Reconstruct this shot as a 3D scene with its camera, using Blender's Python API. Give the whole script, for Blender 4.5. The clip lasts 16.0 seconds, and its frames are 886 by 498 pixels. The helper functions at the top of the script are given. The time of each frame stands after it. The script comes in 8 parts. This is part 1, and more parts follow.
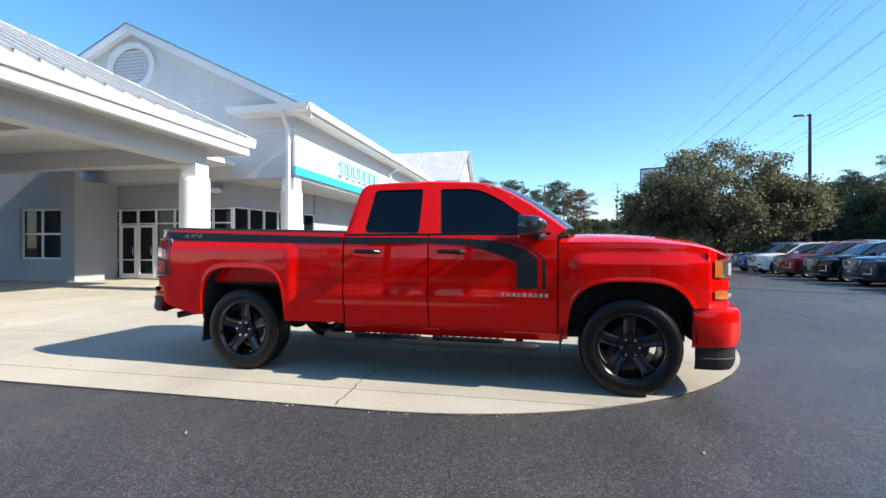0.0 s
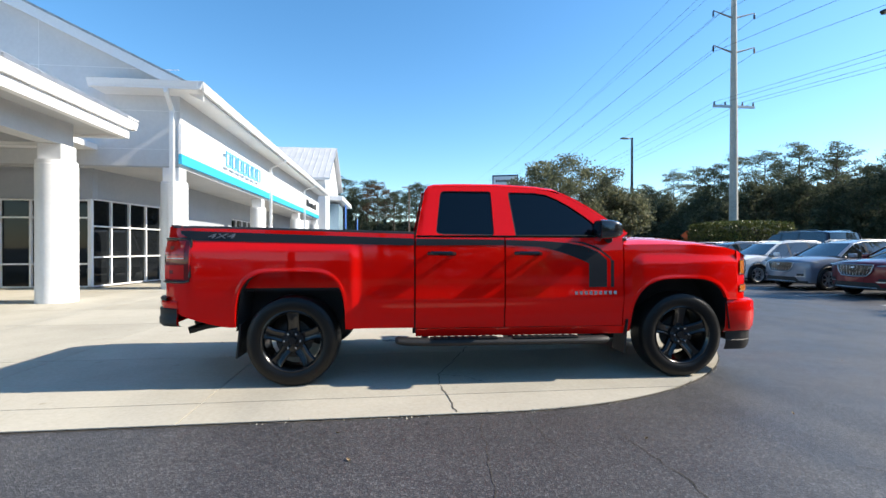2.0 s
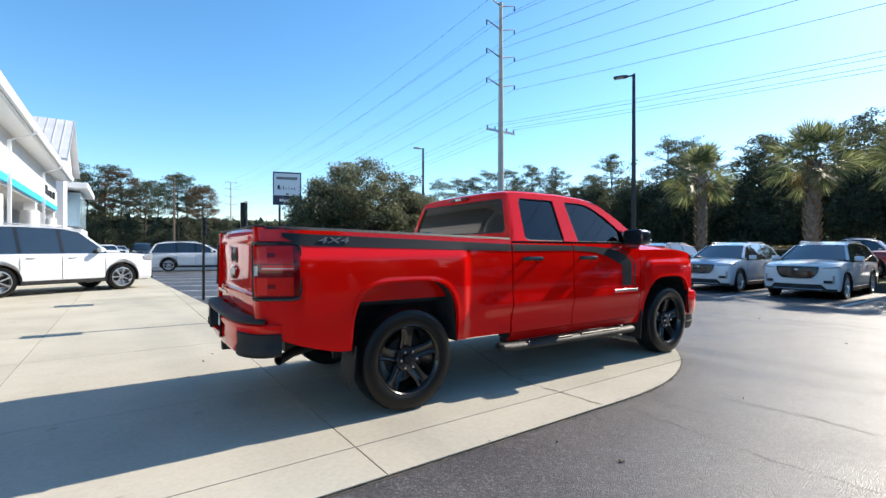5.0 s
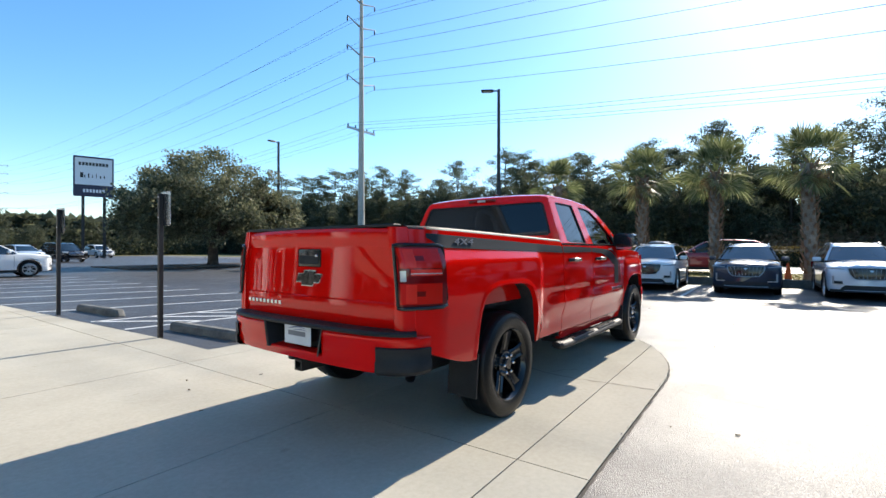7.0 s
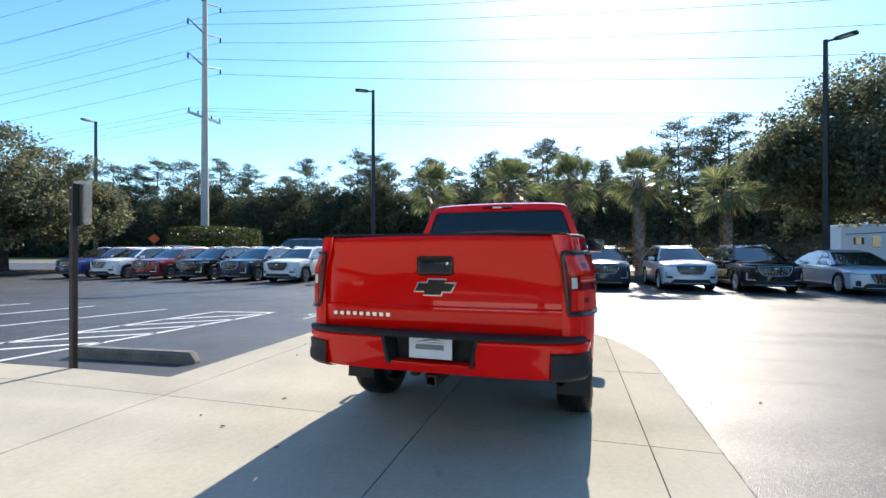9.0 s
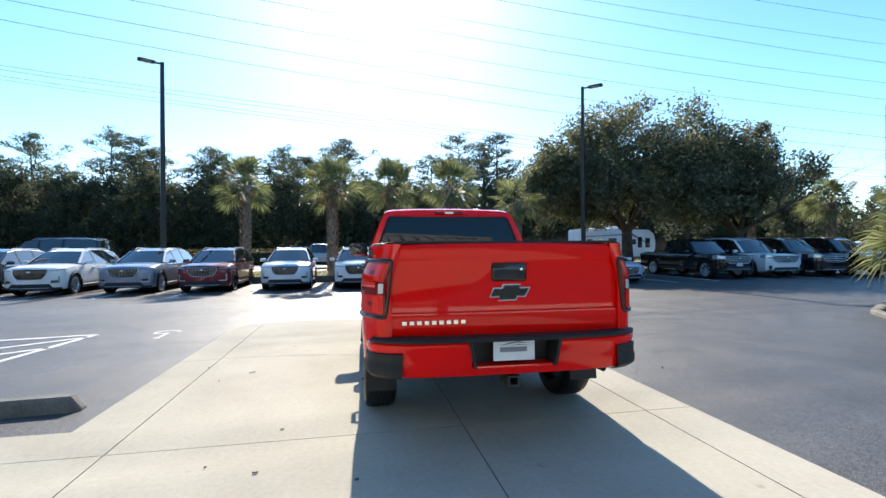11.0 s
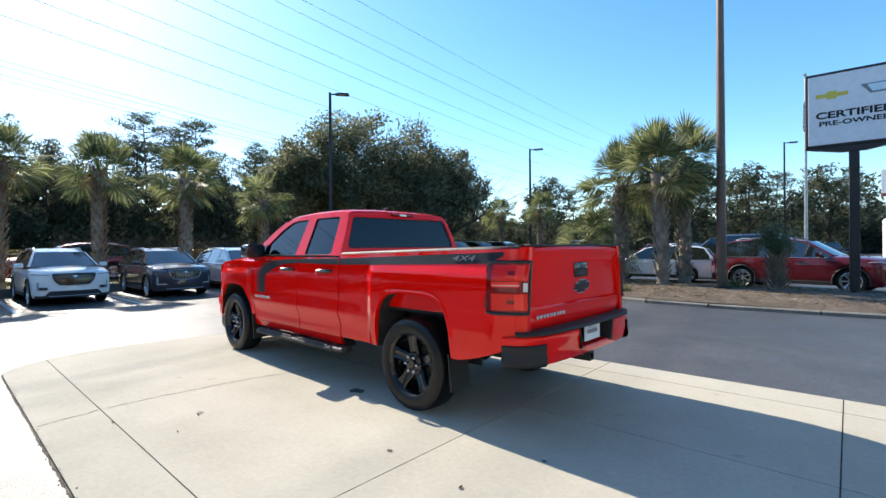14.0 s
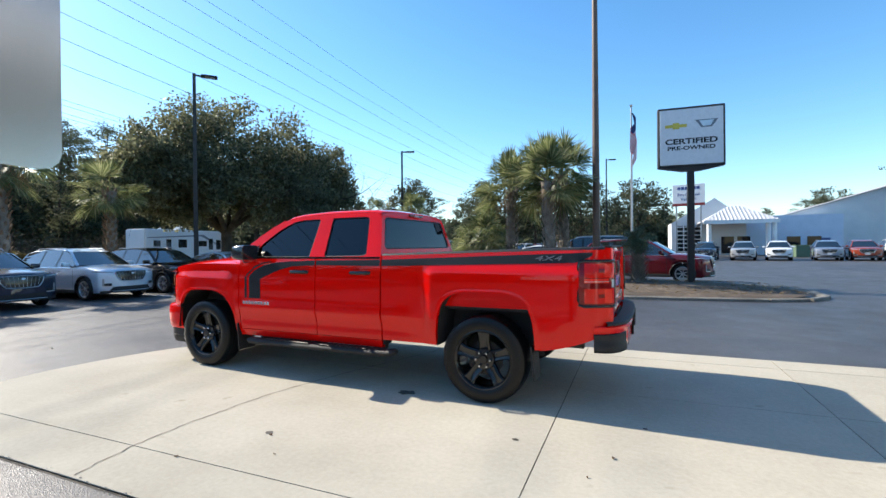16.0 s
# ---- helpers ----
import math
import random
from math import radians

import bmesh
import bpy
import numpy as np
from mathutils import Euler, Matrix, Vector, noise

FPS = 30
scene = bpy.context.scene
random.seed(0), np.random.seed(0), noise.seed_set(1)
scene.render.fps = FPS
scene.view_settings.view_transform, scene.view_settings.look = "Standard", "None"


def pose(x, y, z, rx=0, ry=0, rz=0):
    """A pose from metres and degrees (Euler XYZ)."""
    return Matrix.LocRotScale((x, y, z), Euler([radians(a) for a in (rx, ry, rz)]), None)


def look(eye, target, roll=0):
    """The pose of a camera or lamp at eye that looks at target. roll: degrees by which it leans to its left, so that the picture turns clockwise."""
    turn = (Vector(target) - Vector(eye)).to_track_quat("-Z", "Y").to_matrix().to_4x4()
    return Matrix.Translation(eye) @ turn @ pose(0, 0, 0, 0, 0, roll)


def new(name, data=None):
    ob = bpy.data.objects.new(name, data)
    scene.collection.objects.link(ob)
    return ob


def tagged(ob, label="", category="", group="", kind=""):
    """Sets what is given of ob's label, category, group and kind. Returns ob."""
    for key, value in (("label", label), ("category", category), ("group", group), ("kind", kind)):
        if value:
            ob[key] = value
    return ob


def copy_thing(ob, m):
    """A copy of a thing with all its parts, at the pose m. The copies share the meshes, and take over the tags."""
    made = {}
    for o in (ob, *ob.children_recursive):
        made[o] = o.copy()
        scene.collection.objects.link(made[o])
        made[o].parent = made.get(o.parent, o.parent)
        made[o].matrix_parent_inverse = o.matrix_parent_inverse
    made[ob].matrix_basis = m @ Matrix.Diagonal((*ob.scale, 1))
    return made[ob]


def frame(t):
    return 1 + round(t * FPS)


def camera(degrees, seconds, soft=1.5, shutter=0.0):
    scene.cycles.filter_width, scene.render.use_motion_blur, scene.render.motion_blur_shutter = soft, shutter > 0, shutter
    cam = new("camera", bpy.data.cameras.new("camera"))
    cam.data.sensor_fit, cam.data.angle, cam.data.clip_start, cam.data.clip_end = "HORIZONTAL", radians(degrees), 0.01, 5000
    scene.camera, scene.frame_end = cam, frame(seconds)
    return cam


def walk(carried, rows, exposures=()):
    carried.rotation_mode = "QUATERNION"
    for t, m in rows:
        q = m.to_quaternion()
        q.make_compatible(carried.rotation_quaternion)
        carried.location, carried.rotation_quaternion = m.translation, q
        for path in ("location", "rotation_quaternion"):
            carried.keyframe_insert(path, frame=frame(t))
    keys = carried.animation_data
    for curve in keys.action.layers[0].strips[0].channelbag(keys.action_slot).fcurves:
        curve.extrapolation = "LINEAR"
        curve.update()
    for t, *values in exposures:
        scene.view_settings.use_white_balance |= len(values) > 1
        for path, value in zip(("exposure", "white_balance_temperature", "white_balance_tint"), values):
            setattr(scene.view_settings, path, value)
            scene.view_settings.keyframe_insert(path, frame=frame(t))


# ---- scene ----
cam = camera(88.2, 16.0)
METRES, EYE, TILT, LEAN, TURN = 15.96, 1.225, 0.0, 0.0, 12.1
ROWS = [
    (0.0, 0.0, 0.0, 0.0, 0.0, -0.16, -0.02),
    (0.5, -0.0311, 0.0015, 0.0006, -4.85, -0.16, -0.02),
    (1.0, -0.064, 0.0058, -0.0007, -9.52, -0.06, -0.1),
    (1.5, -0.096, 0.0112, 0.0009, -13.88, -0.1, -0.09),
    (2.0, -0.1272, 0.0194, 0.001, -18.55, -0.15, -0.01),
    (2.5, -0.1581, 0.0301, 0.0017, -23.36, -0.12, -0.07),
    (3.0, -0.1859, 0.0452, 0.0021, -28.18, -0.15, -0.05),
    (5.5, -0.3001, 0.1455, 0.0041, -52.27, -0.06, -0.02),
    (6.0, -0.3175, 0.1713, 0.0043, -57.52, -0.09, -0.01),
    (6.5, -0.3307, 0.1995, 0.0039, -62.5, -0.03, -0.06),
    (7.0, -0.342, 0.2307, 0.0043, -66.96, 0.04, -0.06),
    (7.5, -0.3507, 0.2599, 0.0056, -71.01, 0.04, -0.0),
    (8.0, -0.3594, 0.2885, 0.0058, -75.85, 0.07, -0.0),
    (10.5, -0.3602, 0.4406, 0.0098, -105.71, 0.08, 0.34),
    (11.0, -0.3513, 0.4687, 0.0106, -113.16, 0.0, 0.41),
    (11.5, -0.3412, 0.4978, 0.0113, -120.4, 0.02, 0.43),
    (12.0, -0.3277, 0.5248, 0.0114, -127.21, 0.02, 0.38),
    (12.5, -0.3094, 0.5509, 0.0118, -133.5, -0.06, 0.36),
    (13.0, -0.2866, 0.5751, 0.0114, -139.44, -0.03, 0.37),
    (13.5, -0.2616, 0.5968, 0.0122, -145.15, -0.06, 0.42),
    (14.0, -0.2366, 0.6167, 0.0125, -150.47, -0.1, 0.45),
    (14.5, -0.2098, 0.6333, 0.0121, -155.47, -0.11, 0.45),
    (15.0, -0.1829, 0.6488, 0.0137, -160.25, -0.14, 0.53),
    (15.5, -0.1546, 0.6599, 0.0138, -164.93, -0.19, 0.57),
    (16.0, -0.1241, 0.6699, 0.0143, -169.28, -0.29, 0.58),
]
walk(cam, [(t, pose(0, 0, EYE, TILT, LEAN, TURN) @ pose(METRES * x, METRES * y, METRES * z, 90 + pitch, roll, yaw)) for t, x, y, z, yaw, pitch, roll in ROWS],
     [(0.0, 0.82, 6800, 10), (3.0, 0.8, 6800, 10), (6.5, 0.8, 6800, 10), (10.5, 0.98, 6800, 10), (13.0, 0.98, 6800, 10), (16.0, 0.86, 6800, 10)])

# ---- light ----
SUN_EL, SUN_AZ = 35.5, 93.9
world = bpy.data.worlds.new("sky")
scene.world = world
world.use_nodes = True
wn = world.node_tree.nodes
sky = wn.new("ShaderNodeTexSky")
sky.sky_type = "NISHITA"
sky.sun_disc = False
sky.sun_elevation = radians(SUN_EL)
sky.sun_rotation = radians(SUN_AZ)
sky.air_density, sky.dust_density, sky.ozone_density = 1.0, 0.3, 4.0
wn["Background"].inputs["Strength"].default_value = 0.15
hue = wn.new("ShaderNodeHueSaturation")
hue.inputs["Saturation"].default_value = 1.2
hue.inputs["Hue"].default_value = 0.495
world.node_tree.links.new(sky.outputs[0], hue.inputs["Color"])
world.node_tree.links.new(hue.outputs[0], wn["Background"].inputs["Color"])
sun = new("sun", bpy.data.lights.new("sun", "SUN"))
sun.data.energy, sun.data.angle, sun.data.color = 5.0, radians(0.53), (1.0, 0.93, 0.82)
sd = Vector((math.sin(radians(SUN_AZ)) * math.cos(radians(SUN_EL)), math.cos(radians(SUN_AZ)) * math.cos(radians(SUN_EL)), math.sin(radians(SUN_EL))))
sun.matrix_world = look(sd * 100, (0, 0, 0))


# ---- materials ----
class Nodes:
    """A small wrapper that builds a node material step by step."""

    def __init__(self, name):
        self.m = bpy.data.materials.new(name)
        self.m.use_nodes = True
        self.t = self.m.node_tree
        self.b = self.t.nodes["Principled BSDF"]
        self.co = self.t.nodes.new("ShaderNodeTexCoord").outputs["Object"]

    def add(self, kind, **kw):
        n = self.t.nodes.new(kind)
        for k, v in kw.items():
            if k in n.inputs:
                n.inputs[k].default_value = v
        return n

    def join(self, a, b):
        self.t.links.new(a, b)

    def noise(self, scale, detail=4.0, rough=0.55, co=None):
        n = self.add("ShaderNodeTexNoise", Scale=scale, Detail=detail, Roughness=rough)
        self.join(co or self.co, n.inputs["Vector"])
        return n.outputs["Fac"]

    def ramp(self, fac, stops):
        r = self.t.nodes.new("ShaderNodeValToRGB")
        e = r.color_ramp.elements
        while len(e) < len(stops):
            e.new(0.5)
        for el, (p, c) in zip(e, stops):
            el.position = p
            el.color = (*c, 1) if len(c) == 3 else c
        self.join(fac, r.inputs[0])
        return r.outputs[0]

    def mix(self, fac, a, b, mode="MIX"):
        n = self.t.nodes.new("ShaderNodeMix")
        n.data_type, n.blend_type = "RGBA", mode
        for sock, v in ((n.inputs[0], fac), (n.inputs[6], a), (n.inputs[7], b)):
            if isinstance(v, (int, float)):
                sock.default_value = v
            elif isinstance(v, tuple):
                sock.default_value = (*v, 1)
            else:
                self.join(v, sock)
        return n.outputs[2]

    def bump(self, height, strength=0.3, distance=0.01):
        n = self.add("ShaderNodeBump", Strength=strength, Distance=distance)
        self.join(height, n.inputs["Height"])
        self.join(n.outputs[0], self.b.inputs["Normal"])

    def done(self, color=None, rough=0.5, metal=0.0, spec=0.5, coat=0.0, coat_rough=0.03):
        for key, v in (("Base Color", color), ("Roughness", rough)):
            if v is None:
                continue
            if isinstance(v, (int, float)):
                self.b.inputs[key].default_value = v
            elif isinstance(v, tuple):
                self.b.inputs[key].default_value = (*v, 1)
            else:
                self.join(v, self.b.inputs[key])
        self.b.inputs["Metallic"].default_value = metal
        self.b.inputs["Specular IOR Level"].default_value = spec
        self.b.inputs["Coat Weight"].default_value = coat
        self.b.inputs["Coat Roughness"].default_value = coat_rough
        return self.m


def vary(name, c1, c2, scale=3.0, rough=0.6, metal=0.0, spec=0.4, bump=0.0, bscale=40.0, fine=0.25, coat=0.0):
    """A surface that varies between two colours at two scales, with fine relief."""
    n = Nodes(name)
    a = n.ramp(n.noise(scale), [(0.3, c1), (0.7, c2)])
    f = n.ramp(n.noise(scale * 14, 3), [(0.3, (1 - fine,) * 3), (0.7, (1.0, 1.0, 1.0))])
    col = n.mix(1.0, a, f, "MULTIPLY")
    if bump:
        n.bump(n.noise(bscale, 4), bump, 0.01)
    return n.done(col, rough, metal, spec, coat)


def plain(name, c, rough=0.5, metal=0.0, spec=0.5, coat=0.0):
    n = Nodes(name)
    f = n.ramp(n.noise(9.0, 3), [(0.3, tuple(v * 0.9 for v in c)), (0.7, c)])
    return n.done(f, rough, metal, spec, coat)


def paint(name, c, flake=0.0, coat=1.0):
    """Car paint: a coloured base under a clear coat."""
    n = Nodes(name)
    f = n.ramp(n.noise(700.0, 1), [(0.35, tuple(v * (0.93 - flake) for v in c)), (0.65, c)])
    dust = n.ramp(n.noise(6.0, 5), [(0.35, (0.004,) * 3), (0.75, (0.018,) * 3)])
    peel = n.add("ShaderNodeBump", Strength=0.04, Distance=0.002)
    n.join(n.noise(35.0, 2), peel.inputs["Height"])
    n.join(peel.outputs[0], n.b.inputs["Coat Normal"])
    m = n.done(f, 0.38 if flake else 0.45, 0.35 if flake else 0.0, 0.3 if flake else 0.0, coat)
    n.b.inputs["Coat IOR"].default_value = 1.42
    n.join(dust, n.b.inputs["Coat Roughness"])
    return m


def asphalt_mat():
    n = Nodes("asphalt")
    big = n.ramp(n.noise(0.18, 5, 0.6), [(0.3, (0.042, 0.042, 0.044)), (0.7, (0.069, 0.069, 0.072))])
    v = n.add("ShaderNodeTexVoronoi", Scale=125.0)
    n.join(n.co, v.inputs["Vector"])
    stones = n.ramp(v.outputs["Color"], [(0.25, (0.68, 0.68, 0.69)), (0.58, (1.08, 1.08, 1.08)), (0.74, (1.5, 1.49, 1.47)), (0.9, (2.5, 2.46, 2.4))])
    col = n.mix(1.0, big, stones, "MULTIPLY")
    streak = n.ramp(n.noise(0.9, 6, 0.65), [(0.42, (1.0, 1.0, 1.0)), (0.75, (0.72, 0.72, 0.73))])
    col = n.mix(1.0, col, streak, "MULTIPLY")
    worn = n.ramp(n.noise(22.0, 5, 0.7), [(0.34, (0.80, 0.80, 0.81)), (0.66, (1.22, 1.21, 1.20))])
    col = n.mix(1.0, col, worn, "MULTIPLY")
    rough = n.ramp(n.noise(1.3, 4), [(0.3, (0.44, 0.44, 0.44)), (0.7, (0.58, 0.58, 0.58))])
    n.bump(v.outputs["Distance"], 0.5, 0.005)
    return n.done(col, rough, 0.0, 0.55)


def concrete_mat():
    n = Nodes("concrete")
    oi = n.t.nodes.new("ShaderNodeObjectInfo")
    big = n.ramp(n.noise(0.55, 6, 0.62), [(0.28, (0.365, 0.338, 0.282)), (0.55, (0.455, 0.426, 0.36)), (0.8, (0.52, 0.492, 0.422))])
    fine = n.ramp(n.noise(26.0, 5, 0.7), [(0.25, (0.86, 0.86, 0.85)), (0.7, (1.03, 1.03, 1.03))])
    col = n.mix(1.0, big, fine, "MULTIPLY")
    slab = n.ramp(oi.outputs["Random"], [(0.0, (0.92, 0.92, 0.91)), (1.0, (1.04, 1.035, 1.02))])
    col = n.mix(1.0, col, slab, "MULTIPLY")
    spots = n.ramp(n.noise(4.5, 2, 0.5), [(0.70, (1, 1, 1)), (0.78, (0.78, 0.77, 0.74))])
    col = n.mix(1.0, col, spots, "MULTIPLY")
    n.bump(n.noise(140.0, 4), 0.25, 0.004)
    n.b.inputs["Diffuse Roughness"].default_value = 0.12
    return n.done(col, 0.9, 0.0, 0.15)


def leaf_mat(name, c1, c2, c3, trans=0.35, rough=0.45):
    """Leaves: colour by island, light passes through."""
    n = Nodes(name)
    g = n.t.nodes.new("ShaderNodeNewGeometry")
    col = n.ramp(g.outputs["Random Per Island"], [(0.0, c1), (0.55, c2), (1.0, c3)])
    big = n.ramp(n.noise(0.7, 3), [(0.3, (0.7, 0.72, 0.7)), (0.7, (1.15, 1.12, 1.0))])
    col = n.mix(1.0, col, big, "MULTIPLY")
    n.done(col, rough, 0.0, 0.35)
    t = n.t.nodes.new("ShaderNodeBsdfTranslucent")
    n.join(col, t.inputs["Color"])
    s = n.t.nodes.new("ShaderNodeMixShader")
    s.inputs[0].default_value = trans
    n.join(n.b.outputs[0], s.inputs[1])
    n.join(t.outputs[0], s.inputs[2])
    n.join(s.outputs[0], n.t.nodes["Material Output"].inputs["Surface"])
    return n.m


def glass_mat(name, tint, rough=0.02):
    """Tinted pane: what lies behind shows darkened, the surface reflects."""
    n = Nodes(name)
    tr = n.t.nodes.new("ShaderNodeBsdfTransparent")
    tr.inputs[0].default_value = (*tint, 1)
    gl = n.t.nodes.new("ShaderNodeBsdfGlossy")
    gl.inputs["Roughness"].default_value = rough
    fr = n.add("ShaderNodeFresnel", IOR=1.6)
    s = n.t.nodes.new("ShaderNodeMixShader")
    n.join(fr.outputs[0], s.inputs[0])
    n.join(tr.outputs[0], s.inputs[1])
    n.join(gl.outputs[0], s.inputs[2])
    n.join(s.outputs[0], n.t.nodes["Material Output"].inputs["Surface"])
    return n.m


ASPHALT, CONCRETE = asphalt_mat(), concrete_mat()
RED = paint("red_paint", (0.82, 0.005, 0.003), coat=1.0)
BLACK_PLASTIC = vary("black_plastic", (0.012, 0.012, 0.013), (0.022, 0.022, 0.023), 8, 0.55, spec=0.35, bump=0.2, bscale=300)
GLOSS_BLACK = plain("gloss_black", (0.006, 0.006, 0.006), 0.22, 0.0, 0.4, 0.3)
RUBBER = vary("rubber", (0.003, 0.003, 0.003), (0.007, 0.007, 0.007), 5, 0.36, spec=0.3, bump=0.25, bscale=120)
CHROME = plain("chrome", (0.75, 0.75, 0.76), 0.12, 1.0)
SILVER = plain("silver_metal", (0.55, 0.56, 0.58), 0.3, 0.9)
STEEL_DARK = vary("dark_steel", (0.03, 0.03, 0.03), (0.06, 0.058, 0.055), 6, 0.55, 0.6)
TAIL_RED = plain("red_lens", (0.20, 0.002, 0.003), 0.10, 0.0, 0.2, 0.6)
CLEAR_LENS = plain("clear_lens", (0.62, 0.62, 0.62), 0.15, 0.2, 0.5, 1.0)
AMBER = plain("amber_lens", (0.60, 0.15, 0.012), 0.15, 0.0, 0.5, 1.0)
DECAL = plain("black_decal", (0.014, 0.015, 0.018), 0.5, 0.0, 0.3)
TINT = glass_mat("tinted_glass", (0.05, 0.062, 0.068))
CAR_GLASS = plain("dark_car_glass", (0.010, 0.015, 0.017), 0.03, 0.0, 0.9, 1.0)
INTERIOR = vary("dark_trim", (0.02, 0.02, 0.022), (0.045, 0.045, 0.046), 8, 0.8)
WHITE_WALL = vary("white_stucco", (0.60, 0.62, 0.64), (0.67, 0.68, 0.69), 0.8, 0.75, bump=0.25, bscale=90, fine=0.06)
WHITE_TRIM = vary("white_trim_paint", (0.78, 0.79, 0.80), (0.84, 0.84, 0.84), 1.2, 0.5, fine=0.05)
ROOF_METAL = vary("white_metal_roof", (0.50, 0.51, 0.52), (0.61, 0.61, 0.62), 0.7, 0.4, 0.0, 0.5, fine=0.08)
CYAN = plain("cyan_band", (0.03, 0.50, 0.78), 0.45)
SIGN_BLUE = plain("blue_letter", (0.16, 0.50, 0.75), 0.35)
BLACK_METAL = vary("black_metal", (0.012, 0.012, 0.013), (0.024, 0.023, 0.023), 4, 0.45)
BRONZE = vary("bronze_pole_paint", (0.125, 0.078, 0.055), (0.165, 0.108, 0.078), 1.5, 0.5)
# Weathered concrete, with the shade on the kerb also put into its colour.
KERB_MAT = vary("weathered_shaded_kerb", (0.16, 0.15, 0.13), (0.30, 0.285, 0.25), 1.4, 0.9, bump=0.4, bscale=60, fine=0.35)
CONC_POLE = vary("concrete_pole", (0.42, 0.40, 0.35), (0.52, 0.50, 0.45), 0.6, 0.8, bump=0.3, bscale=50)
BRUSHED = plain("brushed_sheet_metal", (0.50, 0.50, 0.50), 0.24, 0.95)
GALV = vary("galvanised_metal", (0.34, 0.35, 0.36), (0.5, 0.5, 0.5), 5, 0.4, 0.6)
LINE_WHITE = vary("white_line_paint", (0.55, 0.55, 0.54), (0.78, 0.78, 0.77), 5, 0.6, fine=0.35)
MULCH = vary("pine_mulch", (0.085, 0.062, 0.045), (0.20, 0.155, 0.118), 3, 0.95, bump=1.0, bscale=60, fine=0.6)
GRASS = vary("winter_grass", (0.16, 0.15, 0.05), (0.30, 0.26, 0.10), 0.6, 0.95, bump=0.8, bscale=40, fine=0.5)
SIGN_WHITE = plain("white_sign_face", (0.72, 0.74, 0.77), 0.4)
BARK = vary("bark", (0.055, 0.04, 0.03), (0.13, 0.10, 0.075), 2.5, 0.95, bump=0.9, bscale=18, fine=0.5)
PALM_BARK = vary("palm_bark", (0.16, 0.13, 0.10), (0.36, 0.31, 0.25), 3.5, 0.95, bump=0.9, bscale=25, fine=0.5)
OAK_LEAF = leaf_mat("oak_leaf", (0.078, 0.09, 0.056), (0.145, 0.158, 0.098), (0.28, 0.275, 0.18), 0.55, 0.5)
PINE_LEAF = leaf_mat("pine_leaf", (0.078, 0.112, 0.078), (0.135, 0.18, 0.115), (0.21, 0.245, 0.155), 0.5)
RUST_LEAF = leaf_mat("rust_leaf", (0.085, 0.055, 0.035), (0.13, 0.075, 0.045), (0.18, 0.11, 0.06), 0.4)
PALM_LEAF = leaf_mat("palm_leaf", (0.068, 0.092, 0.038), (0.14, 0.162, 0.07), (0.31, 0.32, 0.175), 0.5, 0.42)
DRY_LEAF = leaf_mat("dry_palm_leaf", (0.14, 0.09, 0.045), (0.21, 0.145, 0.07), (0.28, 0.21, 0.115), 0.3)
WOOD_LEAF = leaf_mat("woodland_leaf", (0.046, 0.060, 0.042), (0.082, 0.098, 0.064), (0.15, 0.158, 0.105), 0.58, 0.7)
NEEDLE = leaf_mat("pine_needle", (0.046, 0.066, 0.046), (0.084, 0.108, 0.072), (0.15, 0.17, 0.115), 0.55, 0.6)
HEDGE_LEAF = leaf_mat("hedge_leaf", (0.05, 0.07, 0.016), (0.09, 0.11, 0.03), (0.15, 0.15, 0.05), 0.3)
TWIG = leaf_mat("bare_twig", (0.05, 0.042, 0.033), (0.08, 0.066, 0.05), (0.12, 0.10, 0.078), 0.1, 0.9)
WIN_GLASS = plain("dark_window_glass", (0.010, 0.012, 0.014), 0.03, 0.0, 0.3, 0.0)
# Portico and porch shade is put into both greys; the walls are also grey-painted.
GREY_WALL = vary("shaded_grey_wall_paint", (0.36, 0.385, 0.42), (0.41, 0.43, 0.46), 0.8, 0.75, bump=0.25, bscale=90, fine=0.06)
SOFFIT_SHADED = vary("shaded_white_soffit", (0.46, 0.47, 0.48), (0.52, 0.525, 0.53), 1.2, 0.7, fine=0.05)


# ---- mesh helpers ----
def thing(name, m, label, category, group="", kind=""):
    ob = new(name)
    ob.empty_display_size = 0.2
    ob.matrix_basis = m
    return tagged(ob, label, category, group, kind)


def finish(bm, name, mat, smooth=True, sharp=35):
    bmesh.ops.recalc_face_normals(bm, faces=bm.faces)
    me = bpy.data.meshes.new(name)
    bm.to_mesh(me)
    bm.free()
    me.materials.append(mat)
    if smooth:
        me.shade_smooth()
        me.set_sharp_from_angle(angle=radians(sharp))
    return me


def part(name, bm, mat, parent, label="", m=None, smooth=True):
    """Links a bmesh (or a mesh) as one part under its thing."""
    me = finish(bm, name, mat, smooth) if isinstance(bm, bmesh.types.BMesh) else bm
    ob = new(name, me)
    ob.parent = parent
    if m is not None:
        ob.matrix_basis = m
    if label:
        ob["label"] = label
    return ob


def solid(name, bm, mat, label, category, kind="", group="", m=None, smooth=True):
    """A top-level thing that is one mesh."""
    ob = new(name, finish(bm, name, mat, smooth) if isinstance(bm, bmesh.types.BMesh) else bm)
    if m is not None:
        ob.matrix_basis = m
    return tagged(ob, label, category, group, kind)


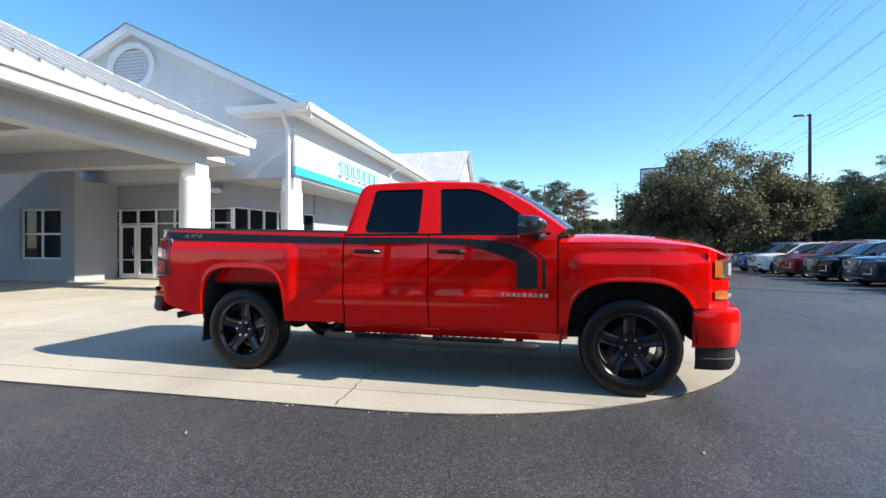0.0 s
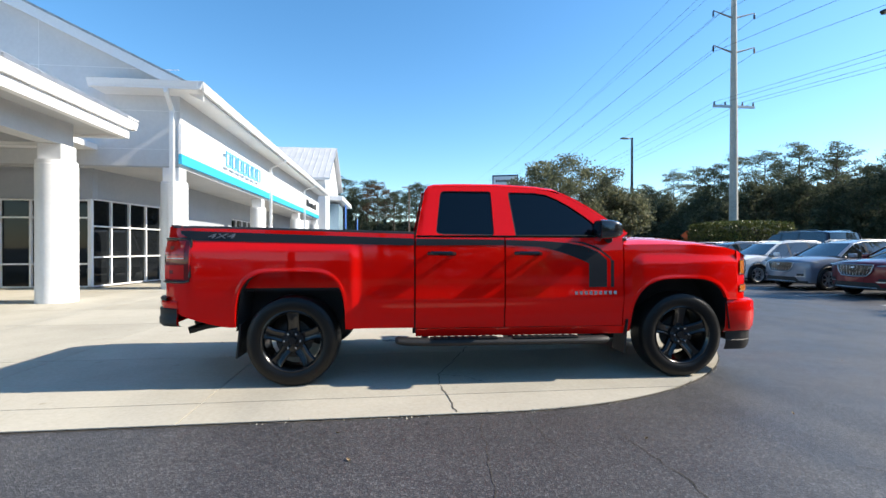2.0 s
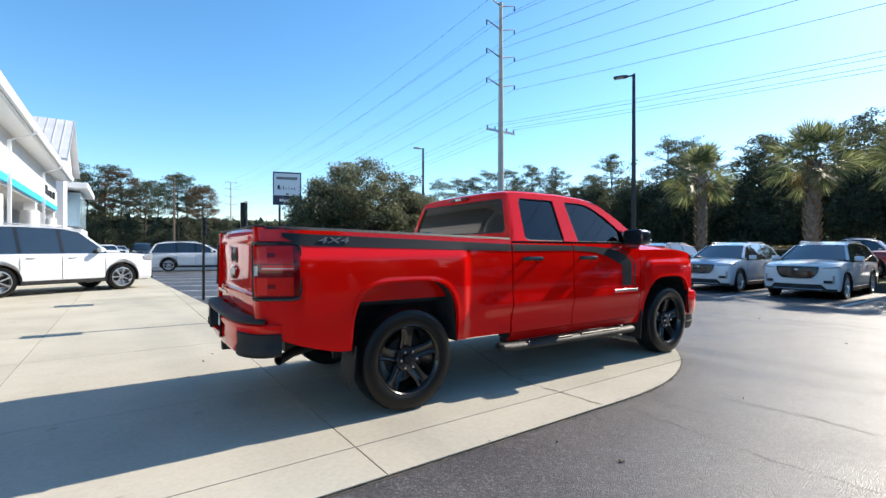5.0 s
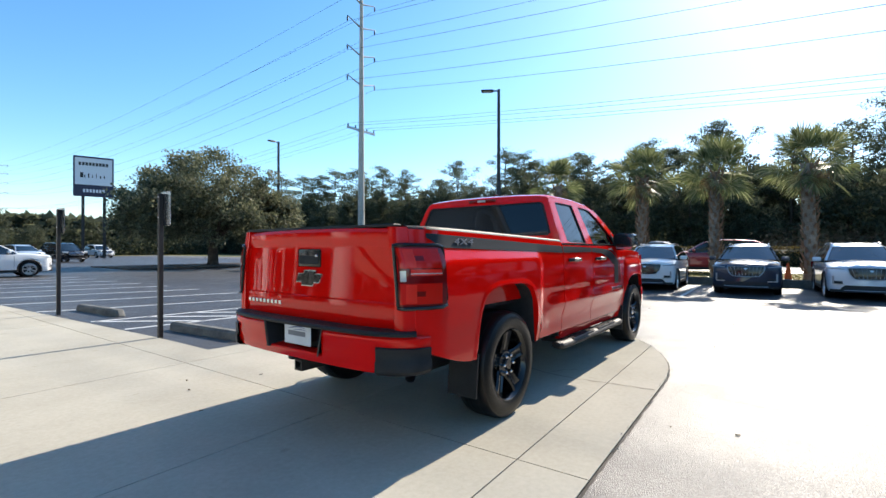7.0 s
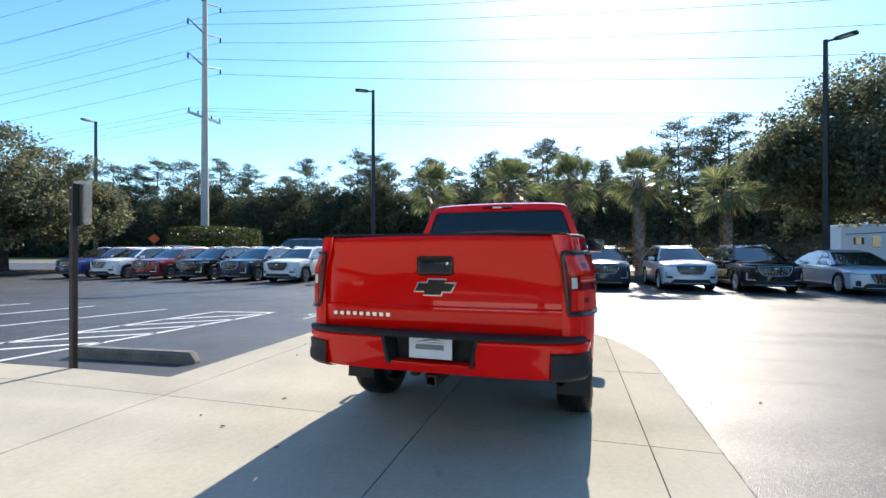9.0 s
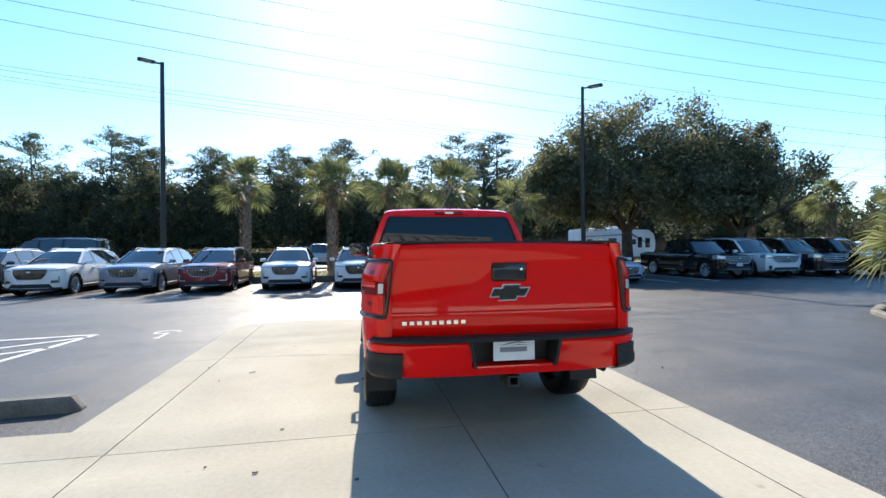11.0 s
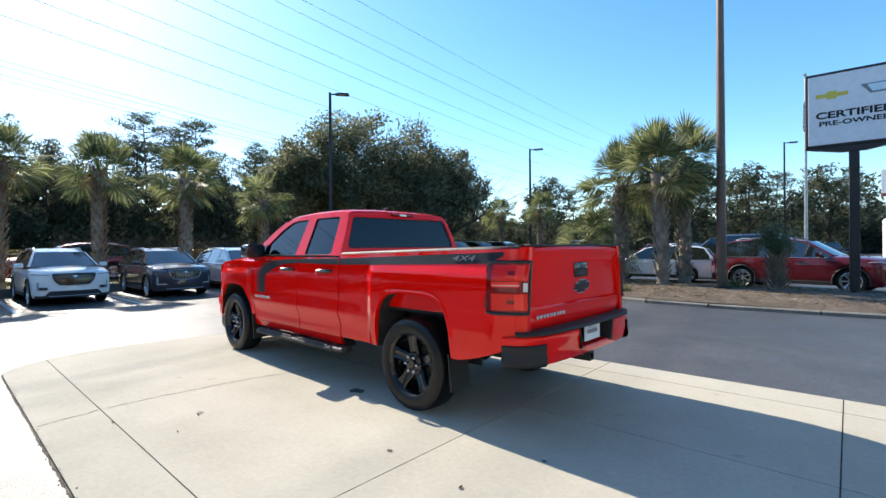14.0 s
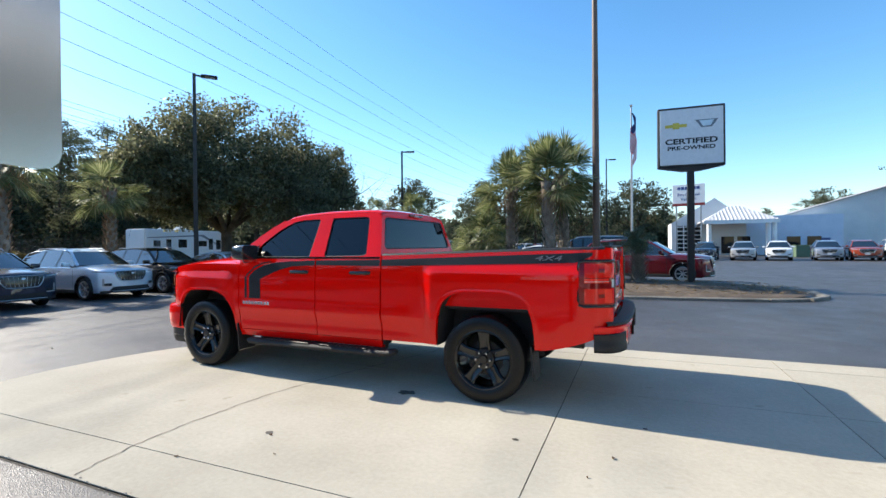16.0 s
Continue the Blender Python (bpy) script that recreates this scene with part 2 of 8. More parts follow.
def box(x0, x1, y0, y1, z0, z1, bevel=0.0, seg=2, bm=None):
    out = bm or bmesh.new()
    r = bmesh.ops.create_cube(out, size=1.0, matrix=Matrix.LocRotScale(((x0 + x1) / 2, (y0 + y1) / 2, (z0 + z1) / 2), None, (abs(x1 - x0), abs(y1 - y0), abs(z1 - z0))))
    if bevel:
        es = {e for v in r["verts"] for e in v.link_edges}
        bmesh.ops.bevel(out, geom=list(es), offset=bevel, segments=seg, affect="EDGES", profile=0.5)
    return out


def grid(rows, bm=None, close=False, caps=False):
    """A sheet through rows of points. close: each row is a ring."""
    out = bm or bmesh.new()
    vs = [[out.verts.new(p) for p in row] for row in rows]
    n = len(rows[0])
    for a, b in zip(vs, vs[1:]):
        for i in range(n if close else n - 1):
            j = (i + 1) % n
            try:
                out.faces.new((a[i], a[j], b[j], b[i]))
            except ValueError:
                pass
    if caps:
        out.faces.new(vs[0])
        out.faces.new(vs[-1])
    return out


def tube(pts, radius, seg=8, bm=None, caps=True):
    """A round bar along points; radius may be one number or one for each point."""
    pts = [Vector(p) for p in pts]
    rad = radius if isinstance(radius, (list, tuple)) else [radius] * len(pts)
    rows = []
    for i, p in enumerate(pts):
        d = (pts[min(i + 1, len(pts) - 1)] - pts[max(i - 1, 0)]).normalized()
        ref = Vector((0, 0, 1)) if abs(d.z) < 0.9 else Vector((1, 0, 0))
        u = d.cross(ref).normalized()
        w = d.cross(u)
        rows.append([p + float(rad[i]) * (math.cos(2 * math.pi * k / seg) * u + math.sin(2 * math.pi * k / seg) * w) for k in range(seg)])
    return grid(rows, bm, True, caps)


def lathe(profile, axis="y", seg=32, bm=None, caps=False):
    """Turns (radius, along) pairs round an axis."""
    rows = []
    for r, a in profile:
        row = []
        for k in range(seg):
            c, s = r * math.cos(2 * math.pi * k / seg), r * math.sin(2 * math.pi * k / seg)
            row.append({"y": (c, a, s), "z": (c, s, a), "x": (a, c, s)}[axis])
        rows.append(row)
    return grid(rows, bm, True, caps)


def prism(poly, fn, a, b, bm=None):
    """A polygon in two coordinates drawn out from a to b; fn(u, v, w) gives the place."""
    out = bm or bmesh.new()
    lo, hi = [out.verts.new(fn(u, v, a)) for u, v in poly], [out.verts.new(fn(u, v, b)) for u, v in poly]
    out.faces.new(lo)
    out.faces.new(hi[::-1])
    n = len(poly)
    for i in range(n):
        out.faces.new((lo[i], lo[(i + 1) % n], hi[(i + 1) % n], hi[i]))
    return out


def framed(outer, holes, fn, depth=0.03):
    """A flat frame: an outline with holes, mapped by fn(u, v, d), with thickness."""
    out = bmesh.new()
    for loop in (outer, *holes):
        vs = [out.verts.new((u, v, 0)) for u, v in loop]
        for i in range(len(vs)):
            out.edges.new((vs[i], vs[(i + 1) % len(vs)]))
    bmesh.ops.triangle_fill(out, use_beauty=True, use_dissolve=False, edges=out.edges[:])
    front = out.faces[:]
    r = bmesh.ops.extrude_face_region(out, geom=front)
    back = [g for g in r["geom"] if isinstance(g, bmesh.types.BMVert)]
    for v in back:
        v.co.z = depth
    for v in out.verts:
        v.co = Vector(fn(v.co.x, v.co.y, v.co.z))
    return out


def lerp(tab, x):
    """Piecewise-linear value from (x, value) pairs."""
    return float(np.interp(x, [t[0] for t in tab], [t[1] for t in tab]))


def smooth(tab, x):
    """Piecewise value with eased steps from (x, value) pairs."""
    for (x0, v0), (x1, v1) in zip(tab, tab[1:]):
        if x <= x1:
            f = min(max((x - x0) / (x1 - x0), 0), 1)
            return v0 + (v1 - v0) * f * f * (3 - 2 * f)
    return tab[-1][1]


def letters(text, size, depth, m, mat, parent, name="letter", label="", bold=0.0, shape=None):
    """Readable writing in the built-in font, as a mesh part."""
    cu = bpy.data.curves.new("writing", "FONT")
    cu.offset = bold
    cu.body, cu.size, cu.extrude, cu.align_x, cu.align_y = text, size, depth, "CENTER", "CENTER"
    tmp = bpy.data.objects.new("writing", cu)
    scene.collection.objects.link(tmp)
    bpy.context.view_layer.update()
    me = bpy.data.meshes.new_from_object(tmp.evaluated_get(bpy.context.evaluated_depsgraph_get()))
    bpy.data.objects.remove(tmp)
    bpy.data.curves.remove(cu)
    if shape is not None:
        me.transform(shape)
    me.materials.clear()
    me.materials.append(mat)
    ob = new(name, me)
    ob.parent = parent
    ob.matrix_basis = m
    if label:
        ob["label"] = label
    return ob


def raw(name, verts, faces, mat, smooth=False):
    me = bpy.data.meshes.new(name)
    me.from_pydata(verts, [], faces)
    me.materials.append(mat)
    if smooth:
        me.shade_smooth()
    me.update()
    return me


# ---- ground ----
def ease(f):
    f = min(max(f, 0.0), 1.0)
    return f * f * (3 - 2 * f)


def lot_z(x, y):
    """Height of the asphalt: the lot falls gently towards the front row of parked cars."""
    return -0.012 - 0.16 * ease((x - 3.2) / 6.3) * ease((23.0 - x) / 6.5) * (0.25 + 0.75 * ease((y + 9.0) / 6.0)) * ease((y + 30) / 8) * ease((38.0 - y) / 6.0)


def ground():
    n = 90
    base = [math.copysign(abs(u) ** 3, u) * 900 for u in np.linspace(-1, 1, n)]
    xs = sorted({x for x in base if not 2.5 < x < 24} | set(np.arange(2.5, 24.1, 0.7)))
    ys = sorted({y for y in base if not -31 < y < 39} | set(np.arange(-31, 39.1, 1.0)))
    rows = [[(x, y, lot_z(x, y)) for x in xs] for y in ys]
    return solid("ground", grid(rows), ASPHALT, "dark grey worn asphalt of a dealership parking lot", "ground", "structure")


ground()


def x_edge(y):
    return -3.05 - 0.047 * max(0.0, y - 9.7)


def apron_outline():
    """The far and near edge of the rounded concrete nose: x against lower and upper y."""
    lo, hi = [], []
    for k in range(41):
        x = -3.05 + (2.37 + 3.05) * (1 - (1 - k / 40) ** 1.8)
        y0 = 3.26 if x < -1.23 else 6.86 - math.sqrt(max(0.0, 3.6 ** 2 - (x + 1.23) ** 2))
        y1 = 8.28 if x < 1.5 else 6.86 + 1.42 * math.sqrt(max(0.0, 1 - ((x - 1.5) / 0.87) ** 2))
        lo.append((x, y0)), hi.append((x, y1))
    return lo, hi


def slab_mesh(poly, wob=0.0):
    """One cast slab: its top edges slightly rounded, its sides in the joint."""
    bm = bmesh.new()
    vs = [bm.verts.new((x, y, 0)) for x, y in poly]
    f = bm.faces.new(vs)
    if f.normal.z < 0:
        f.normal_flip()
    r = bmesh.ops.extrude_face_region(bm, geom=[f])
    for g in r["geom"]:
        if isinstance(g, bmesh.types.BMVert):
            g.co.z = -0.06
    bm.normal_update()
    return bm


def clip(poly, axis, v, keep_low):
    """Clips a polygon at a line of constant x or y."""
    out = []
    for i, p in enumerate(poly):
        q = poly[(i + 1) % len(poly)]
        a, b = (p[axis] <= v) == keep_low or p[axis] == v, (q[axis] <= v) == keep_low or q[axis] == v
        if a:
            out.append(p)
        if a != b:
            f = (v - p[axis]) / (q[axis] - p[axis])
            out.append((p[0] + f * (q[0] - p[0]), p[1] + f * (q[1] - p[1])))
    return out


def apron():
    top = thing("pavement", pose(0, 0, 0.004), "pale concrete apron cast in slabs with a rounded nose", "pavement", kind="structure")
    gap = 0.0045
    lo, hi = apron_outline()
    nose = [(-3.05, 3.26)] + lo[1:] + hi[::-1]
    regions = [
        (nose, [-3.55, 2.6], [3.2, 3.70, 5.3, 7.82, 8.4]),
        ([(-34, 3.26), (-3.05, 3.26), (-3.05, 8.28), (-3.05, 9.7), (x_edge(34), 34), (-34, 34)], [-34, -29, -24.4, -20.3, -16.6, -13.8, -11.2, -9.5, -7.87, -5.71, -3.55, -3.0], [3.2, 3.70, 5.3, 7.82, 9.72, 12.4, 15.2, 18.2, 21.4, 25, 29, 34]),
    ]
    for poly, xs, ys in regions:
        for x0, x1 in zip(xs, xs[1:]):
            for y0, y1 in zip(ys, ys[1:]):
                p = clip(clip(clip(clip(poly, 0, x1 - gap, True), 0, x0 + gap, False), 1, y1 - gap, True), 1, y0 + gap, False)
                q = []
                for v in p:
                    if not q or (abs(v[0] - q[-1][0]) + abs(v[1] - q[-1][1])) > 1e-4:
                        q.append(v)
                if len(q) > 2 and (abs(q[0][0] - q[-1][0]) + abs(q[0][1] - q[-1][1])) < 1e-4:
                    q.pop()
                if len(q) > 2:
                    part("slab", slab_mesh(q), CONCRETE, top, smooth=False)
    joint = vary("joint_dirt", (0.03, 0.027, 0.024), (0.12, 0.105, 0.09), 6, 0.95)
    part("joint_fill", slab_mesh([(x, y) for x, y in nose]), joint, top, "dark grit in the joints", pose(0, 0, -0.007), smooth=False)
    part("joint_fill", slab_mesh([(-34, 3.26), (-3.05, 3.26), (-3.05, 9.7), (x_edge(34), 34), (-34, 34)]), joint, top, "dark grit in the joints", pose(0, 0, -0.0075), smooth=False)
    # cracks: thin dark ribbons that wander across the slabs
    def crack(pts, w, seed, name="crack", z=0.0035, wob=0.012):
        r = random.Random(seed)
        fine = []
        for (a, b), (c, d) in zip(pts, pts[1:]):
            n = max(2, int(math.hypot(c - a, d - b) / 0.05))
            fine += [(a + (c - a) * k / n + r.uniform(-wob, wob), b + (d - b) * k / n + r.uniform(-wob, wob)) for k in range(n)]
        fine.append(pts[-1])
        rows = []
        for k, (x, y) in enumerate(fine):
            (ax, ay), (bx, by) = fine[max(0, k - 1)], fine[min(len(fine) - 1, k + 1)]
            d = math.hypot(bx - ax, by - ay)
            hw = w * r.uniform(0.5, 1.2) / 2
            rows.append([(x - hw * (by - ay) / d, y + hw * (bx - ax) / d, z), (x + hw * (by - ay) / d, y - hw * (bx - ax) / d, z)])
        return part(name, grid(rows), joint, top, smooth=False)
    crack([(-0.83, 8.27), (-0.80, 8.1), (-0.745, 7.8), (-0.74, 7.39), (-0.78, 6.83), (-0.82, 6.5), (-0.90, 6.2), (-1.12, 5.5), (-1.35, 4.9), (-1.60, 4.3), (-1.62, 4.04), (-1.59, 3.63), (-1.56, 3.28)], 0.009, 4)
    crack([(-1.60, 4.3), (-1.35, 4.22), (-1.2, 4.02)], 0.005, 5)
    crack([(-6.6, 8.9), (-6.3, 9.3), (-6.25, 9.7)], 0.005, 6)
    crack([(-1.40, 3.15), (-1.43, 2.98), (-1.47, 2.58), (-1.53, 2.13), (-1.5, 1.6)], 0.006, 11, z=-0.0125)
    crack([(-1.06, 3.13), (-1.03, 2.78), (-0.95, 2.5)], 0.005, 12, z=-0.0125)
    crack([(-0.52, 2.8), (-0.49, 2.47), (-0.46, 2.18), (-0.49, 1.86), (-0.40, 1.3)], 0.007, 13, z=-0.0125)
    crack([(0.6, 2.2), (1.1, 1.9), (1.9, 1.95), (2.6, 1.7)], 0.006, 14, z=-0.0125)
    crack([(x, y - 0.008) for x, y in lo] + [(x + 0.008, y + 0.008) for x, y in hi[::-1]], 0.02, 21, "edge_joint", -0.0135, 0.004)
    crack([(-3.045, 8.29), (-3.045, 9.7), (x_edge(22) + 0.005, 22)], 0.03, 22, "edge_joint", -0.0135, 0.006)
    crack([(-33, 3.252), (-3.05, 3.252)], 0.02, 23, "edge_joint", -0.0135, 0.004)
    # dark spots: oil stains, and a leaf shadow painted at (-1.51, 7.27)
    oil = vary("oil_stain", (0.05, 0.045, 0.04), (0.12, 0.11, 0.095), 12, 0.7)
    for x, y, r0, sd in ((-2.07, 6.0, 0.075, 1), (-1.51, 7.27, 0.028, 3), (-4.24, 6.13, 0.018, 4), (-3.34, 6.69, 0.02, 5)):
        r = random.Random(sd)
        rim_ = [(x + r0 * r.uniform(0.6, 1.15) * 1.3 * math.cos(a), y + r0 * r.uniform(0.6, 1.15) * math.sin(a), 0.004) for a in np.linspace(0, 2 * math.pi, 13)[:-1]]
        part("oil_stain", grid([rim_, [(x, y, 0.004)] * len(rim_)], None, True), oil, top, "small dark spot among oil stains and a painted leaf shadow", smooth=False)
    # crumbled edge of the nose: pale chips of concrete and grit
    r = random.Random(9)
    vs, fs = [], []
    edge = lo + hi[::-1]
    for (ax, ay), (bx, by) in zip(edge, edge[1:]):
        d = math.hypot(bx - ax, by - ay)
        for k in range(int(d / 0.04)):
            f = r.random()
            nx, ny = (by - ay) / d, -(bx - ax) / d
            o = r.gauss(0.004, 0.012) if r.random() < 0.95 else r.gauss(0.03, 0.03)
            x, y, q = ax + (bx - ax) * f + nx * o, ay + (by - ay) * f + ny * o, r.uniform(0.003, 0.011)
            z = 0.0005 if o < 0.002 else -0.015
            i = len(vs)
            vs += [(x + q * r.uniform(0.6, 1.2) * math.cos(t + 0.4), y + q * r.uniform(0.6, 1.2) * math.sin(t + 0.4), z) for t in (0, 2.1, 4.2)] + [(x, y, z + q * 0.8)]
            fs += [(i, i + 1, i + 3), (i + 1, i + 2, i + 3), (i + 2, i, i + 3)]
    ch = part("edge_chips", raw("edge_chips", vs, fs, CONCRETE), CONCRETE, top, "pale crumbled concrete grit along the edge")
    ch["kind"] = "stuff"
    return top


apron()


# ---- dealership building ----
def wall_poly(poly, y, thick, name, parent, mat=None, holes=()):
    """An upright wall facing -y, from (x, z) outline and openings."""
    return part(name, framed(poly, holes, lambda u, v, d: (u, y + d / 0.03 * thick, v)), mat or WHITE_WALL, parent, smooth=False)


def seams(parent, corners, n, name="seam"):
    """Standing seams up a roof slope: corners are eave start, eave end, ridge start, ridge end."""
    a, b, c, d = [Vector(v) for v in corners]
    nrm = (b - a).cross(c - a).normalized()
    if nrm.z < 0:
        nrm = -nrm
    side = (b - a).normalized() * 0.022
    for k in range(n + 1):
        p, q = a.lerp(b, k / n), c.lerp(d, k / n)
        prof = [-side, -side + nrm * 0.035, side + nrm * 0.035, side]
        part(name, grid([[p + o for o in prof], [q + o for o in prof]]), ROOF_METAL, parent, "" if k else "raised standing seam", smooth=False)


def sheet(name, pts, mat, parent, thick=0.06, label=""):
    """A flat slab from points in space, drawn downwards for its thickness."""
    bm = bmesh.new()
    top = [bm.verts.new(p) for p in pts]
    bot = [bm.verts.new(Vector(p) - Vector((0, 0, thick))) for p in pts]
    bm.faces.new(top), bm.faces.new(bot[::-1])
    for i in range(len(pts)):
        j = (i + 1) % len(pts)
        bm.faces.new((top[i], bot[i], bot[j], top[j]))
    return part(name, bm, mat, parent, label, smooth=False)


def gutter(name, p, q, parent, out_dir, w=0.16, h=0.2):
    """A moulded box gutter from p to q; p and q lie on its upper outer edge."""
    p, q, o = Vector(p), Vector(q), Vector(out_dir)
    up = Vector((0, 0, 1))
    prof = [(0, 0), (-0.012, 0), (-0.012, -0.03), (-0.045, -h * 0.55), (-w * 0.55, -h), (-w, -h), (-w, 0), (-w + 0.015, 0), (-w + 0.015, -h + 0.02), (-0.03, -0.03)]
    rows = [[e + o * a + up * b for a, b in prof] for e in (p, q)]
    return part(name, grid(rows, None, True, True), WHITE_TRIM, parent, smooth=False)


def downspout(parent, x, y, ztop, zbot, dx, dy, ze):
    """A square pipe: from the gutter it slants back to the wall and runs down."""
    bm = bmesh.new()
    s = 0.055
    pts = [(x + dx, y + dy, ze), (x + dx, y + dy, ze - 0.12), (x, y, ztop), (x, y, zbot + 0.12), (x + 0.04, y, zbot)]
    rows = [[(px - s, py - s, pz), (px + s, py - s, pz), (px + s, py + s, pz), (px - s, py + s, pz)] for px, py, pz in pts]
    part("downspout", grid(rows, bm, True, True), WHITE_TRIM, parent, "white square downspout", smooth=False)


def column(parent, x, y, top, r=0.38):
    bm = lathe([(r, 0.0), (r, 0.02), (r, top - 0.5), (r * 0.985, top - 0.49), (r * 0.985, top - 0.42)], "z", 40, caps=True)
    part("column", bm, WHITE_TRIM, parent, "round white stucco column")
    part("column_cap", box(x - 0.25, x + 0.25, y - 0.25, y + 0.25, top - 0.42, top + 0.02, 0.01), WHITE_TRIM, parent)
    for ob in parent.children:
        if ob.name.startswith("column") and not ob.get("set"):
            ob["set"] = 1
            if not ob.name.startswith("column_cap"):
                ob.location = (x, y, 0)


def glazing(parent, p, q, zs, n, doors=()):
    """A run of white-framed dark panes between two points on the plan."""
    p, q = Vector((*p, 0)), Vector((*q, 0))
    d = (q - p).normalized()
    o = Vector((d.y, -d.x, 0))
    length = (q - p).length
    m = Matrix((( d.x, -o.x, 0, p.x), (d.y, -o.y, 0, p.y), (0, 0, 1, 0), (0, 0, 0, 1)))
    win = part("window", box(0, length, 0.05, 0.075, zs[0], zs[-1]), WIN_GLASS, parent, "dark glass in white frames", m, smooth=False)
    w = length / n
    for k in range(n + 1):
        part("mullion", box(k * w - 0.026, k * w + 0.026, -0.03, 0.09, zs[0], zs[-1], 0.006, 1), WHITE_TRIM, win, smooth=False)
    for z in zs:
        part("rail", box(0.026, length - 0.026, -0.026, 0.088, z - 0.024, z + 0.024, 0.006, 1), WHITE_TRIM, win, smooth=False)
    for k in doors:
        part("door_frame", framed([(k * w + 0.045, 0.02), ((k + 1) * w - 0.045, 0.02), ((k + 1) * w - 0.045, 2.1), (k * w + 0.045, 2.1)],
                                  [[(k * w + 0.12, 0.22), ((k + 1) * w - 0.12, 0.22), ((k + 1) * w - 0.12, 2.0), (k * w + 0.12, 2.0)]],
                                  lambda u, v, dd: (u, -0.05 + dd, v), 0.06), WHITE_TRIM, win, "white door leaf frame", smooth=False)
        part("pull_handle", tube([((k + 0.86) * w, -0.12, 0.95), ((k + 0.86) * w, -0.12, 1.25)], 0.015), SILVER, win)
    return win


def dealership():
    b = thing("dealership_building", pose(0, 0, 0), "white stucco car dealership with gables and metal roof", "building")
    yg, ax, az = 14.5, -15.12, 9.42
    k = 0.487
    re, le = -8.4, -22.1
    zr = az - k * (re - ax)
    # gable wall with a vent opening
    hole = [(-15.16 + 0.98 * math.cos(a), 8.05 + 0.84 * math.sin(a)) for a in np.linspace(0, 2 * math.pi, 33)[:-1]]
    wall_poly([(le, 3.70), (re, 3.70), (re, zr), (ax, az), (le, zr)], yg, 0.25, "gable_wall", b, holes=[hole])
    ring = [(-15.16 + 1.06 * math.cos(a), 8.05 + 0.92 * math.sin(a)) for a in np.linspace(0, 2 * math.pi, 41)[:-1]]
    inner = [(-15.16 + 0.86 * math.cos(a), 8.05 + 0.73 * math.sin(a)) for a in np.linspace(0, 2 * math.pi, 41)[:-1]]
    vent = part("vent_ring", framed(ring, [inner], lambda u, v, d: (u, yg - 0.11 + d * 4, v)), WHITE_TRIM, b, "round white louvre surround")
    for i in range(11):
        z = 7.40 + i * 0.125
        half = 0.86 * math.sqrt(max(0.02, 1 - ((z - 8.05) / 0.74) ** 2))
        bm = box(-half, half, -0.006, 0.006, -0.075, 0.075)
        part("louvre", bm, WHITE_TRIM, vent, m=pose(-15.16, yg + 0.03, z, -27), smooth=False)
    part("vent_back", box(-16.1, -14.2, yg + 0.1, yg + 0.14, 7.2, 8.9), SOFFIT_SHADED, vent, smooth=False)
    # control joints on the gable
    for z in (4.2, 5.35, 6.6):
        part("wall_joint", box(le, re - 0.01, yg - 0.004, yg + 0.004, z - 0.008, z + 0.008), WHITE_TRIM, b, smooth=False)
    part("wall_joint", box(-12.3, -12.284, yg - 0.004, yg + 0.004, 3.72, 8.0), WHITE_TRIM, b, smooth=False)
    # roof of the long range
    yn = 41.0
    ee, ze = -7.6, az - k * (-7.6 - ax)
    sheet("roof", [(ax, yg - 0.28, az + 0.12), (ee, yg - 0.28, ze + 0.12), (ee, yn, ze + 0.12), (ax, yn, az + 0.12)], ROOF_METAL, b, 0.14, "white standing-seam metal roof")
    sheet("roof", [(ax, yg - 0.28, az + 0.12), (-22.9, yg - 0.28, ze + 0.12), (-22.9, yn, ze + 0.12), (ax, yn, az + 0.12)], ROOF_METAL, b, 0.14, "white standing-seam metal roof")
    seams(b, [(ee, yg - 0.2, ze + 0.12), (ee, yn, ze + 0.12), (ax, yg - 0.2, az + 0.12), (ax, yn, az + 0.12)], 60)
    for sx, ex in ((1, ee), (-1, -22.9)):
        bm = bmesh.new()
        for dz in (0,):
            rows = []
            for x, z in ((ax, az), (ex, ze)):
                rows.append([(x, yg - 0.31, z + 0.14), (x, yg - 0.31, z - 0.16), (x, yg - 0.25, z - 0.16), (x, yg - 0.25, z + 0.14)])
            grid(rows, bm, True, True)
        part("rake_board", bm, WHITE_TRIM, b, "white rake board", smooth=False)
        part("roof_edge", grid([[(x, yg - 0.33, z + 0.145), (x, yg - 0.33, z + 0.205), (x, yg - 0.2, z + 0.205), (x, yg - 0.2, z + 0.145)] for x, z in ((ax, az), (ex, ze))], None, True, True), GALV, b, "grey metal roof edge", smooth=False)
        part("rake_soffit", grid([[(ax, yg - 0.25, az - 0.08), (ex, yg - 0.25, ze - 0.08)], [(ax, yg, az - 0.08), (ex, yg, ze - 0.08)]]), WHITE_TRIM, b, smooth=False)
    # eave along the long side and its return on the gable
    gutter("gutter", (-7.42, 13.72, 6.02), (-7.42, yn, 6.02), b, (1, 0, 0), 0.18, 0.22)
    gutter("gutter", (-7.42, 13.72, 6.02), (-10.55, 13.72, 6.02), b, (0, -1, 0), 0.18, 0.22)
    sheet("soffit", [(-10.5, 13.78, 5.84), (-7.5, 13.78, 5.84), (-7.5, yn, 5.84), (-8.4, yn, 5.84), (-8.4, 14.5, 5.84), (-10.5, 14.5, 5.84)], WHITE_TRIM, b, 0.03)
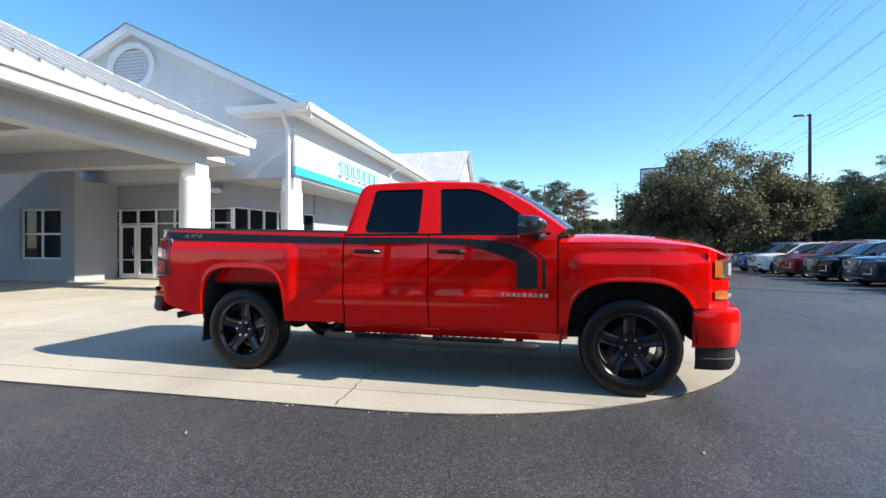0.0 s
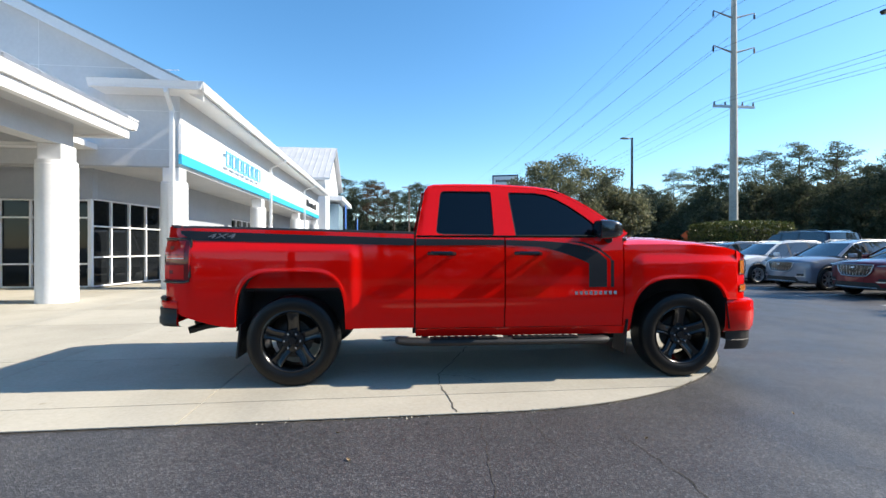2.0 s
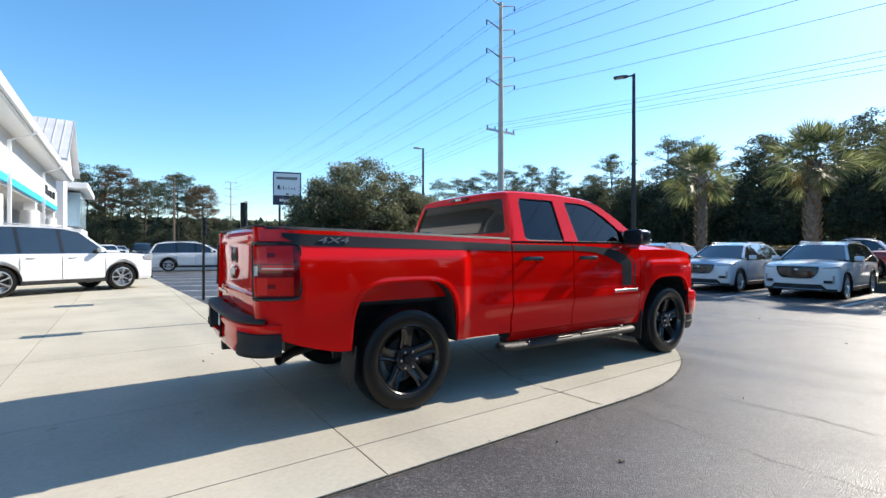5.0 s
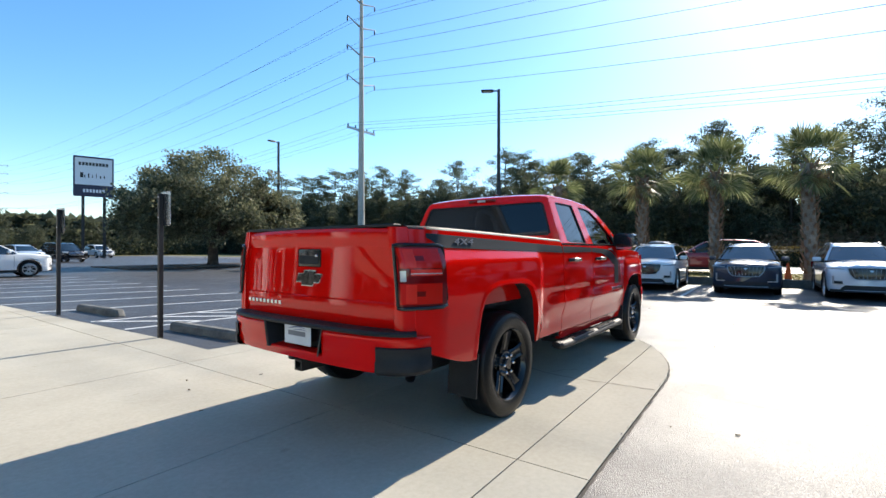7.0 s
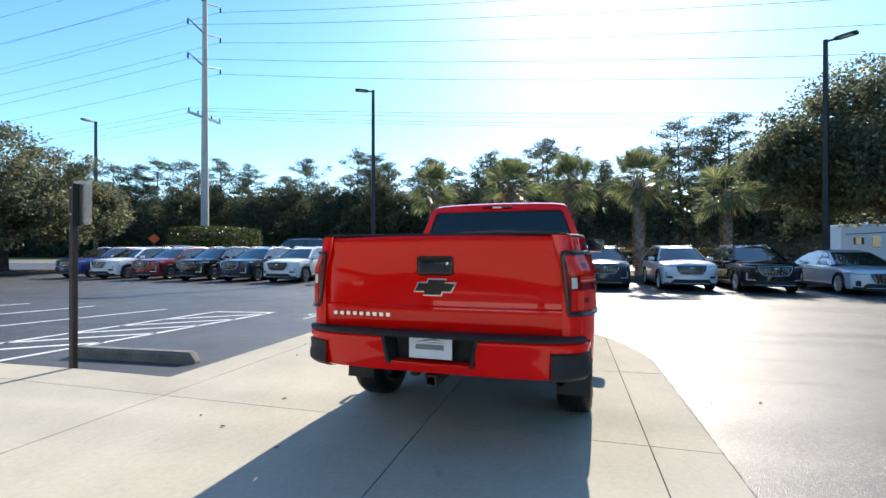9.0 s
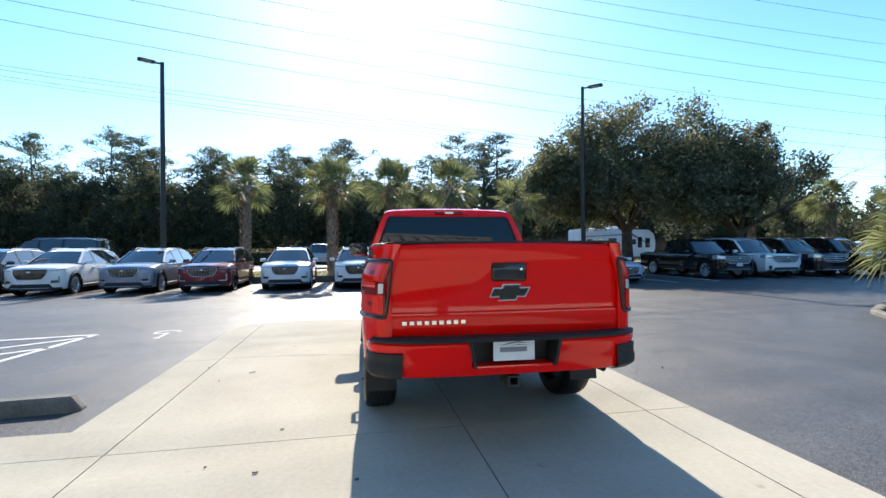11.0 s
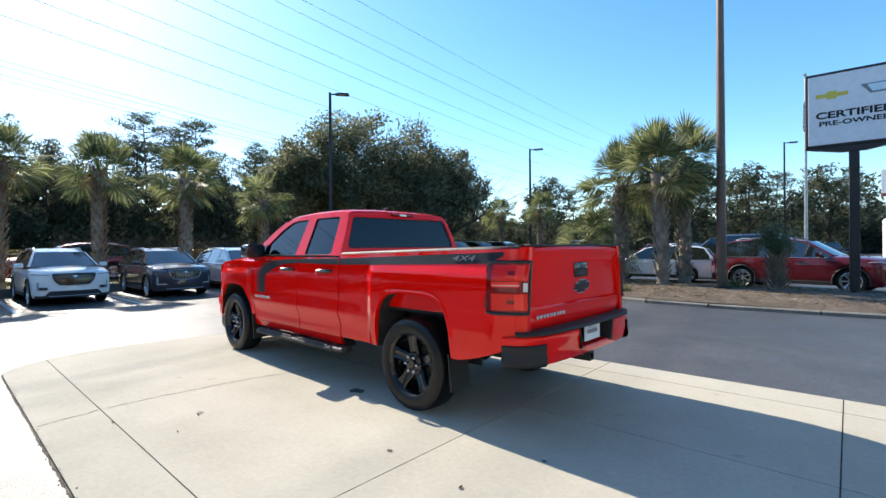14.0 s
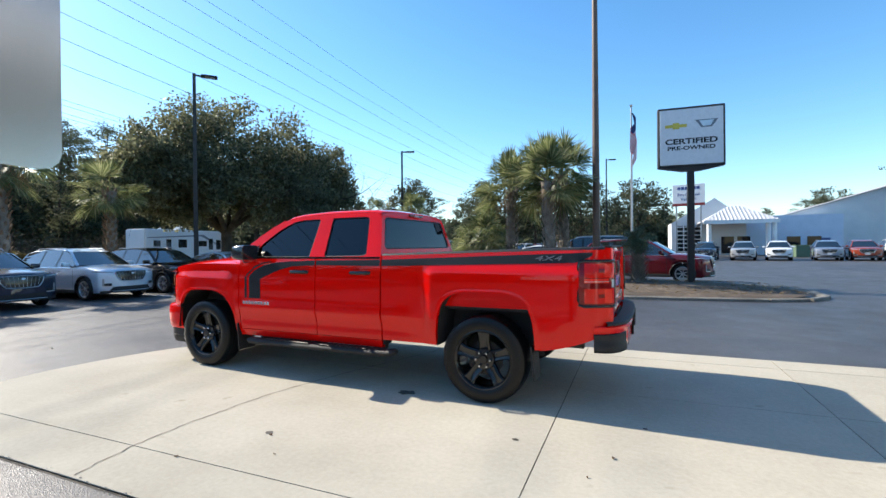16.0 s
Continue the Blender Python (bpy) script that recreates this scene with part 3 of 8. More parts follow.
    sheet("return_roof", [(-10.55, 13.75, 6.03), (-7.45, 13.75, 6.03), (-8.35, 14.5, 6.30), (-10.55, 14.5, 6.30)], ROOF_METAL, b, 0.04)
    # upper wall and the sign band of the long side
    part("side_wall", box(-8.65, -8.402, yg + 0.25, yn, 4.95, 5.84), WHITE_WALL, b, smooth=False)
    part("band_backing", box(-8.62, -8.40, yg + 0.25, yn, 3.70, 4.95), WHITE_WALL, b, smooth=False)
    part("sign_band", box(-8.40, -8.30, 14.40, 24.35, 4.06, 4.97, 0.01, 1), WHITE_TRIM, b, "white sign band", smooth=False)
    part("sign_band", box(-8.40, -8.30, 24.45, yn - 0.5, 4.06, 4.97, 0.01, 1), WHITE_TRIM, b, "white sign band", smooth=False)
    part("cyan_band", box(-8.40, -8.29, 14.40, 24.35, 3.76, 4.05, 0.01, 1), CYAN, b, "bright cyan band", smooth=False)
    part("cyan_band", box(-8.40, -8.29, 24.45, yn - 0.5, 3.76, 4.05, 0.01, 1), CYAN, b, "bright cyan band", smooth=False)
    # the name on the band: plain blue blocks with gaps
    for i in range(7):
        y = 17.75 + i * 0.66
        part("sign_block", framed([(y, 4.28), (y + 0.50, 4.28), (y + 0.50, 4.86), (y, 4.86)], [[(y + 0.08, 4.36), (y + 0.42, 4.36), (y + 0.42, 4.78), (y + 0.08, 4.78)]], lambda u, v, d: (-8.20 + d * 0.9, u, v), 0.06), SIGN_BLUE, b, "blue sign block standing off the band", smooth=False)
    for i, (w, h) in enumerate(((0.7, 0.5), (0.5, 0.3), (0.9, 0.35), (0.4, 0.3), (0.5, 0.45))):
        y = 34.6 + i * 0.9
        part("sign_block", box(-8.29, -8.22, y, y + w, 4.35, 4.35 + h, 0.02), BLACK_METAL, b, "dark sign block", smooth=False)
    # porch: soffit, columns, beam
    sheet("porch_soffit", [(le, 14.52, 3.705), (-8.42, 14.52, 3.705), (-8.42, yn, 3.705), (-12.2, yn, 3.705), (-12.2, 17.5, 3.705), (le, 17.5, 3.705)], SOFFIT_SHADED, b, 0.05)
    for y in (14.75, 23.6, 32.6, 40.2):
        bm = lathe([(0.37, 0.0), (0.37, 3.16), (0.36, 3.17), (0.36, 3.24)], "z", 36, caps=True)
        col = part("column", bm, WHITE_TRIM, b, "round white stucco column", pose(-8.66, y, 0))
        part("column_cap", box(-0.24, 0.24, -0.24, 0.24, 3.241, 3.66, 0.008, 1), WHITE_TRIM, col, smooth=False)
    downspout(b, -8.52, 14.28, 5.3, 0.05, 0.05, -0.45, 5.82)
    for y in (24.4, 33.6):
        downspout(b, -8.24, y, 5.35, 0.05, 0.75, 0.0, 5.82)
    # recessed fronts under the porch
    zs = [0.06, 0.95, 1.9, 2.72]
    glazing(b, (-16.95, 14.85), (-11.1, 14.85), [0.06, 0.75, 2.15, 2.68], 7, doors=(1, 2))
    part("porch_wall", box(-17.0, -11.05, 14.85, 15.1, 2.72, 3.66), GREY_WALL, b, smooth=False)
    glazing(b, (-11.1, 14.85), (-10.25, 19.4), zs, 6)
    part("porch_wall", prism([(-11.11, 14.86), (-10.26, 19.4), (-10.46, 19.4), (-11.3, 15.1)], lambda u, v, w: (u, v, w), 2.76, 3.66), GREY_WALL, b, smooth=False)
    part("porch_wall", box(-10.45, -10.22, 19.45, 24.5, 0.0, 3.66), GREY_WALL, b, smooth=False)
    glazing(b, (-10.3, 24.5), (-10.3, 33.0), [0.9, 1.8, 2.72], 9)
    part("porch_wall", box(-10.45, -10.22, 24.5, 33.0, 2.76, 3.66), GREY_WALL, b, smooth=False)
    part("porch_wall", box(-10.45, -10.22, 24.5, 33.0, 0.0, 0.86), GREY_WALL, b, smooth=False)
    part("porch_wall", box(-10.45, -10.22, 33.0, yn, 0.0, 3.66), GREY_WALL, b, smooth=False)
    # wing wall beside the doors with a four-pane window
    hole = [(-18.7, 0.8), (-16.83, 0.8), (-16.83, 2.63), (-18.7, 2.63)]
    wall_poly([(-26, 0), (-16.22, 0), (-16.22, 4.1), (-26, 4.1)], 13.15, 0.25, "wing_wall", b, GREY_WALL, holes=[hole])
    part("wing_return", box(-16.45, -16.22, 13.401, 14.84, 0, 3.65), GREY_WALL, b, smooth=False)
    win = part("window", box(-18.7, -16.83, 13.27, 13.29, 0.8, 2.63), WIN_GLASS, b, "dark four-pane window", smooth=False)
    for z in (0.83, 1.72, 2.60):
        part("rail", box(-18.7, -16.83, 13.22, 13.32, z - 0.035, z + 0.035), WHITE_TRIM, win, smooth=False)
    for x in (-18.665, -17.765, -16.865):
        part("mullion", box(x - 0.035, x + 0.035, 13.225, 13.315, 0.83, 2.60), WHITE_TRIM, win, smooth=False)
    part("floodlight", box(-11.9, -11.55, 14.55, 14.83, 3.25, 3.40, 0.02), WHITE_TRIM, b, "small white twin floodlight", smooth=False)
    part("back_wall", box(-22.1, -10.5, yn, yn + 0.2, 0, 6.0), WHITE_WALL, b, smooth=False)
    part("west_wall", box(-22.3, -22.1, 15, yn, 0, 6.2), WHITE_WALL, b, smooth=False)
    # thresholds: pale plinth along the fronts
    part("plinth", box(-16.9, -11.15, 14.76, 14.82, 0.0, 0.05), CONCRETE, b, smooth=False)
    return b


dealership()


def portico():
    p = thing("entrance_portico", pose(0, 0, 0), "white drive-through portico with a hipped metal roof", "portico")
    x0, x1, y0, y1 = -21.4, -8.6, 2.6, 12.6
    z = 4.47
    m = 0.52
    cx = (x0 + x1) / 2
    rise = (y1 - y0) / 2
    cy = (y0 + y1) / 2
    ra, rb = (x1 - rise, cy, z + m * rise), (x0 + rise, cy, z + m * rise)
    for pts in ([(x1, y0, z), (x1, y1, z), ra], [(x0, y1, z), (x0, y0, z), rb], [(x1, y1, z), (x0, y1, z), rb, ra], [(x0, y0, z), (x1, y0, z), ra, rb]):
        sheet("roof", pts, ROOF_METAL, p, 0.05, "white standing-seam metal roof")
    n = 24
    for k in range(n + 1):
        y = y0 + 0.05 + (y1 - y0 - 0.1) * k / n
        run = min(rise, y - y0, y1 - y)
        for sx, ex in ((-1, x1), (1, x0)):
            a, b = Vector((ex, y, z)), Vector((ex + sx * run, y, z + m * run))
            prof = [Vector((0, -0.022, 0)), Vector((0, -0.022, 0.085)), Vector((0, 0.022, 0.085)), Vector((0, 0.022, 0))]
            part("seam", grid([[a + o for o in prof], [b + o for o in prof]]), ROOF_METAL, p, smooth=False)
    part("hip_cap", tube([(x1, y1, z + 0.03), (ra[0], ra[1], ra[2] + 0.03)], 0.05, 6), ROOF_METAL, p, smooth=False)
    part("hip_cap", tube([(x1, y0, z + 0.03), (ra[0], ra[1], ra[2] + 0.03)], 0.05, 6), ROOF_METAL, p, smooth=False)
    gutter("gutter", (x1 + 0.02, y0, z), (x1 + 0.02, y1, z), p, (1, 0, 0), 0.16, 0.2)
    gutter("gutter", (x1, y1 + 0.02, z), (x0, y1 + 0.02, z), p, (0, 1, 0), 0.16, 0.2)
    # fascia step, soffit, beams, ceiling
    part("fascia", framed([(x0 + 0.12, y0 + 0.12), (x1 - 0.14, y0 + 0.12), (x1 - 0.14, y1 - 0.14), (x0 + 0.12, y1 - 0.14)], [[(x0 + 0.3, y0 + 0.3), (x1 - 0.3, y0 + 0.3), (x1 - 0.3, y1 - 0.3), (x0 + 0.3, y1 - 0.3)]], lambda u, v, d: (u, v, 4.04 + d * 7.5), 0.03), WHITE_TRIM, p, smooth=False)
    part("soffit", box(x0 + 0.3, x1 - 0.3, y0 + 0.3, y1 - 0.3, 4.10, 4.14), SOFFIT_SHADED, p, smooth=False)
    part("beam", box(-9.84, -9.42, y0 + 0.9, 11.45, 3.57, 4.098), SOFFIT_SHADED, p, smooth=False)
    part("beam", box(-20.4, -19.98, y0 + 0.9, 11.45, 3.57, 4.098), SOFFIT_SHADED, p, smooth=False)
    for y in (11.24, 7.4, 3.7):
        part("beam", box(-19.98, -9.84, y - 0.2, y + 0.2, 3.60, 4.096), SOFFIT_SHADED, p, smooth=False)
    for x in (-9.63, -20.2):
        for y in (11.24, 4.0):
            if (x, y) == (-9.63, 4.0):
                continue
            bm = lathe([(0.395, 0.0), (0.395, 3.1), (0.385, 3.11), (0.385, 3.2)], "z", 40, caps=True)
            col = part("column", bm, WHITE_TRIM, p, "round white stucco column", pose(x, y, 0))
            part("column_cap", box(-0.25, 0.25, -0.25, 0.25, 3.201, 3.57, 0.008, 1), WHITE_TRIM, col, smooth=False)
    part("link_roof", box(-17.3, -10.7, 12.45, 14.49, 4.142, 4.30), WHITE_TRIM, p, "flat link to the building", smooth=False)
    return p


portico()


def far_wing():
    b = thing("showroom_wing", pose(0, 0, 0), "white far wing with a steep metal gable roof", "building")
    x1, x0, y0, y1, ym, ze, zr = -8.2, -26.0, 46.8, 59.4, 53.1, 8.3, 12.6
    sheet("roof", [(x0, y0, ze), (x1, y0, ze), (x1, ym, zr), (x0, ym, zr)], ROOF_METAL, b, 0.1, "white standing-seam metal roof")
    sheet("roof", [(x0, y1, ze), (x1, y1, ze), (x1, ym, zr), (x0, ym, zr)], ROOF_METAL, b, 0.1, "white standing-seam metal roof")
    seams(b, [(x0, y0, ze), (x1, y0, ze), (x0, ym, zr), (x1, ym, zr)], 30)
    gutter("gutter", (x0, y0 - 0.02, ze), (x1, y0 - 0.02, ze), b, (0, -1, 0), 0.16, 0.22)
    part("gable_wall", prism([(y0 + 0.7, 0), (y1 - 0.7, 0), (y1 - 0.7, ze), (ym, zr - 0.35), (y0 + 0.7, ze)], lambda u, v, w: (w, u, v), -9.2, -8.75), WHITE_WALL, b, smooth=False)
    part("side_wall", box(x0, -9.2, y0 + 0.7, y0 + 1.0, 0, ze), WHITE_WALL, b, smooth=False)
    part("pier", box(-9.9, -8.3, 44.6, 47.45, 0, 7.3), WHITE_WALL, b, smooth=False)
    part("link_wall", box(-22, -9.9, 41.2, 47.4, 0, 5.6), WHITE_WALL, b, smooth=False)
    part("canopy", box(-8.75, -7.0, 47.5, 58.0, 6.1, 6.55, 0.03), WHITE_TRIM, b, smooth=False)
    part("bay", box(-8.75, -7.5, 49, 57, 0, 2.9), WHITE_WALL, b, smooth=False)
    part("bay_window", box(-8.75, -7.6, 49.5, 56.5, 3.1, 5.9), plain("pale_blue_glass", (0.35, 0.5, 0.6), 0.1), b, "pale bay window", smooth=False)
    return b


far_wing()


# ---- pickup truck ----
MIRROR_GREY = plain("black_mirror_shell", (0.02, 0.02, 0.021), 0.2, 0.0, 0.5, 1.0)
LAMP_DARK = plain("smoked_lamp_lens", (0.10, 0.10, 0.105), 0.08, 0.3, 0.5, 1.0)
LENS_BRIGHT = plain("bright_red_lens", (0.72, 0.010, 0.006), 0.12, 0, 0.15, 0.4)
LAMP_CORE = plain("bulb_red_lens", (0.92, 0.035, 0.02), 0.12, 0.0, 0.2, 0.4)
TRUCK = pose(-2.89, 5.05, 0.004, 0, 0, -1.47)
SIDE = [(0.40, 0.925), (0.50, 0.955), (0.62, 0.975), (0.80, 0.986), (0.96, 0.988), (1.12, 0.985), (1.22, 0.978), (1.30, 0.968), (1.345, 0.958), (1.44, 0.945)]
ARCHES = ((-0.02, 0.475, 1.022), (3.635, 0.50, 0.945))


def arch_z(x, low):
    """Lower edge of the body side: the sill, or the top of a squared wheel arch."""
    for c, a, top in ARCHES:
        d = abs(x - c) / a
        e = 4.0 if c < 1 else 3.2
        if d < 1:
            return max(low, 0.40 + (top - 0.40) * (1 - d ** e) ** (1 / e))
    return low


def side_y(x, z):
    """Half width of the body at a place along and up."""
    y = lerp(SIDE, z)
    # broad shoulders over the wheels, with a filleted outline
    for d, top in ((x - 0.47, 1.165), (3.26 - x, 1.05)):
        r = math.hypot(max(0.0, d), max(0.0, z - top))
        f = min(max((0.135 - r) / 0.105, 0), 1) * (1 if (d < 0.3) else 0)
        y += 0.024 * f * f * (3 - 2 * f) if (top > 1.1) == (x < 2) else 0.0
    # a thin rolled lip round each arch
    for c, a, top in ARCHES:
        e = 4.0 if c < 1 else 3.2
        r = (abs((x - c) / a) ** e + abs(max(0.0, z - 0.40) / (top - 0.40)) ** e) ** (1 / e)
        f = min(max((1.055 - r) / 0.025, 0), 1)
        y += 0.005 * f * f * (3 - 2 * f)
    # shallow channel along the doors
    if 0.6 < x < 3.2:
        f = min(max((x - 0.55) / 0.25, 0), 1) * min(max((3.2 - x) / 0.25, 0), 1)
        y -= f * 0.016 * math.exp(-((z - 0.62) / 0.06) ** 2)
        # a crisp ledge along the doors: it swells out downwards and breaks back at its edge
        y += f * 0.013 * (min(max((0.90 - z) / 0.13, 0), 1) ** 1.6 if z > 0.745 else min(max((z - 0.70) / 0.045, 0), 1))
    if x > 3.75:
        y -= 0.10 * ((x - 3.75) / 0.61) ** 2.2
    if x < -0.85:
        y -= 0.075 * ((-0.85 - x) / 0.22) ** 2
    return y


def side_panel(xs, lo, hi, s, rows=26, off=0.0, lip=0.04, yfn=side_y):
    """A body panel: columns of points from lo(x) to hi(x) on the body's side, edges turned in."""
    bm = bmesh.new()
    cols = []
    for x in xs:
        a, b = lo(x), hi(x)
        cols.append([(x, s * (yfn(x, a + (b - a) * k / rows) + off), a + (b - a) * k / rows) for k in range(rows + 1)])
    grid(cols, bm)
    if lip:
        for edge in ([c[0] for c in cols], [c[-1] for c in cols], cols[0], cols[-1]):
            grid([edge, [(x, y - s * lip, z) for x, y, z in edge]], bm)
    bmesh.ops.remove_doubles(bm, verts=bm.verts, dist=0.0003)
    return bm


def spread(a, b, step=0.022, extra=()):
    n = max(2, int(math.ceil((b - a) / step)))
    out = {a + (b - a) * k / n for k in range(n + 1)}
    for c, w, _ in ARCHES:
        for e in (-1, 1):
            for f in (1.0001, 0.9999, 0.997, 0.99, 0.975, 0.95):
                x = c + e * w * f
                if a < x < b:
                    out.add(x)
    return sorted(out | {x for x in extra if a <= x <= b})


def wheel(parent, x, y, s):
    """Black six-lug alloy wheel with a tyre; s is the side that faces out."""
    tyre = [(0.272, -0.12), (0.285, -0.131), (0.315, -0.137), (0.35, -0.136), (0.372, -0.129), (0.376, -0.126), (0.39, -0.121), (0.402, -0.10), (0.406, -0.05), (0.406, 0.05), (0.402, 0.10), (0.39, 0.121), (0.376, 0.126), (0.372, 0.129), (0.35, 0.136), (0.315, 0.137), (0.285, 0.131), (0.272, 0.12)]
    w = part("wheel", lathe([(0.27, -0.11), (0.255, -0.10), (0.245, 0.0), (0.255, 0.085), (0.262, 0.115), (0.274, 0.122), (0.276, 0.126), (0.268, 0.128), (0.252, 0.112), (0.243, 0.075), (0.238, -0.04), (0.238, -0.10)], "y", 48), GLOSS_BLACK, parent, "gloss black alloy rim", pose(x, y, 0.405, 0, 0, 0 if s > 0 else 180))
    part("tyre", lathe(tyre, "y", 56), RUBBER, w, "black rubber tyre")
    groove = bmesh.new()
    for a in (-0.06, -0.02, 0.02, 0.06):
        lathe([(0.4075, a - 0.007), (0.4085, a), (0.4075, a + 0.007)], "y", 56, groove)
    part("tread", groove, BLACK_PLASTIC, w)
    # brake disc and drum behind the spokes
    part("brake_disc", lathe([(0.02, 0.0), (0.165, 0.0), (0.165, 0.02), (0.02, 0.02)], "y", 32), STEEL_DARK, w)
    part("hub", lathe([(0.0, 0.108), (0.034, 0.108), (0.04, 0.10), (0.042, 0.085), (0.095, 0.08), (0.10, 0.06), (0.10, 0.02)], "y", 32), GLOSS_BLACK, w)
    for k in range(5):
        a = 2 * math.pi * k / 5 + math.pi / 2
        rows = []
        for r, hw, yo, th in ((0.05, 0.05, 0.070, 0.04), (0.105, 0.054, 0.078, 0.05), (0.15, 0.050, 0.090, 0.05), (0.205, 0.052, 0.104, 0.045), (0.235, 0.060, 0.110, 0.04), (0.258, 0.078, 0.112, 0.035)):
            ring = [(-hw, yo - th), (-hw, yo - 0.012), (-hw + 0.014, yo), (-hw * 0.35, yo - 0.013), (hw * 0.35, yo - 0.013), (hw - 0.014, yo), (hw, yo - 0.012), (hw, yo - th)]
            rows.append([(r * math.cos(a) - t * math.sin(a), d, r * math.sin(a) + t * math.cos(a)) for t, d in ring])
        part("spoke", grid(rows, None, True, True), GLOSS_BLACK, w)
    nut = lathe([(0.0, 0.116), (0.009, 0.115), (0.0135, 0.108), (0.0135, 0.075)], "y", 6)
    me = finish(nut, "lug_nut", CHROME, False)
    for k in range(6):
        a = math.pi * k / 3
        part("lug_nut", me, CHROME, w, "" if k else "small chrome nut", pose(0.07 * math.cos(a), 0.004, 0.07 * math.sin(a)))
    return w


def bars(parent, n, w, h, gap, m, mat, name="badge", label=""):
    """Writing as a row of small plain raised bars, along local x."""
    total = n * w + (n - 1) * gap
    for k in range(n):
        x = -total / 2 + k * (w + gap)
        part(name, box(x, x + w, -h / 2, h / 2, 0, 0.006, 0.002, 1), mat, parent, label if not k else "", m, smooth=False)


def pickup():
    t = thing("pickup_truck", TRUCK, "glossy red four-door pickup with black stripes and wheels", "truck")
    belt, sill = 1.335, 0.50
    bed_top = [(-1.08, 1.412), (-0.6, 1.405), (0.2, 1.385), (1.08, 1.362)]
    body = []
    fender_top = [(3.06, 1.268), (3.5, 1.272), (3.8, 1.265), (4.05, 1.246), (4.22, 1.215), (4.30, 1.185), (4.36, 1.15)]
    for s in (1, -1):
        side_panel_bed = side_panel(spread(-1.075, 1.072), lambda x: arch_z(x, 0.505 if x > 0.3 else 0.535 + 0.15 * max(0, (-0.55 - x) / 0.5) ** 1.4), lambda x: lerp(bed_top, x), s, 34)
        bs = part("bed_side", side_panel_bed, RED, t)
        # rounded rail on top of the bed side, with a black cap
        rail = [[(x, s * (side_y(x, lerp(bed_top, x)) - d), lerp(bed_top, x) + h) for d, h in ((0.0, 0.0), (0.004, 0.012), (0.014, 0.02), (0.03, 0.022), (0.06, 0.022), (0.085, 0.018), (0.09, -0.02))] for x in np.linspace(-1.075, 1.072, 30)]
        part("rail_cap", grid(rail), BLACK_PLASTIC, bs, "black plastic bed rail cap")
        rd = part("rear_door", side_panel(spread(1.088, 1.908), lambda x: arch_z(x, sill), lambda x: belt, s, 34), RED, t)
        fd = part("front_door", side_panel(spread(1.920, 3.050), lambda x: arch_z(x, sill), lambda x: belt, s, 34), RED, t)
        part("rocker_panel", side_panel(spread(1.088, 3.10), lambda x: arch_z(x, 0.42), lambda x: sill - 0.006, s, 4), RED, t)
        part("front_fender", side_panel(spread(3.062, 4.222), lambda x: arch_z(x, 0.44 if x < 3.6 else 0.735), lambda x: lerp(fender_top, x), s, 30), RED, t)
        for d, x in ((rd, 1.335), (fd, 2.14)):
            bm = bmesh.new()
            tube([(x - 0.13, s * (side_y(x, 1.185) + 0.004), 1.185), (x - 0.10, s * (side_y(x, 1.185) + 0.04), 1.187), (x + 0.08, s * (side_y(x, 1.185) + 0.042), 1.185), (x + 0.11, s * (side_y(x, 1.185) + 0.004), 1.18)], [0.018, 0.02, 0.02, 0.018], 10, bm)
            part("door_handle", bm, GLOSS_BLACK, d, "black pull handle")
            part("handle_recess", lathe([(0.0, 0.0), (0.03, 0.001), (0.045, 0.003), (0.05, 0.0045)], "y", 20), RED, d, m=pose(x, s * side_y(x, 1.19) - s * 0.001, 1.165, 0, 0, 0 if s > 0 else 180) @ Matrix.Diagonal((1.6, 1, 0.7, 1)))
        # side glass frame, tilted inwards
        tilt = lambda u, v, d: (u, s * (0.957 - (v - belt) * 0.40 - d), v)
        outer = [(1.088, belt), (3.055, belt), (3.10, 1.362), (2.95, 1.478), (2.79, 1.595), (2.64, 1.688), (2.49, 1.762), (2.40, 1.792), (2.25, 1.815), (1.9, 1.833), (1.5, 1.833), (1.27, 1.825), (1.205, 1.805), (1.175, 1.76), (1.135, 1.58)]
        rwin = [(1.275, 1.385), (1.30, 1.366), (1.345, 1.358), (1.80, 1.352), (1.818, 1.37), (1.816, 1.765), (1.80, 1.782), (1.36, 1.782), (1.335, 1.77), (1.322, 1.745)]
        fwin = [(2.02, 1.345), (2.90, 1.345), (2.86, 1.41), (2.72, 1.535), (2.58, 1.638), (2.46, 1.708), (2.36, 1.752), (2.24, 1.772), (2.0, 1.775), (1.982, 1.758)]
        gf = part("window_frame", framed(outer, [rwin, fwin], tilt, 0.05), RED, t, smooth=False)
        for loop, nm in ((rwin, "rear_side_window"), (fwin, "front_side_window")):
            part(nm, prism(loop, lambda u, v, w: (u, s * (0.957 - (v - belt) * 0.40 - w), v), 0.017, 0.022), TINT, t, "dark tinted glass", smooth=False)
            cx, cz = sum(p[0] for p in loop) / len(loop), sum(p[1] for p in loop) / len(loop)
            inner = [(cx + (u - cx) * 0.975, cz + (v - cz) * 0.955) for u, v in loop]
            part("window_seal", framed(loop, [inner], lambda u, v, d: (u, s * (0.957 - (v - belt) * 0.40 - 0.006 - d), v), 0.012), BLACK_PLASTIC, gf, smooth=False)
        part("belt_moulding", side_panel([1.10 + k * 0.1 for k in range(20)], lambda x: 1.328, lambda x: 1.352, s, 2, 0.004, 0.012, lambda x, z: 0.957), GLOSS_BLACK, t)
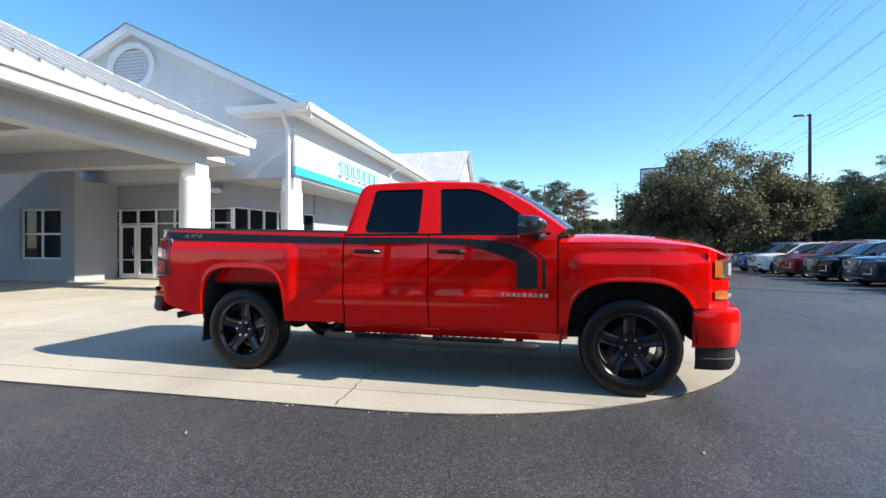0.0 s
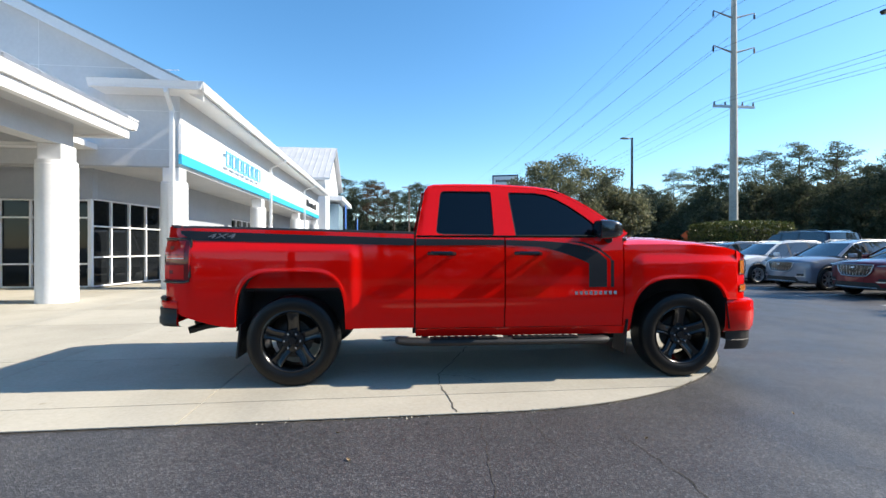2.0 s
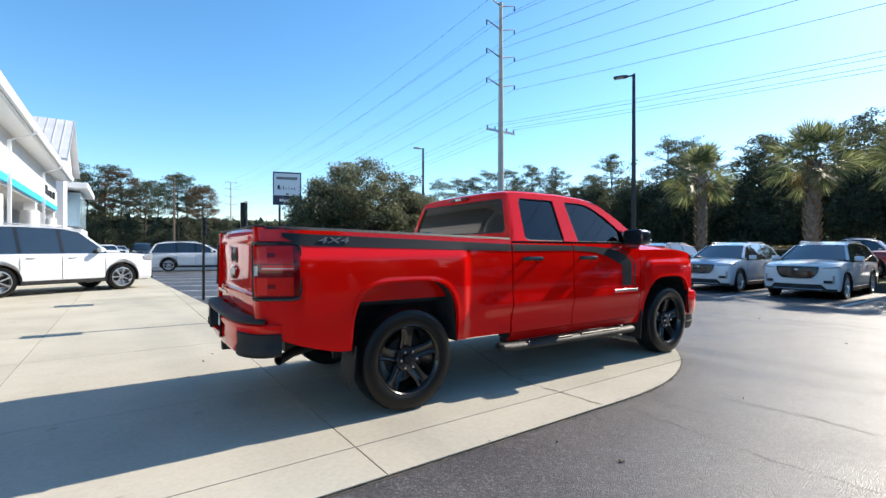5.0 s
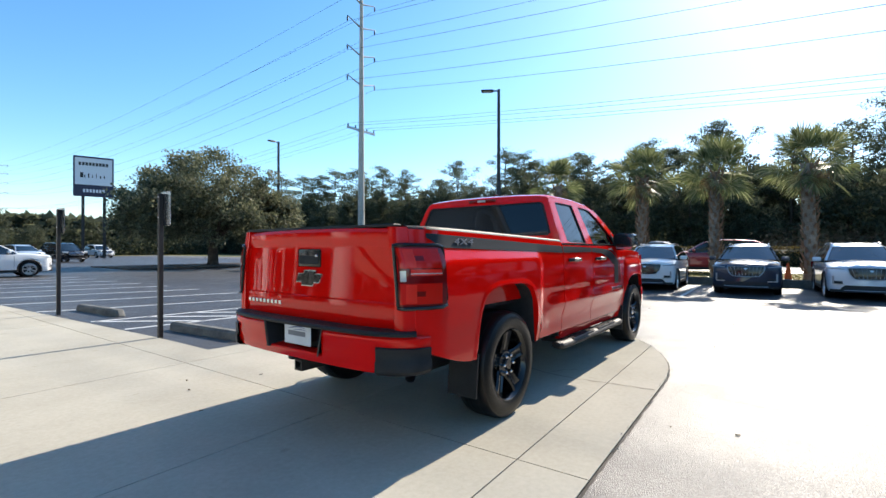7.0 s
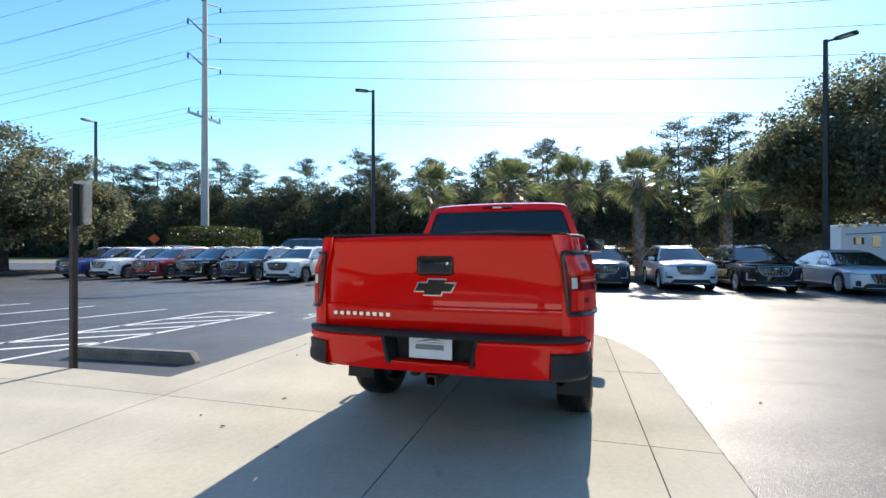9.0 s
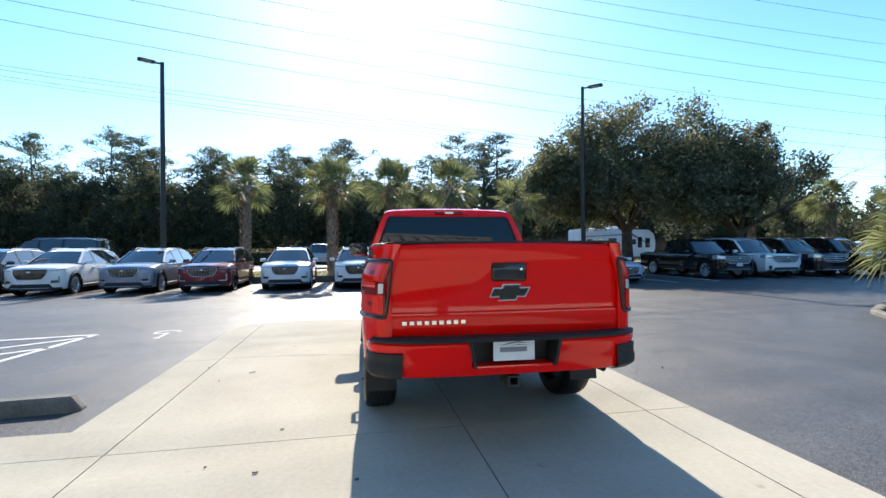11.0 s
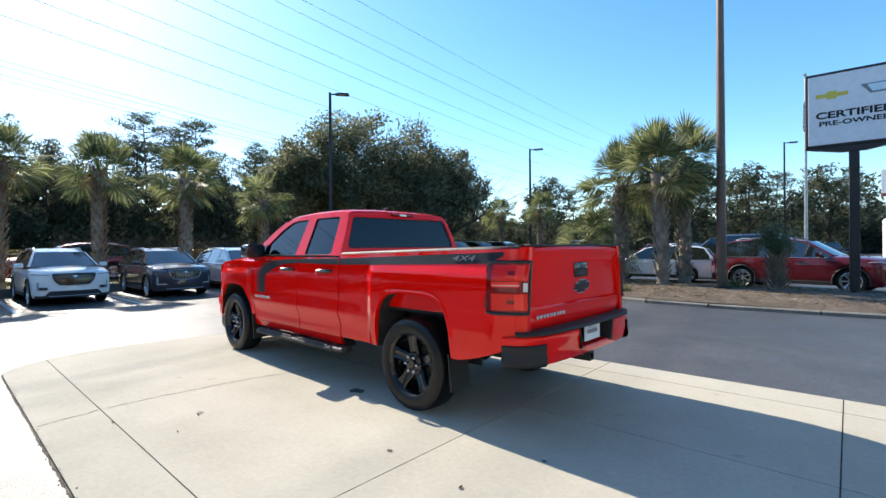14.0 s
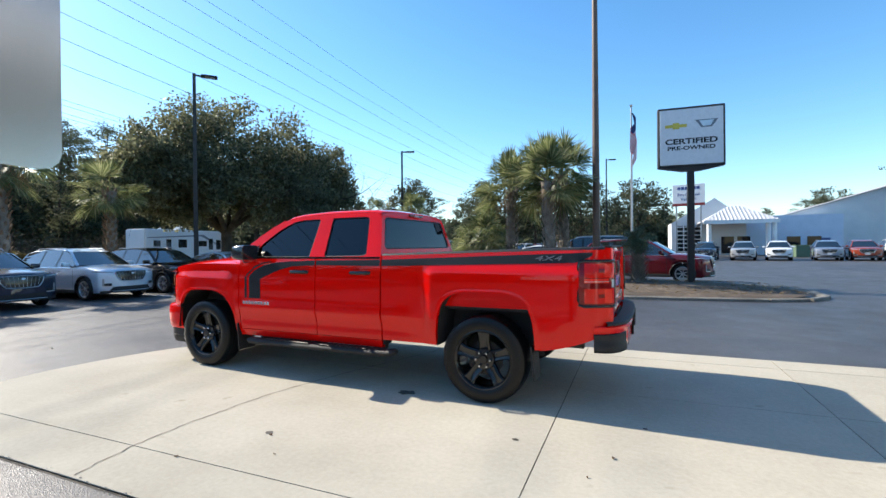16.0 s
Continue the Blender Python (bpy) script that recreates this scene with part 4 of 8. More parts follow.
        # black box behind the doors, standing in for the shade in their gaps
        part("door_jamb", box(1.06, 3.08, s * 0.93, s * 0.80, 0.45, 1.33), BLACK_PLASTIC, t, smooth=False)
        # wheel housings
        for c, a, top in ARCHES:
            rows = []
            for k in range(25):
                x = c + a * 1.0 * (-1 + 2 * k / 24)
                z = arch_z(min(max(x, c - a * 0.9999), c + a * 0.9999), 0.44) + 0.008
                rows.append([(x, s * 0.975, z), (x, s * 0.60, z), ])
            part("wheel_liner", grid(rows), BLACK_PLASTIC if c > 1 else INTERIOR, t)
            part("liner_back", box(c - a, c + a, s * 0.58, s * 0.60, 0.40, top), BLACK_PLASTIC, t, smooth=False)
        # mud flaps
        for x0, z0 in ((-0.452, 0.26), (3.10, 0.24)):
            rows = [[(x0 - 0.03 * f, s * 0.985, 0.56 - f * (0.56 - z0)), (x0 - 0.03 * f, s * 0.745, 0.56 - f * (0.56 - z0)), (x0 - 0.015 - 0.03 * f, s * 0.745, 0.56 - f * (0.56 - z0)), (x0 - 0.015 - 0.03 * f, s * 0.985, 0.56 - f * (0.56 - z0))] for f in (0, 0.3, 0.7, 1.0)]
            part("mud_flap", grid(rows, None, True, True), BLACK_PLASTIC, t, "black mud flap")
        # running board: an oval tube with two tread pads and brackets
        rows = []
        for x, zc in ((0.90, 0.40), (0.93, 0.395), (1.0, 0.385), (1.2, 0.378), (2.0, 0.374), (2.75, 0.374), (2.86, 0.376), (2.90, 0.38)):
            w = 0.062 if 0.92 < x < 2.88 else 0.035
            rows.append([(x, s * (0.985 + w * math.cos(a)), zc + 0.62 * w * math.sin(a)) for a in np.linspace(0, 2 * math.pi, 17)[:-1]])
        rb = part("running_board", grid(rows, None, True, True), BLACK_PLASTIC, t, "black oval step tube")
        for x0 in (1.22, 1.98):
            pad = part("step_pad", box(x0, x0 + 0.62, s * 0.94, s * 1.035, 0.405, 0.418, 0.005, 1), RUBBER, rb, smooth=False)
            for k in range(9):
                part("tread_rib", box(x0 + 0.03 + k * 0.065, x0 + 0.055 + k * 0.065, s * 0.95, s * 1.025, 0.418, 0.424), BLACK_PLASTIC, rb, smooth=False)
        for x in (1.15, 1.95, 2.7):
            part("bracket", box(x, x + 0.05, s * 0.72, s * 0.95, 0.37, 0.42), STEEL_DARK, rb, smooth=False)
        # door mirror
        shell_rows = []
        for k, (dx, f) in enumerate(((-0.10, 0.93), (-0.095, 0.99), (-0.06, 1.0), (0.0, 0.97), (0.05, 0.88), (0.09, 0.70), (0.112, 0.42), (0.118, 0.05))):
            shell_rows.append([(dx, 0.135 * f * math.copysign(abs(math.cos(a)) ** 0.38, math.cos(a)), 0.02 + 0.10 * f * math.copysign(abs(math.sin(a)) ** 0.38, math.sin(a)) * (1.0 if math.sin(a) > 0 else 0.72 + 0.25 * (0.1 - dx))) for a in np.linspace(0, 2 * math.pi, 25)[:-1]])
        mir = part("mirror", grid(shell_rows, None, True, True), MIRROR_GREY, t, "gloss black door mirror", pose(2.85, s * 1.10, 1.372, 0, 0, 8 * s))
        part("mirror_arm", tube([(0.05, s * -0.17, -0.045), (0.02, s * -0.05, -0.06)], [0.045, 0.03]), BLACK_PLASTIC, mir)
        part("mirror_glass", box(-0.099, -0.094, -0.10, 0.10, -0.075, 0.075), CHROME, mir, smooth=False)
        part("mirror_sail", prism([(2.78, 1.345), (2.97, 1.345), (2.80, 1.49)], lambda u, v, w: (u, s * (0.962 - (v - belt) * 0.4 + w), v), 0.0, 0.012), GLOSS_BLACK, t, smooth=False)
        # stripes
        band_hi = [(-1.0, 1.388), (-0.9, 1.385), (1.07, 1.322), (1.9, 1.312), (2.25, 1.302), (2.5, 1.285), (2.66, 1.255), (2.80, 1.20), (2.89, 1.125)]
        band_lo = [(-1.0, 1.372), (-0.93, 1.335), (-0.86, 1.300), (1.07, 1.258), (1.9, 1.262), (2.25, 1.245), (2.45, 1.195), (2.6, 1.14), (2.70, 1.10), (2.714, 1.09)]
        for a, b, nm in ((-0.98, 1.07, bs), (1.09, 1.906, rd), (1.922, 2.712, fd)):
            part("stripe", side_panel(spread(a, b, 0.05), lambda x: lerp(band_lo, x), lambda x: lerp(band_hi, x), s, 2, 0.0035, 0), DECAL, nm, "matt black stripe decal")
        part("stripe", side_panel(spread(2.712, 2.888, 0.02), lambda x: 0.868, lambda x: lerp(band_hi, x), s, 8, 0.0035, 0), DECAL, fd, "matt black stripe decal")
        part("pinstripe", side_panel(spread(2.925, 2.957, 0.02), lambda x: 0.868, lambda x: 1.135 - (x - 2.925) * 0.7, s, 8, 0.0035, 0), DECAL, fd)
        part("pinstripe", side_panel(spread(2.55, 2.925, 0.04), lambda x: lerp([(2.55, 1.288), (2.66, 1.272), (2.80, 1.222), (2.925, 1.12)], x) + 0.004, lambda x: lerp([(2.55, 1.298), (2.66, 1.292), (2.80, 1.246), (2.925, 1.150)], x), s, 2, 0.0035, 0), DECAL, fd)
        face = lambda x, z: Matrix(((-s, 0, 0, x), (0, 0, s, s * (side_y(x, z) + 0.0045)), (0, 1, 0, z), (0, 0, 0, 1)))
        letters("4X4", 0.09, 0.002, Matrix.Translation((0, s * 0.004, 0)) @ face(-0.62, 1.338) @ Matrix.Rotation(-0.21, 4, 'X'), plain("silver_badge", (0.16, 0.16, 0.18), 0.35, 0.2), bs, "badge", "silver 4X4 lettering", 0.0, Matrix(((1.5, 0.35, 0, 0), (0, 0.70, 0, 0), (0, 0, 1, 0), (0, 0, 0, 1))))
        bars(fd, 9, 0.030, 0.034, 0.017, face(2.775, 0.815), CHROME)
        # tail lamp wrapping the rear corner: one lens along a curved path
        edge_x = lambda z: -0.872 - 0.012 * (z - 1.12) / 0.18
        path = [(-0.872, side_y(-0.872, 1.12) + 0.001), (-0.878, side_y(-0.878, 1.12) + 0.009), (-0.92, side_y(-0.92, 1.12) + 0.011), (-0.98, side_y(-0.98, 1.12) + 0.010), (-1.03, side_y(-1.03, 1.12) + 0.009), (-1.072, side_y(-1.072, 1.12) + 0.008), (-1.104, 0.924), (-1.125, 0.905), (-1.137, 0.888), (-1.142, 0.872), (-1.143, 0.858), (-1.140, 0.853)]
        tumble = lambda z: max(0.0, side_y(-0.95, 1.12) - side_y(-0.95, z))

        def lens(off, pts, lo, hi, n=6):
            """A strip of the lamp's curved face between two heights."""
            rows = []
            for k, (x, y) in enumerate(pts):
                a, b = lo(k / (len(pts) - 1)), hi(k / (len(pts) - 1))
                q = min(max((-x - 1.03) / 0.09, 0), 1)
                rows.append([(x - off * q + 0.02 * max(0, z - 1.2), s * (y + off * (1 - q) - tumble(z)), z) for z in np.linspace(a, b, n)])
            return grid(rows)
        top = lambda f: 1.312 - 0.045 * max(0, 0.12 - f) / 0.12 - 0.02 * max(0, f - 0.9) / 0.1
        low_ = lambda f: 0.942 + 0.045 * max(0, 0.12 - f) / 0.12 + 0.02 * max(0, f - 0.9) / 0.1
        tl = part("tail_lamp", lens(0.0, path, low_, top, 9), TAIL_RED, t, "red tail lamp in a black surround")
        n = len(path) - 1
        loop = [(x + 0.02 * 0.11, s * (y - tumble(top(k / n))), top(k / n) + 0.004) for k, (x, y) in enumerate(path)] + [(x, s * y, low_(1 - k / n) - 0.004) for k, (x, y) in enumerate(path[::-1])]
        part("lamp_surround", tube(loop + loop[:1], 0.0125, 8, caps=False), GLOSS_BLACK, tl)
        mid = path[2:10]
        for z0, z1 in ((0.962, 1.086), (1.176, 1.295)):
            part("lamp_element", lens(0.0025, mid, lambda f: z0, lambda f: z1), LENS_BRIGHT, tl, "brighter red reflector panel")
            part("lamp_rim", lens(0.004, path[5:8], lambda f: z0 + 0.006, lambda f: z1 - 0.006), LAMP_CORE, tl, "glowing red edge of the reflector")
            zm = (z0 + z1) / 2
            part("lamp_bulb", lens(0.005, path[4:6], lambda f: zm - 0.015, lambda f: zm + 0.015), TAIL_RED, tl, "dark bulb behind the red lens")
        part("lamp_element", lens(0.0025, path[2:7], lambda f: 1.132, lambda f: 1.170), LAMP_CORE, tl)
        part("lamp_band", lens(0.004, path[2:7], lambda f: 1.142, lambda f: 1.147), CLEAR_LENS, tl, "pale line across the lens")
        part("reversing_lens", lens(0.003, path[7:10], lambda f: 1.098, lambda f: 1.162), CLEAR_LENS, tl, "clear reversing lens")
        part("corner_post", grid([[(x + 0.006 + 0.02 * max(0, z - 1.2), s * (y - 0.008 - tumble(z)), z) for z in (0.78, 0.94, 1.1, 1.16, 1.2, 1.3, 1.36, 1.40, 1.425)] for x, y in path[3:-1] + [(-1.142, 0.84), (-1.139, 0.823), (-1.125, 0.820), (-1.08, 0.820)]]), RED, t)
    # bed: floor, front wall, inner walls
    part("bed_floor", box(-1.06, 1.05, -0.84, 0.84, 0.84, 0.87), BLACK_PLASTIC, t, smooth=False)
    for s in (1, -1):
        part("bed_inner_wall", box(-1.06, 1.05, s * 0.845, s * 0.865, 0.87, 1.37), RED, t, smooth=False)
    part("bed_headboard", box(1.045, 1.07, -0.93, 0.93, 0.55, 1.375), RED, t, smooth=False)
    # tailgate: top roll, main face with a step, lower band
    rows = []
    for x, z in ((-1.05, 1.425), (-1.06, 1.432), (-1.09, 1.435), (-1.125, 1.428), (-1.14, 1.405), (-1.138, 1.35), (-1.128, 1.325), (-1.124, 1.30), (-1.122, 1.0), (-1.126, 0.965), (-1.138, 0.955), (-1.14, 0.94), (-1.136, 0.83), (-1.125, 0.80), (-1.06, 0.795)):
        rows.append([(x + 0.012 * (abs(y) / 0.83) ** 4 * 2, y, z - 0.012 * (y / 0.83) ** 2 if z > 1.3 else z) for y in np.linspace(-0.815, 0.815, 27)])
    tg = part("tailgate", grid(rows), RED, t, "red tailgate")
    part("tailgate_inner", box(-1.058, -1.05, -0.815, 0.815, 0.83, 1.42), RED, tg, smooth=False)
    part("gate_cap", box(-1.125, -1.055, -0.80, 0.80, 1.426, 1.444, 0.004, 1), BLACK_PLASTIC, tg, "black top cap", smooth=False)
    hp = part("gate_handle", box(-1.132, -1.115, -0.125, 0.125, 1.165, 1.292, 0.015, 2), GLOSS_BLACK, tg, "black gate handle")
    part("handle_pocket", box(-1.136, -1.13, -0.105, 0.105, 1.185, 1.245, 0.002, 1), INTERIOR, hp, smooth=False)
    part("lock", lathe([(0.0, -0.005), (0.01, -0.004), (0.012, 0.0)], "x", 14), CHROME, hp, m=pose(-1.134, -0.085, 1.245))
    # slanted cross badge: dark face on a bright plate
    bow = lambda g: [(0.92 * u, 0.95 * v) for u, v in ((-0.15 - g, -0.027 - g), (-0.075, -0.027 - g), (-0.083 - g, -0.052 - g), (0.045 + g, -0.052 - g), (0.053 + g, -0.027 - g), (0.118 + g, -0.027 - g), (0.15 + g * 1.8, 0.027 + g), (0.075, 0.027 + g), (0.083 + g, 0.052 + g), (-0.045 - g, 0.052 + g), (-0.053 - g, 0.027 + g), (-0.118 - g, 0.027 + g))]
    em = part("emblem", prism(bow(0.0), lambda u, v, w: (w, -u, 1.087 + v), -1.141, -1.118), GLOSS_BLACK, tg, "black emblem with chrome edge", smooth=False)
    part("emblem_edge", prism(bow(0.009), lambda u, v, w: (w, -u, 1.087 + v), -1.136, -1.118), CHROME, em, smooth=False)
    rear = lambda y, z: Matrix(((0, 0, -1, -1.139), (-1, 0, 0, y), (0, 1, 0, z), (0, 0, 0, 1)))
    bars(tg, 9, 0.032, 0.028, 0.018, rear(0.53, 0.895), CHROME)
    # rear bumper: a shell that wraps round to the wheel side
    half = [(-1.275, 0.0), (-1.273, 0.2), (-1.268, 0.4), (-1.257, 0.58), (-1.245, 0.68), (-1.226, 0.76), (-1.195, 0.845), (-1.145, 0.92), (-1.095, 0.958), (-1.04, 0.975), (-0.99, 0.982)]
    full = [(x, -y) for x, y in half[:0:-1]] + half

    def shell(pts, prof):
        """Profile (inset, height) swept along a bumper's plan, inset square to the plan."""
        rows = []
        for i, z in prof:
            row = []
            for k, (x, y) in enumerate(pts):
                (ax, ay), (bx, by) = pts[max(0, k - 1)], pts[min(len(pts) - 1, k + 1)]
                d = math.hypot(bx - ax, by - ay)
                row.append((x + i * (by - ay) / d, y - i * (bx - ax) / d, z(k / (len(pts) - 1)) if callable(z) else z))
            rows.append(row)
        return grid(rows)
    sections = ((0.09, 0.775), (0.012, 0.773), (0.0, 0.762), (0.0, 0.735), (0.008, 0.72), (0.012, 0.65), (0.018, 0.585), (0.035, 0.55), (0.10, 0.53))
    outer_half = [(-1.2715, 0.30)] + half[2:]
    rb = part("rear_bumper", shell(outer_half, sections), RED, t, "red painted rear bumper")
    part("bumper_half", shell([(x, -y) for x, y in outer_half[::-1]], sections), RED, rb)
    part("bumper_centre", shell([(-1.2715, -0.30), (-1.274, -0.15), (-1.275, 0.0), (-1.274, 0.15), (-1.2715, 0.30)], ((0.11, 0.62), (0.02, 0.613), (0.015, 0.603), (0.018, 0.585), (0.035, 0.55), (0.10, 0.53))), RED, rb)
    part("bumper_pad", shell(full[2:-2], ((0.12, 0.806), (0.03, 0.806), (0.008, 0.802), (-0.002, 0.79), (0.0, 0.775), (0.03, 0.772))), BLACK_PLASTIC, rb, "black step pad")
    for s in (1, -1):
        ends = [(-1.228, 0.752)] + half[5:]
        corner = ends if s > 0 else [(x, -y) for x, y in ends[::-1]]
        inner = lambda f: 1 - f if s > 0 else f
        cz = lambda a, b: (lambda f: b + (a - b) * inner(f))
        part("bumper_corner", shell(corner, ((0.006, cz(0.715, 0.705)), (-0.006, cz(0.707, 0.697)), (-0.003, 0.675), (-0.002, 0.635), (-0.010, 0.622), (-0.010, cz(0.565, 0.575)), (0.012, cz(0.542, 0.55)), (0.09, cz(0.525, 0.535)))), BLACK_PLASTIC, rb, "black plastic corner step")
    recess = bmesh.new()
    box(-1.135, -1.125, -0.31, 0.31, 0.58, 0.80, bm=recess)
    for sy in (1, -1):
        grid([[(-1.277, sy * 0.285, 0.60), (-1.277, sy * 0.325, 0.78)], [(-1.272, sy * 0.265, 0.60), (-1.272, sy * 0.305, 0.78)], [(-1.13, sy * 0.245, 0.60), (-1.13, sy * 0.275, 0.78)]], recess)
    part("plate_recess", recess, BLACK_PLASTIC, rb, "deep black plate recess", smooth=False)
    part("plate_bracket", box(-1.222, -1.13, -0.10, 0.10, 0.66, 0.77), BLACK_PLASTIC, rb, smooth=False)
    pl = part("dealer_plate", box(-1.228, -1.222, -0.145, 0.145, 0.636, 0.778, 0.002, 1), SIGN_WHITE, rb, "white dealer plate with plain marks", smooth=False)
    part("plate_mark", box(-1.2295, -1.2275, -0.09, 0.10, 0.695, 0.728), plain("plate_grey", (0.2, 0.21, 0.24), 0.5), pl, smooth=False)
    part("plate_mark", prism([(-0.11, 0.738), (-0.03, 0.758), (0.03, 0.765), (0.09, 0.75), (0.02, 0.757), (-0.04, 0.748)], lambda u, v, w: (w, -u, v), -1.2295, -1.2275), plain("plate_blue", (0.06, 0.10, 0.28), 0.5), pl, smooth=False)
    part("plate_mark", prism([(-0.05, 0.734), (0.03, 0.744), (0.11, 0.738), (0.03, 0.739)], lambda u, v, w: (w, -u, v), -1.2295, -1.2275), plain("plate_blue", (0.06, 0.10, 0.28), 0.5), pl, smooth=False)
    for y in (-0.10, 0.10):
        part("plate_screw", lathe([(0, -0.002), (0.006, -0.001), (0.007, 0.0)], "x", 8), CHROME, pl, m=pose(-1.228, y, 0.768))
    part("hitch_receiver", framed([(-0.04, 0.455), (0.04, 0.455), (0.04, 0.53), (-0.04, 0.53)], [[(-0.026, 0.469), (0.026, 0.469), (0.026, 0.517), (-0.026, 0.517)]], lambda u, v, d: (-1.22 + d * 10, u, v), 0.03), STEEL_DARK, t, smooth=False)
    part("hitch_bar", tube([(-1.0, -0.55, 0.52), (-1.0, 0.55, 0.52)], 0.035), STEEL_DARK, t)
    part("wiring_socket", box(-1.2, -1.1, 0.09, 0.15, 0.51, 0.56, 0.008, 1), BLACK_PLASTIC, t, smooth=False)
    part("exhaust_pipe", tube([(-0.3, -0.50, 0.52), (-0.65, -0.62, 0.53), (-0.85, -0.72, 0.515), (-0.97, -0.80, 0.485)], 0.034, 14, caps=False), STEEL_DARK, t, "dark exhaust tail pipe")
    # chassis
    for s in (1, -1):
        part("frame_rail", box(-0.85, 4.0, s * 0.42, s * 0.52, 0.48, 0.62), STEEL_DARK, t, smooth=False)
    for x in (0, 3.645):
        part("axle", tube([(x, -0.75, 0.405), (x, 0.75, 0.405)], 0.05), STEEL_DARK, t)
    part("differential", lathe([(0.03, -0.16), (0.13, -0.08), (0.15, 0), (0.13, 0.08), (0.03, 0.16)], "x", 16, caps=True), STEEL_DARK, t, m=pose(0, 0, 0.405))
    part("underbody", box(1.1, 3.2, -0.80, 0.80, 0.46, 0.50), BLACK_PLASTIC, t, smooth=False)
    part("bed_underside", box(-1.0, 1.05, -0.58, 0.58, 0.62, 0.80), BLACK_PLASTIC, t, smooth=False)
    part("engine_bay", box(3.15, 4.1, -0.56, 0.56, 0.42, 1.05), BLACK_PLASTIC, t, smooth=False)
    # roof
    edge = [(1.175, 1.765), (1.205, 1.808), (1.27, 1.828), (1.5, 1.836), (1.9, 1.836), (2.25, 1.818), (2.40, 1.795), (2.49, 1.765)]
    rows = []
    for x, z in edge:
        y = 0.957 - (z - belt) * 0.40
        half = [(0.0, 0.0), (0.012, 0.012), (0.04, 0.024), (0.12, 0.034), (0.35, 0.045), (y, 0.05)]
        soft = 1.0 if 1.2 < x < 2.45 else 0.45
        pts = [(x, (y - d), z + h * soft) for d, h in half] 
        rows.append(pts + [(x + (0.03 if x > 2.3 else 0), -p[1], p[2]) for p in pts[-2::-1]])
    part("roof", grid(rows), RED, t)
    st = part("stop_lamp", box(1.165, 1.20, -0.17, 0.17, 1.803, 1.838, 0.008, 2), TAIL_RED, t, "red high stop lamp")
    part("cargo_lens", box(1.160, 1.17, -0.05, 0.05, 1.808, 1.83), CLEAR_LENS, st, smooth=False)
    part("antenna", tube([(1.55, 0.0, 1.88), (1.49, 0.0, 1.92), (1.46, 0, 1.925)], [0.03, 0.015, 0.006]), GLOSS_BLACK, t)
    # windscreen and rear glass
    ws = [(2.49, 1.765), (2.64, 1.69), (2.79, 1.597), (2.95, 1.480), (3.10, 1.364)]
    rows = []
    for x, z in ws:
        y = 0.957 - (z - belt) * 0.40 - 0.03
        rows.append([(x + 0.13 * (1 - (k / 8) ** 2) , y * k / 8, z + 0.012 + 0.045 * (1 - (k / 8) ** 2)) for k in range(-8, 9)])
    part("windscreen", grid(rows), TINT, t, "tinted windscreen")
    for s in (1, -1):
        rows = []
        for x, z in ws:
            y = 0.957 - (z - belt) * 0.40
            rows.append([(x, s * y, z), (x + 0.015, s * (y - 0.006), z + 0.015), (x + 0.045, s * (y - 0.075), z + 0.018)])
        part("pillar", grid(rows), RED, t)
    xr = lambda v: 1.09 + (v - belt) * 0.2
    outer = [(-0.957, belt), (0.957, belt), (0.865, 1.565), (0.785, 1.765), (0.755, 1.805), (0.6, 1.832), (-0.6, 1.832), (-0.755, 1.805), (-0.785, 1.765), (-0.865, 1.565)]
    hole = [(-0.80, 1.43), (0.80, 1.43), (0.835, 1.455), (0.735, 1.745), (0.70, 1.775), (-0.70, 1.775), (-0.735, 1.745), (-0.835, 1.455)]
    part("cab_back", framed(outer, [hole], lambda u, v, d: (xr(v) + d, u, v), 0.04), RED, t, smooth=False)
    part("rear_window", prism(hole, lambda u, v, w: (xr(v) + w, u, v), 0.012, 0.016), TINT, t, "dark tinted rear window", smooth=False)
    part("rear_window_seal", framed(hole, [[(u * 0.97, 1.60 + (v - 1.60) * 0.93) for u, v in hole]], lambda u, v, d: (xr(v) + 0.006 + d, u, v), 0.005), BLACK_PLASTIC, t, smooth=False)
    part("cab_back_lower", box(1.085, 1.11, -0.94, 0.94, 0.5, belt), RED, t, smooth=False)
    # cabin
    part("cabin_floor", box(1.12, 3.1, -0.79, 0.79, 0.50, 0.54), INTERIOR, t, smooth=False)
    part("headlining", box(1.25, 2.4, -0.70, 0.70, 1.79, 1.81), vary("grey_headlining", (0.2, 0.2, 0.2), (0.28, 0.28, 0.28), 8, 0.9), t, smooth=False)
    for y in (0.40, -0.40):
        part("front_seat", box(1.95, 2.15, y - 0.26, y + 0.26, 0.85, 1.44, 0.07, 3), INTERIOR, t, "dark fabric seat", pose(0, 0, 0))
        part("headrest", box(1.94, 2.03, y - 0.14, y + 0.14, 1.46, 1.64, 0.03, 2), INTERIOR, t)
        part("rear_headrest", box(1.24, 1.32, y - 0.13, y + 0.13, 1.40, 1.55, 0.03, 2), INTERIOR, t)
    part("rear_seat", box(1.2, 1.4, -0.7, 0.7, 0.8, 1.40, 0.06, 3), INTERIOR, t)
    part("dashboard", box(2.72, 3.15, -0.78, 0.78, 1.0, 1.34, 0.08, 3), INTERIOR, t)
    ring = [(2.62 + 0.06 * math.sin(a), 0.40 + 0.19 * math.cos(a), 1.22 + 0.18 * math.sin(a)) for a in np.linspace(0, 2 * math.pi, 25)]
    part("steering_wheel", tube(ring, 0.016, 8), INTERIOR, t)
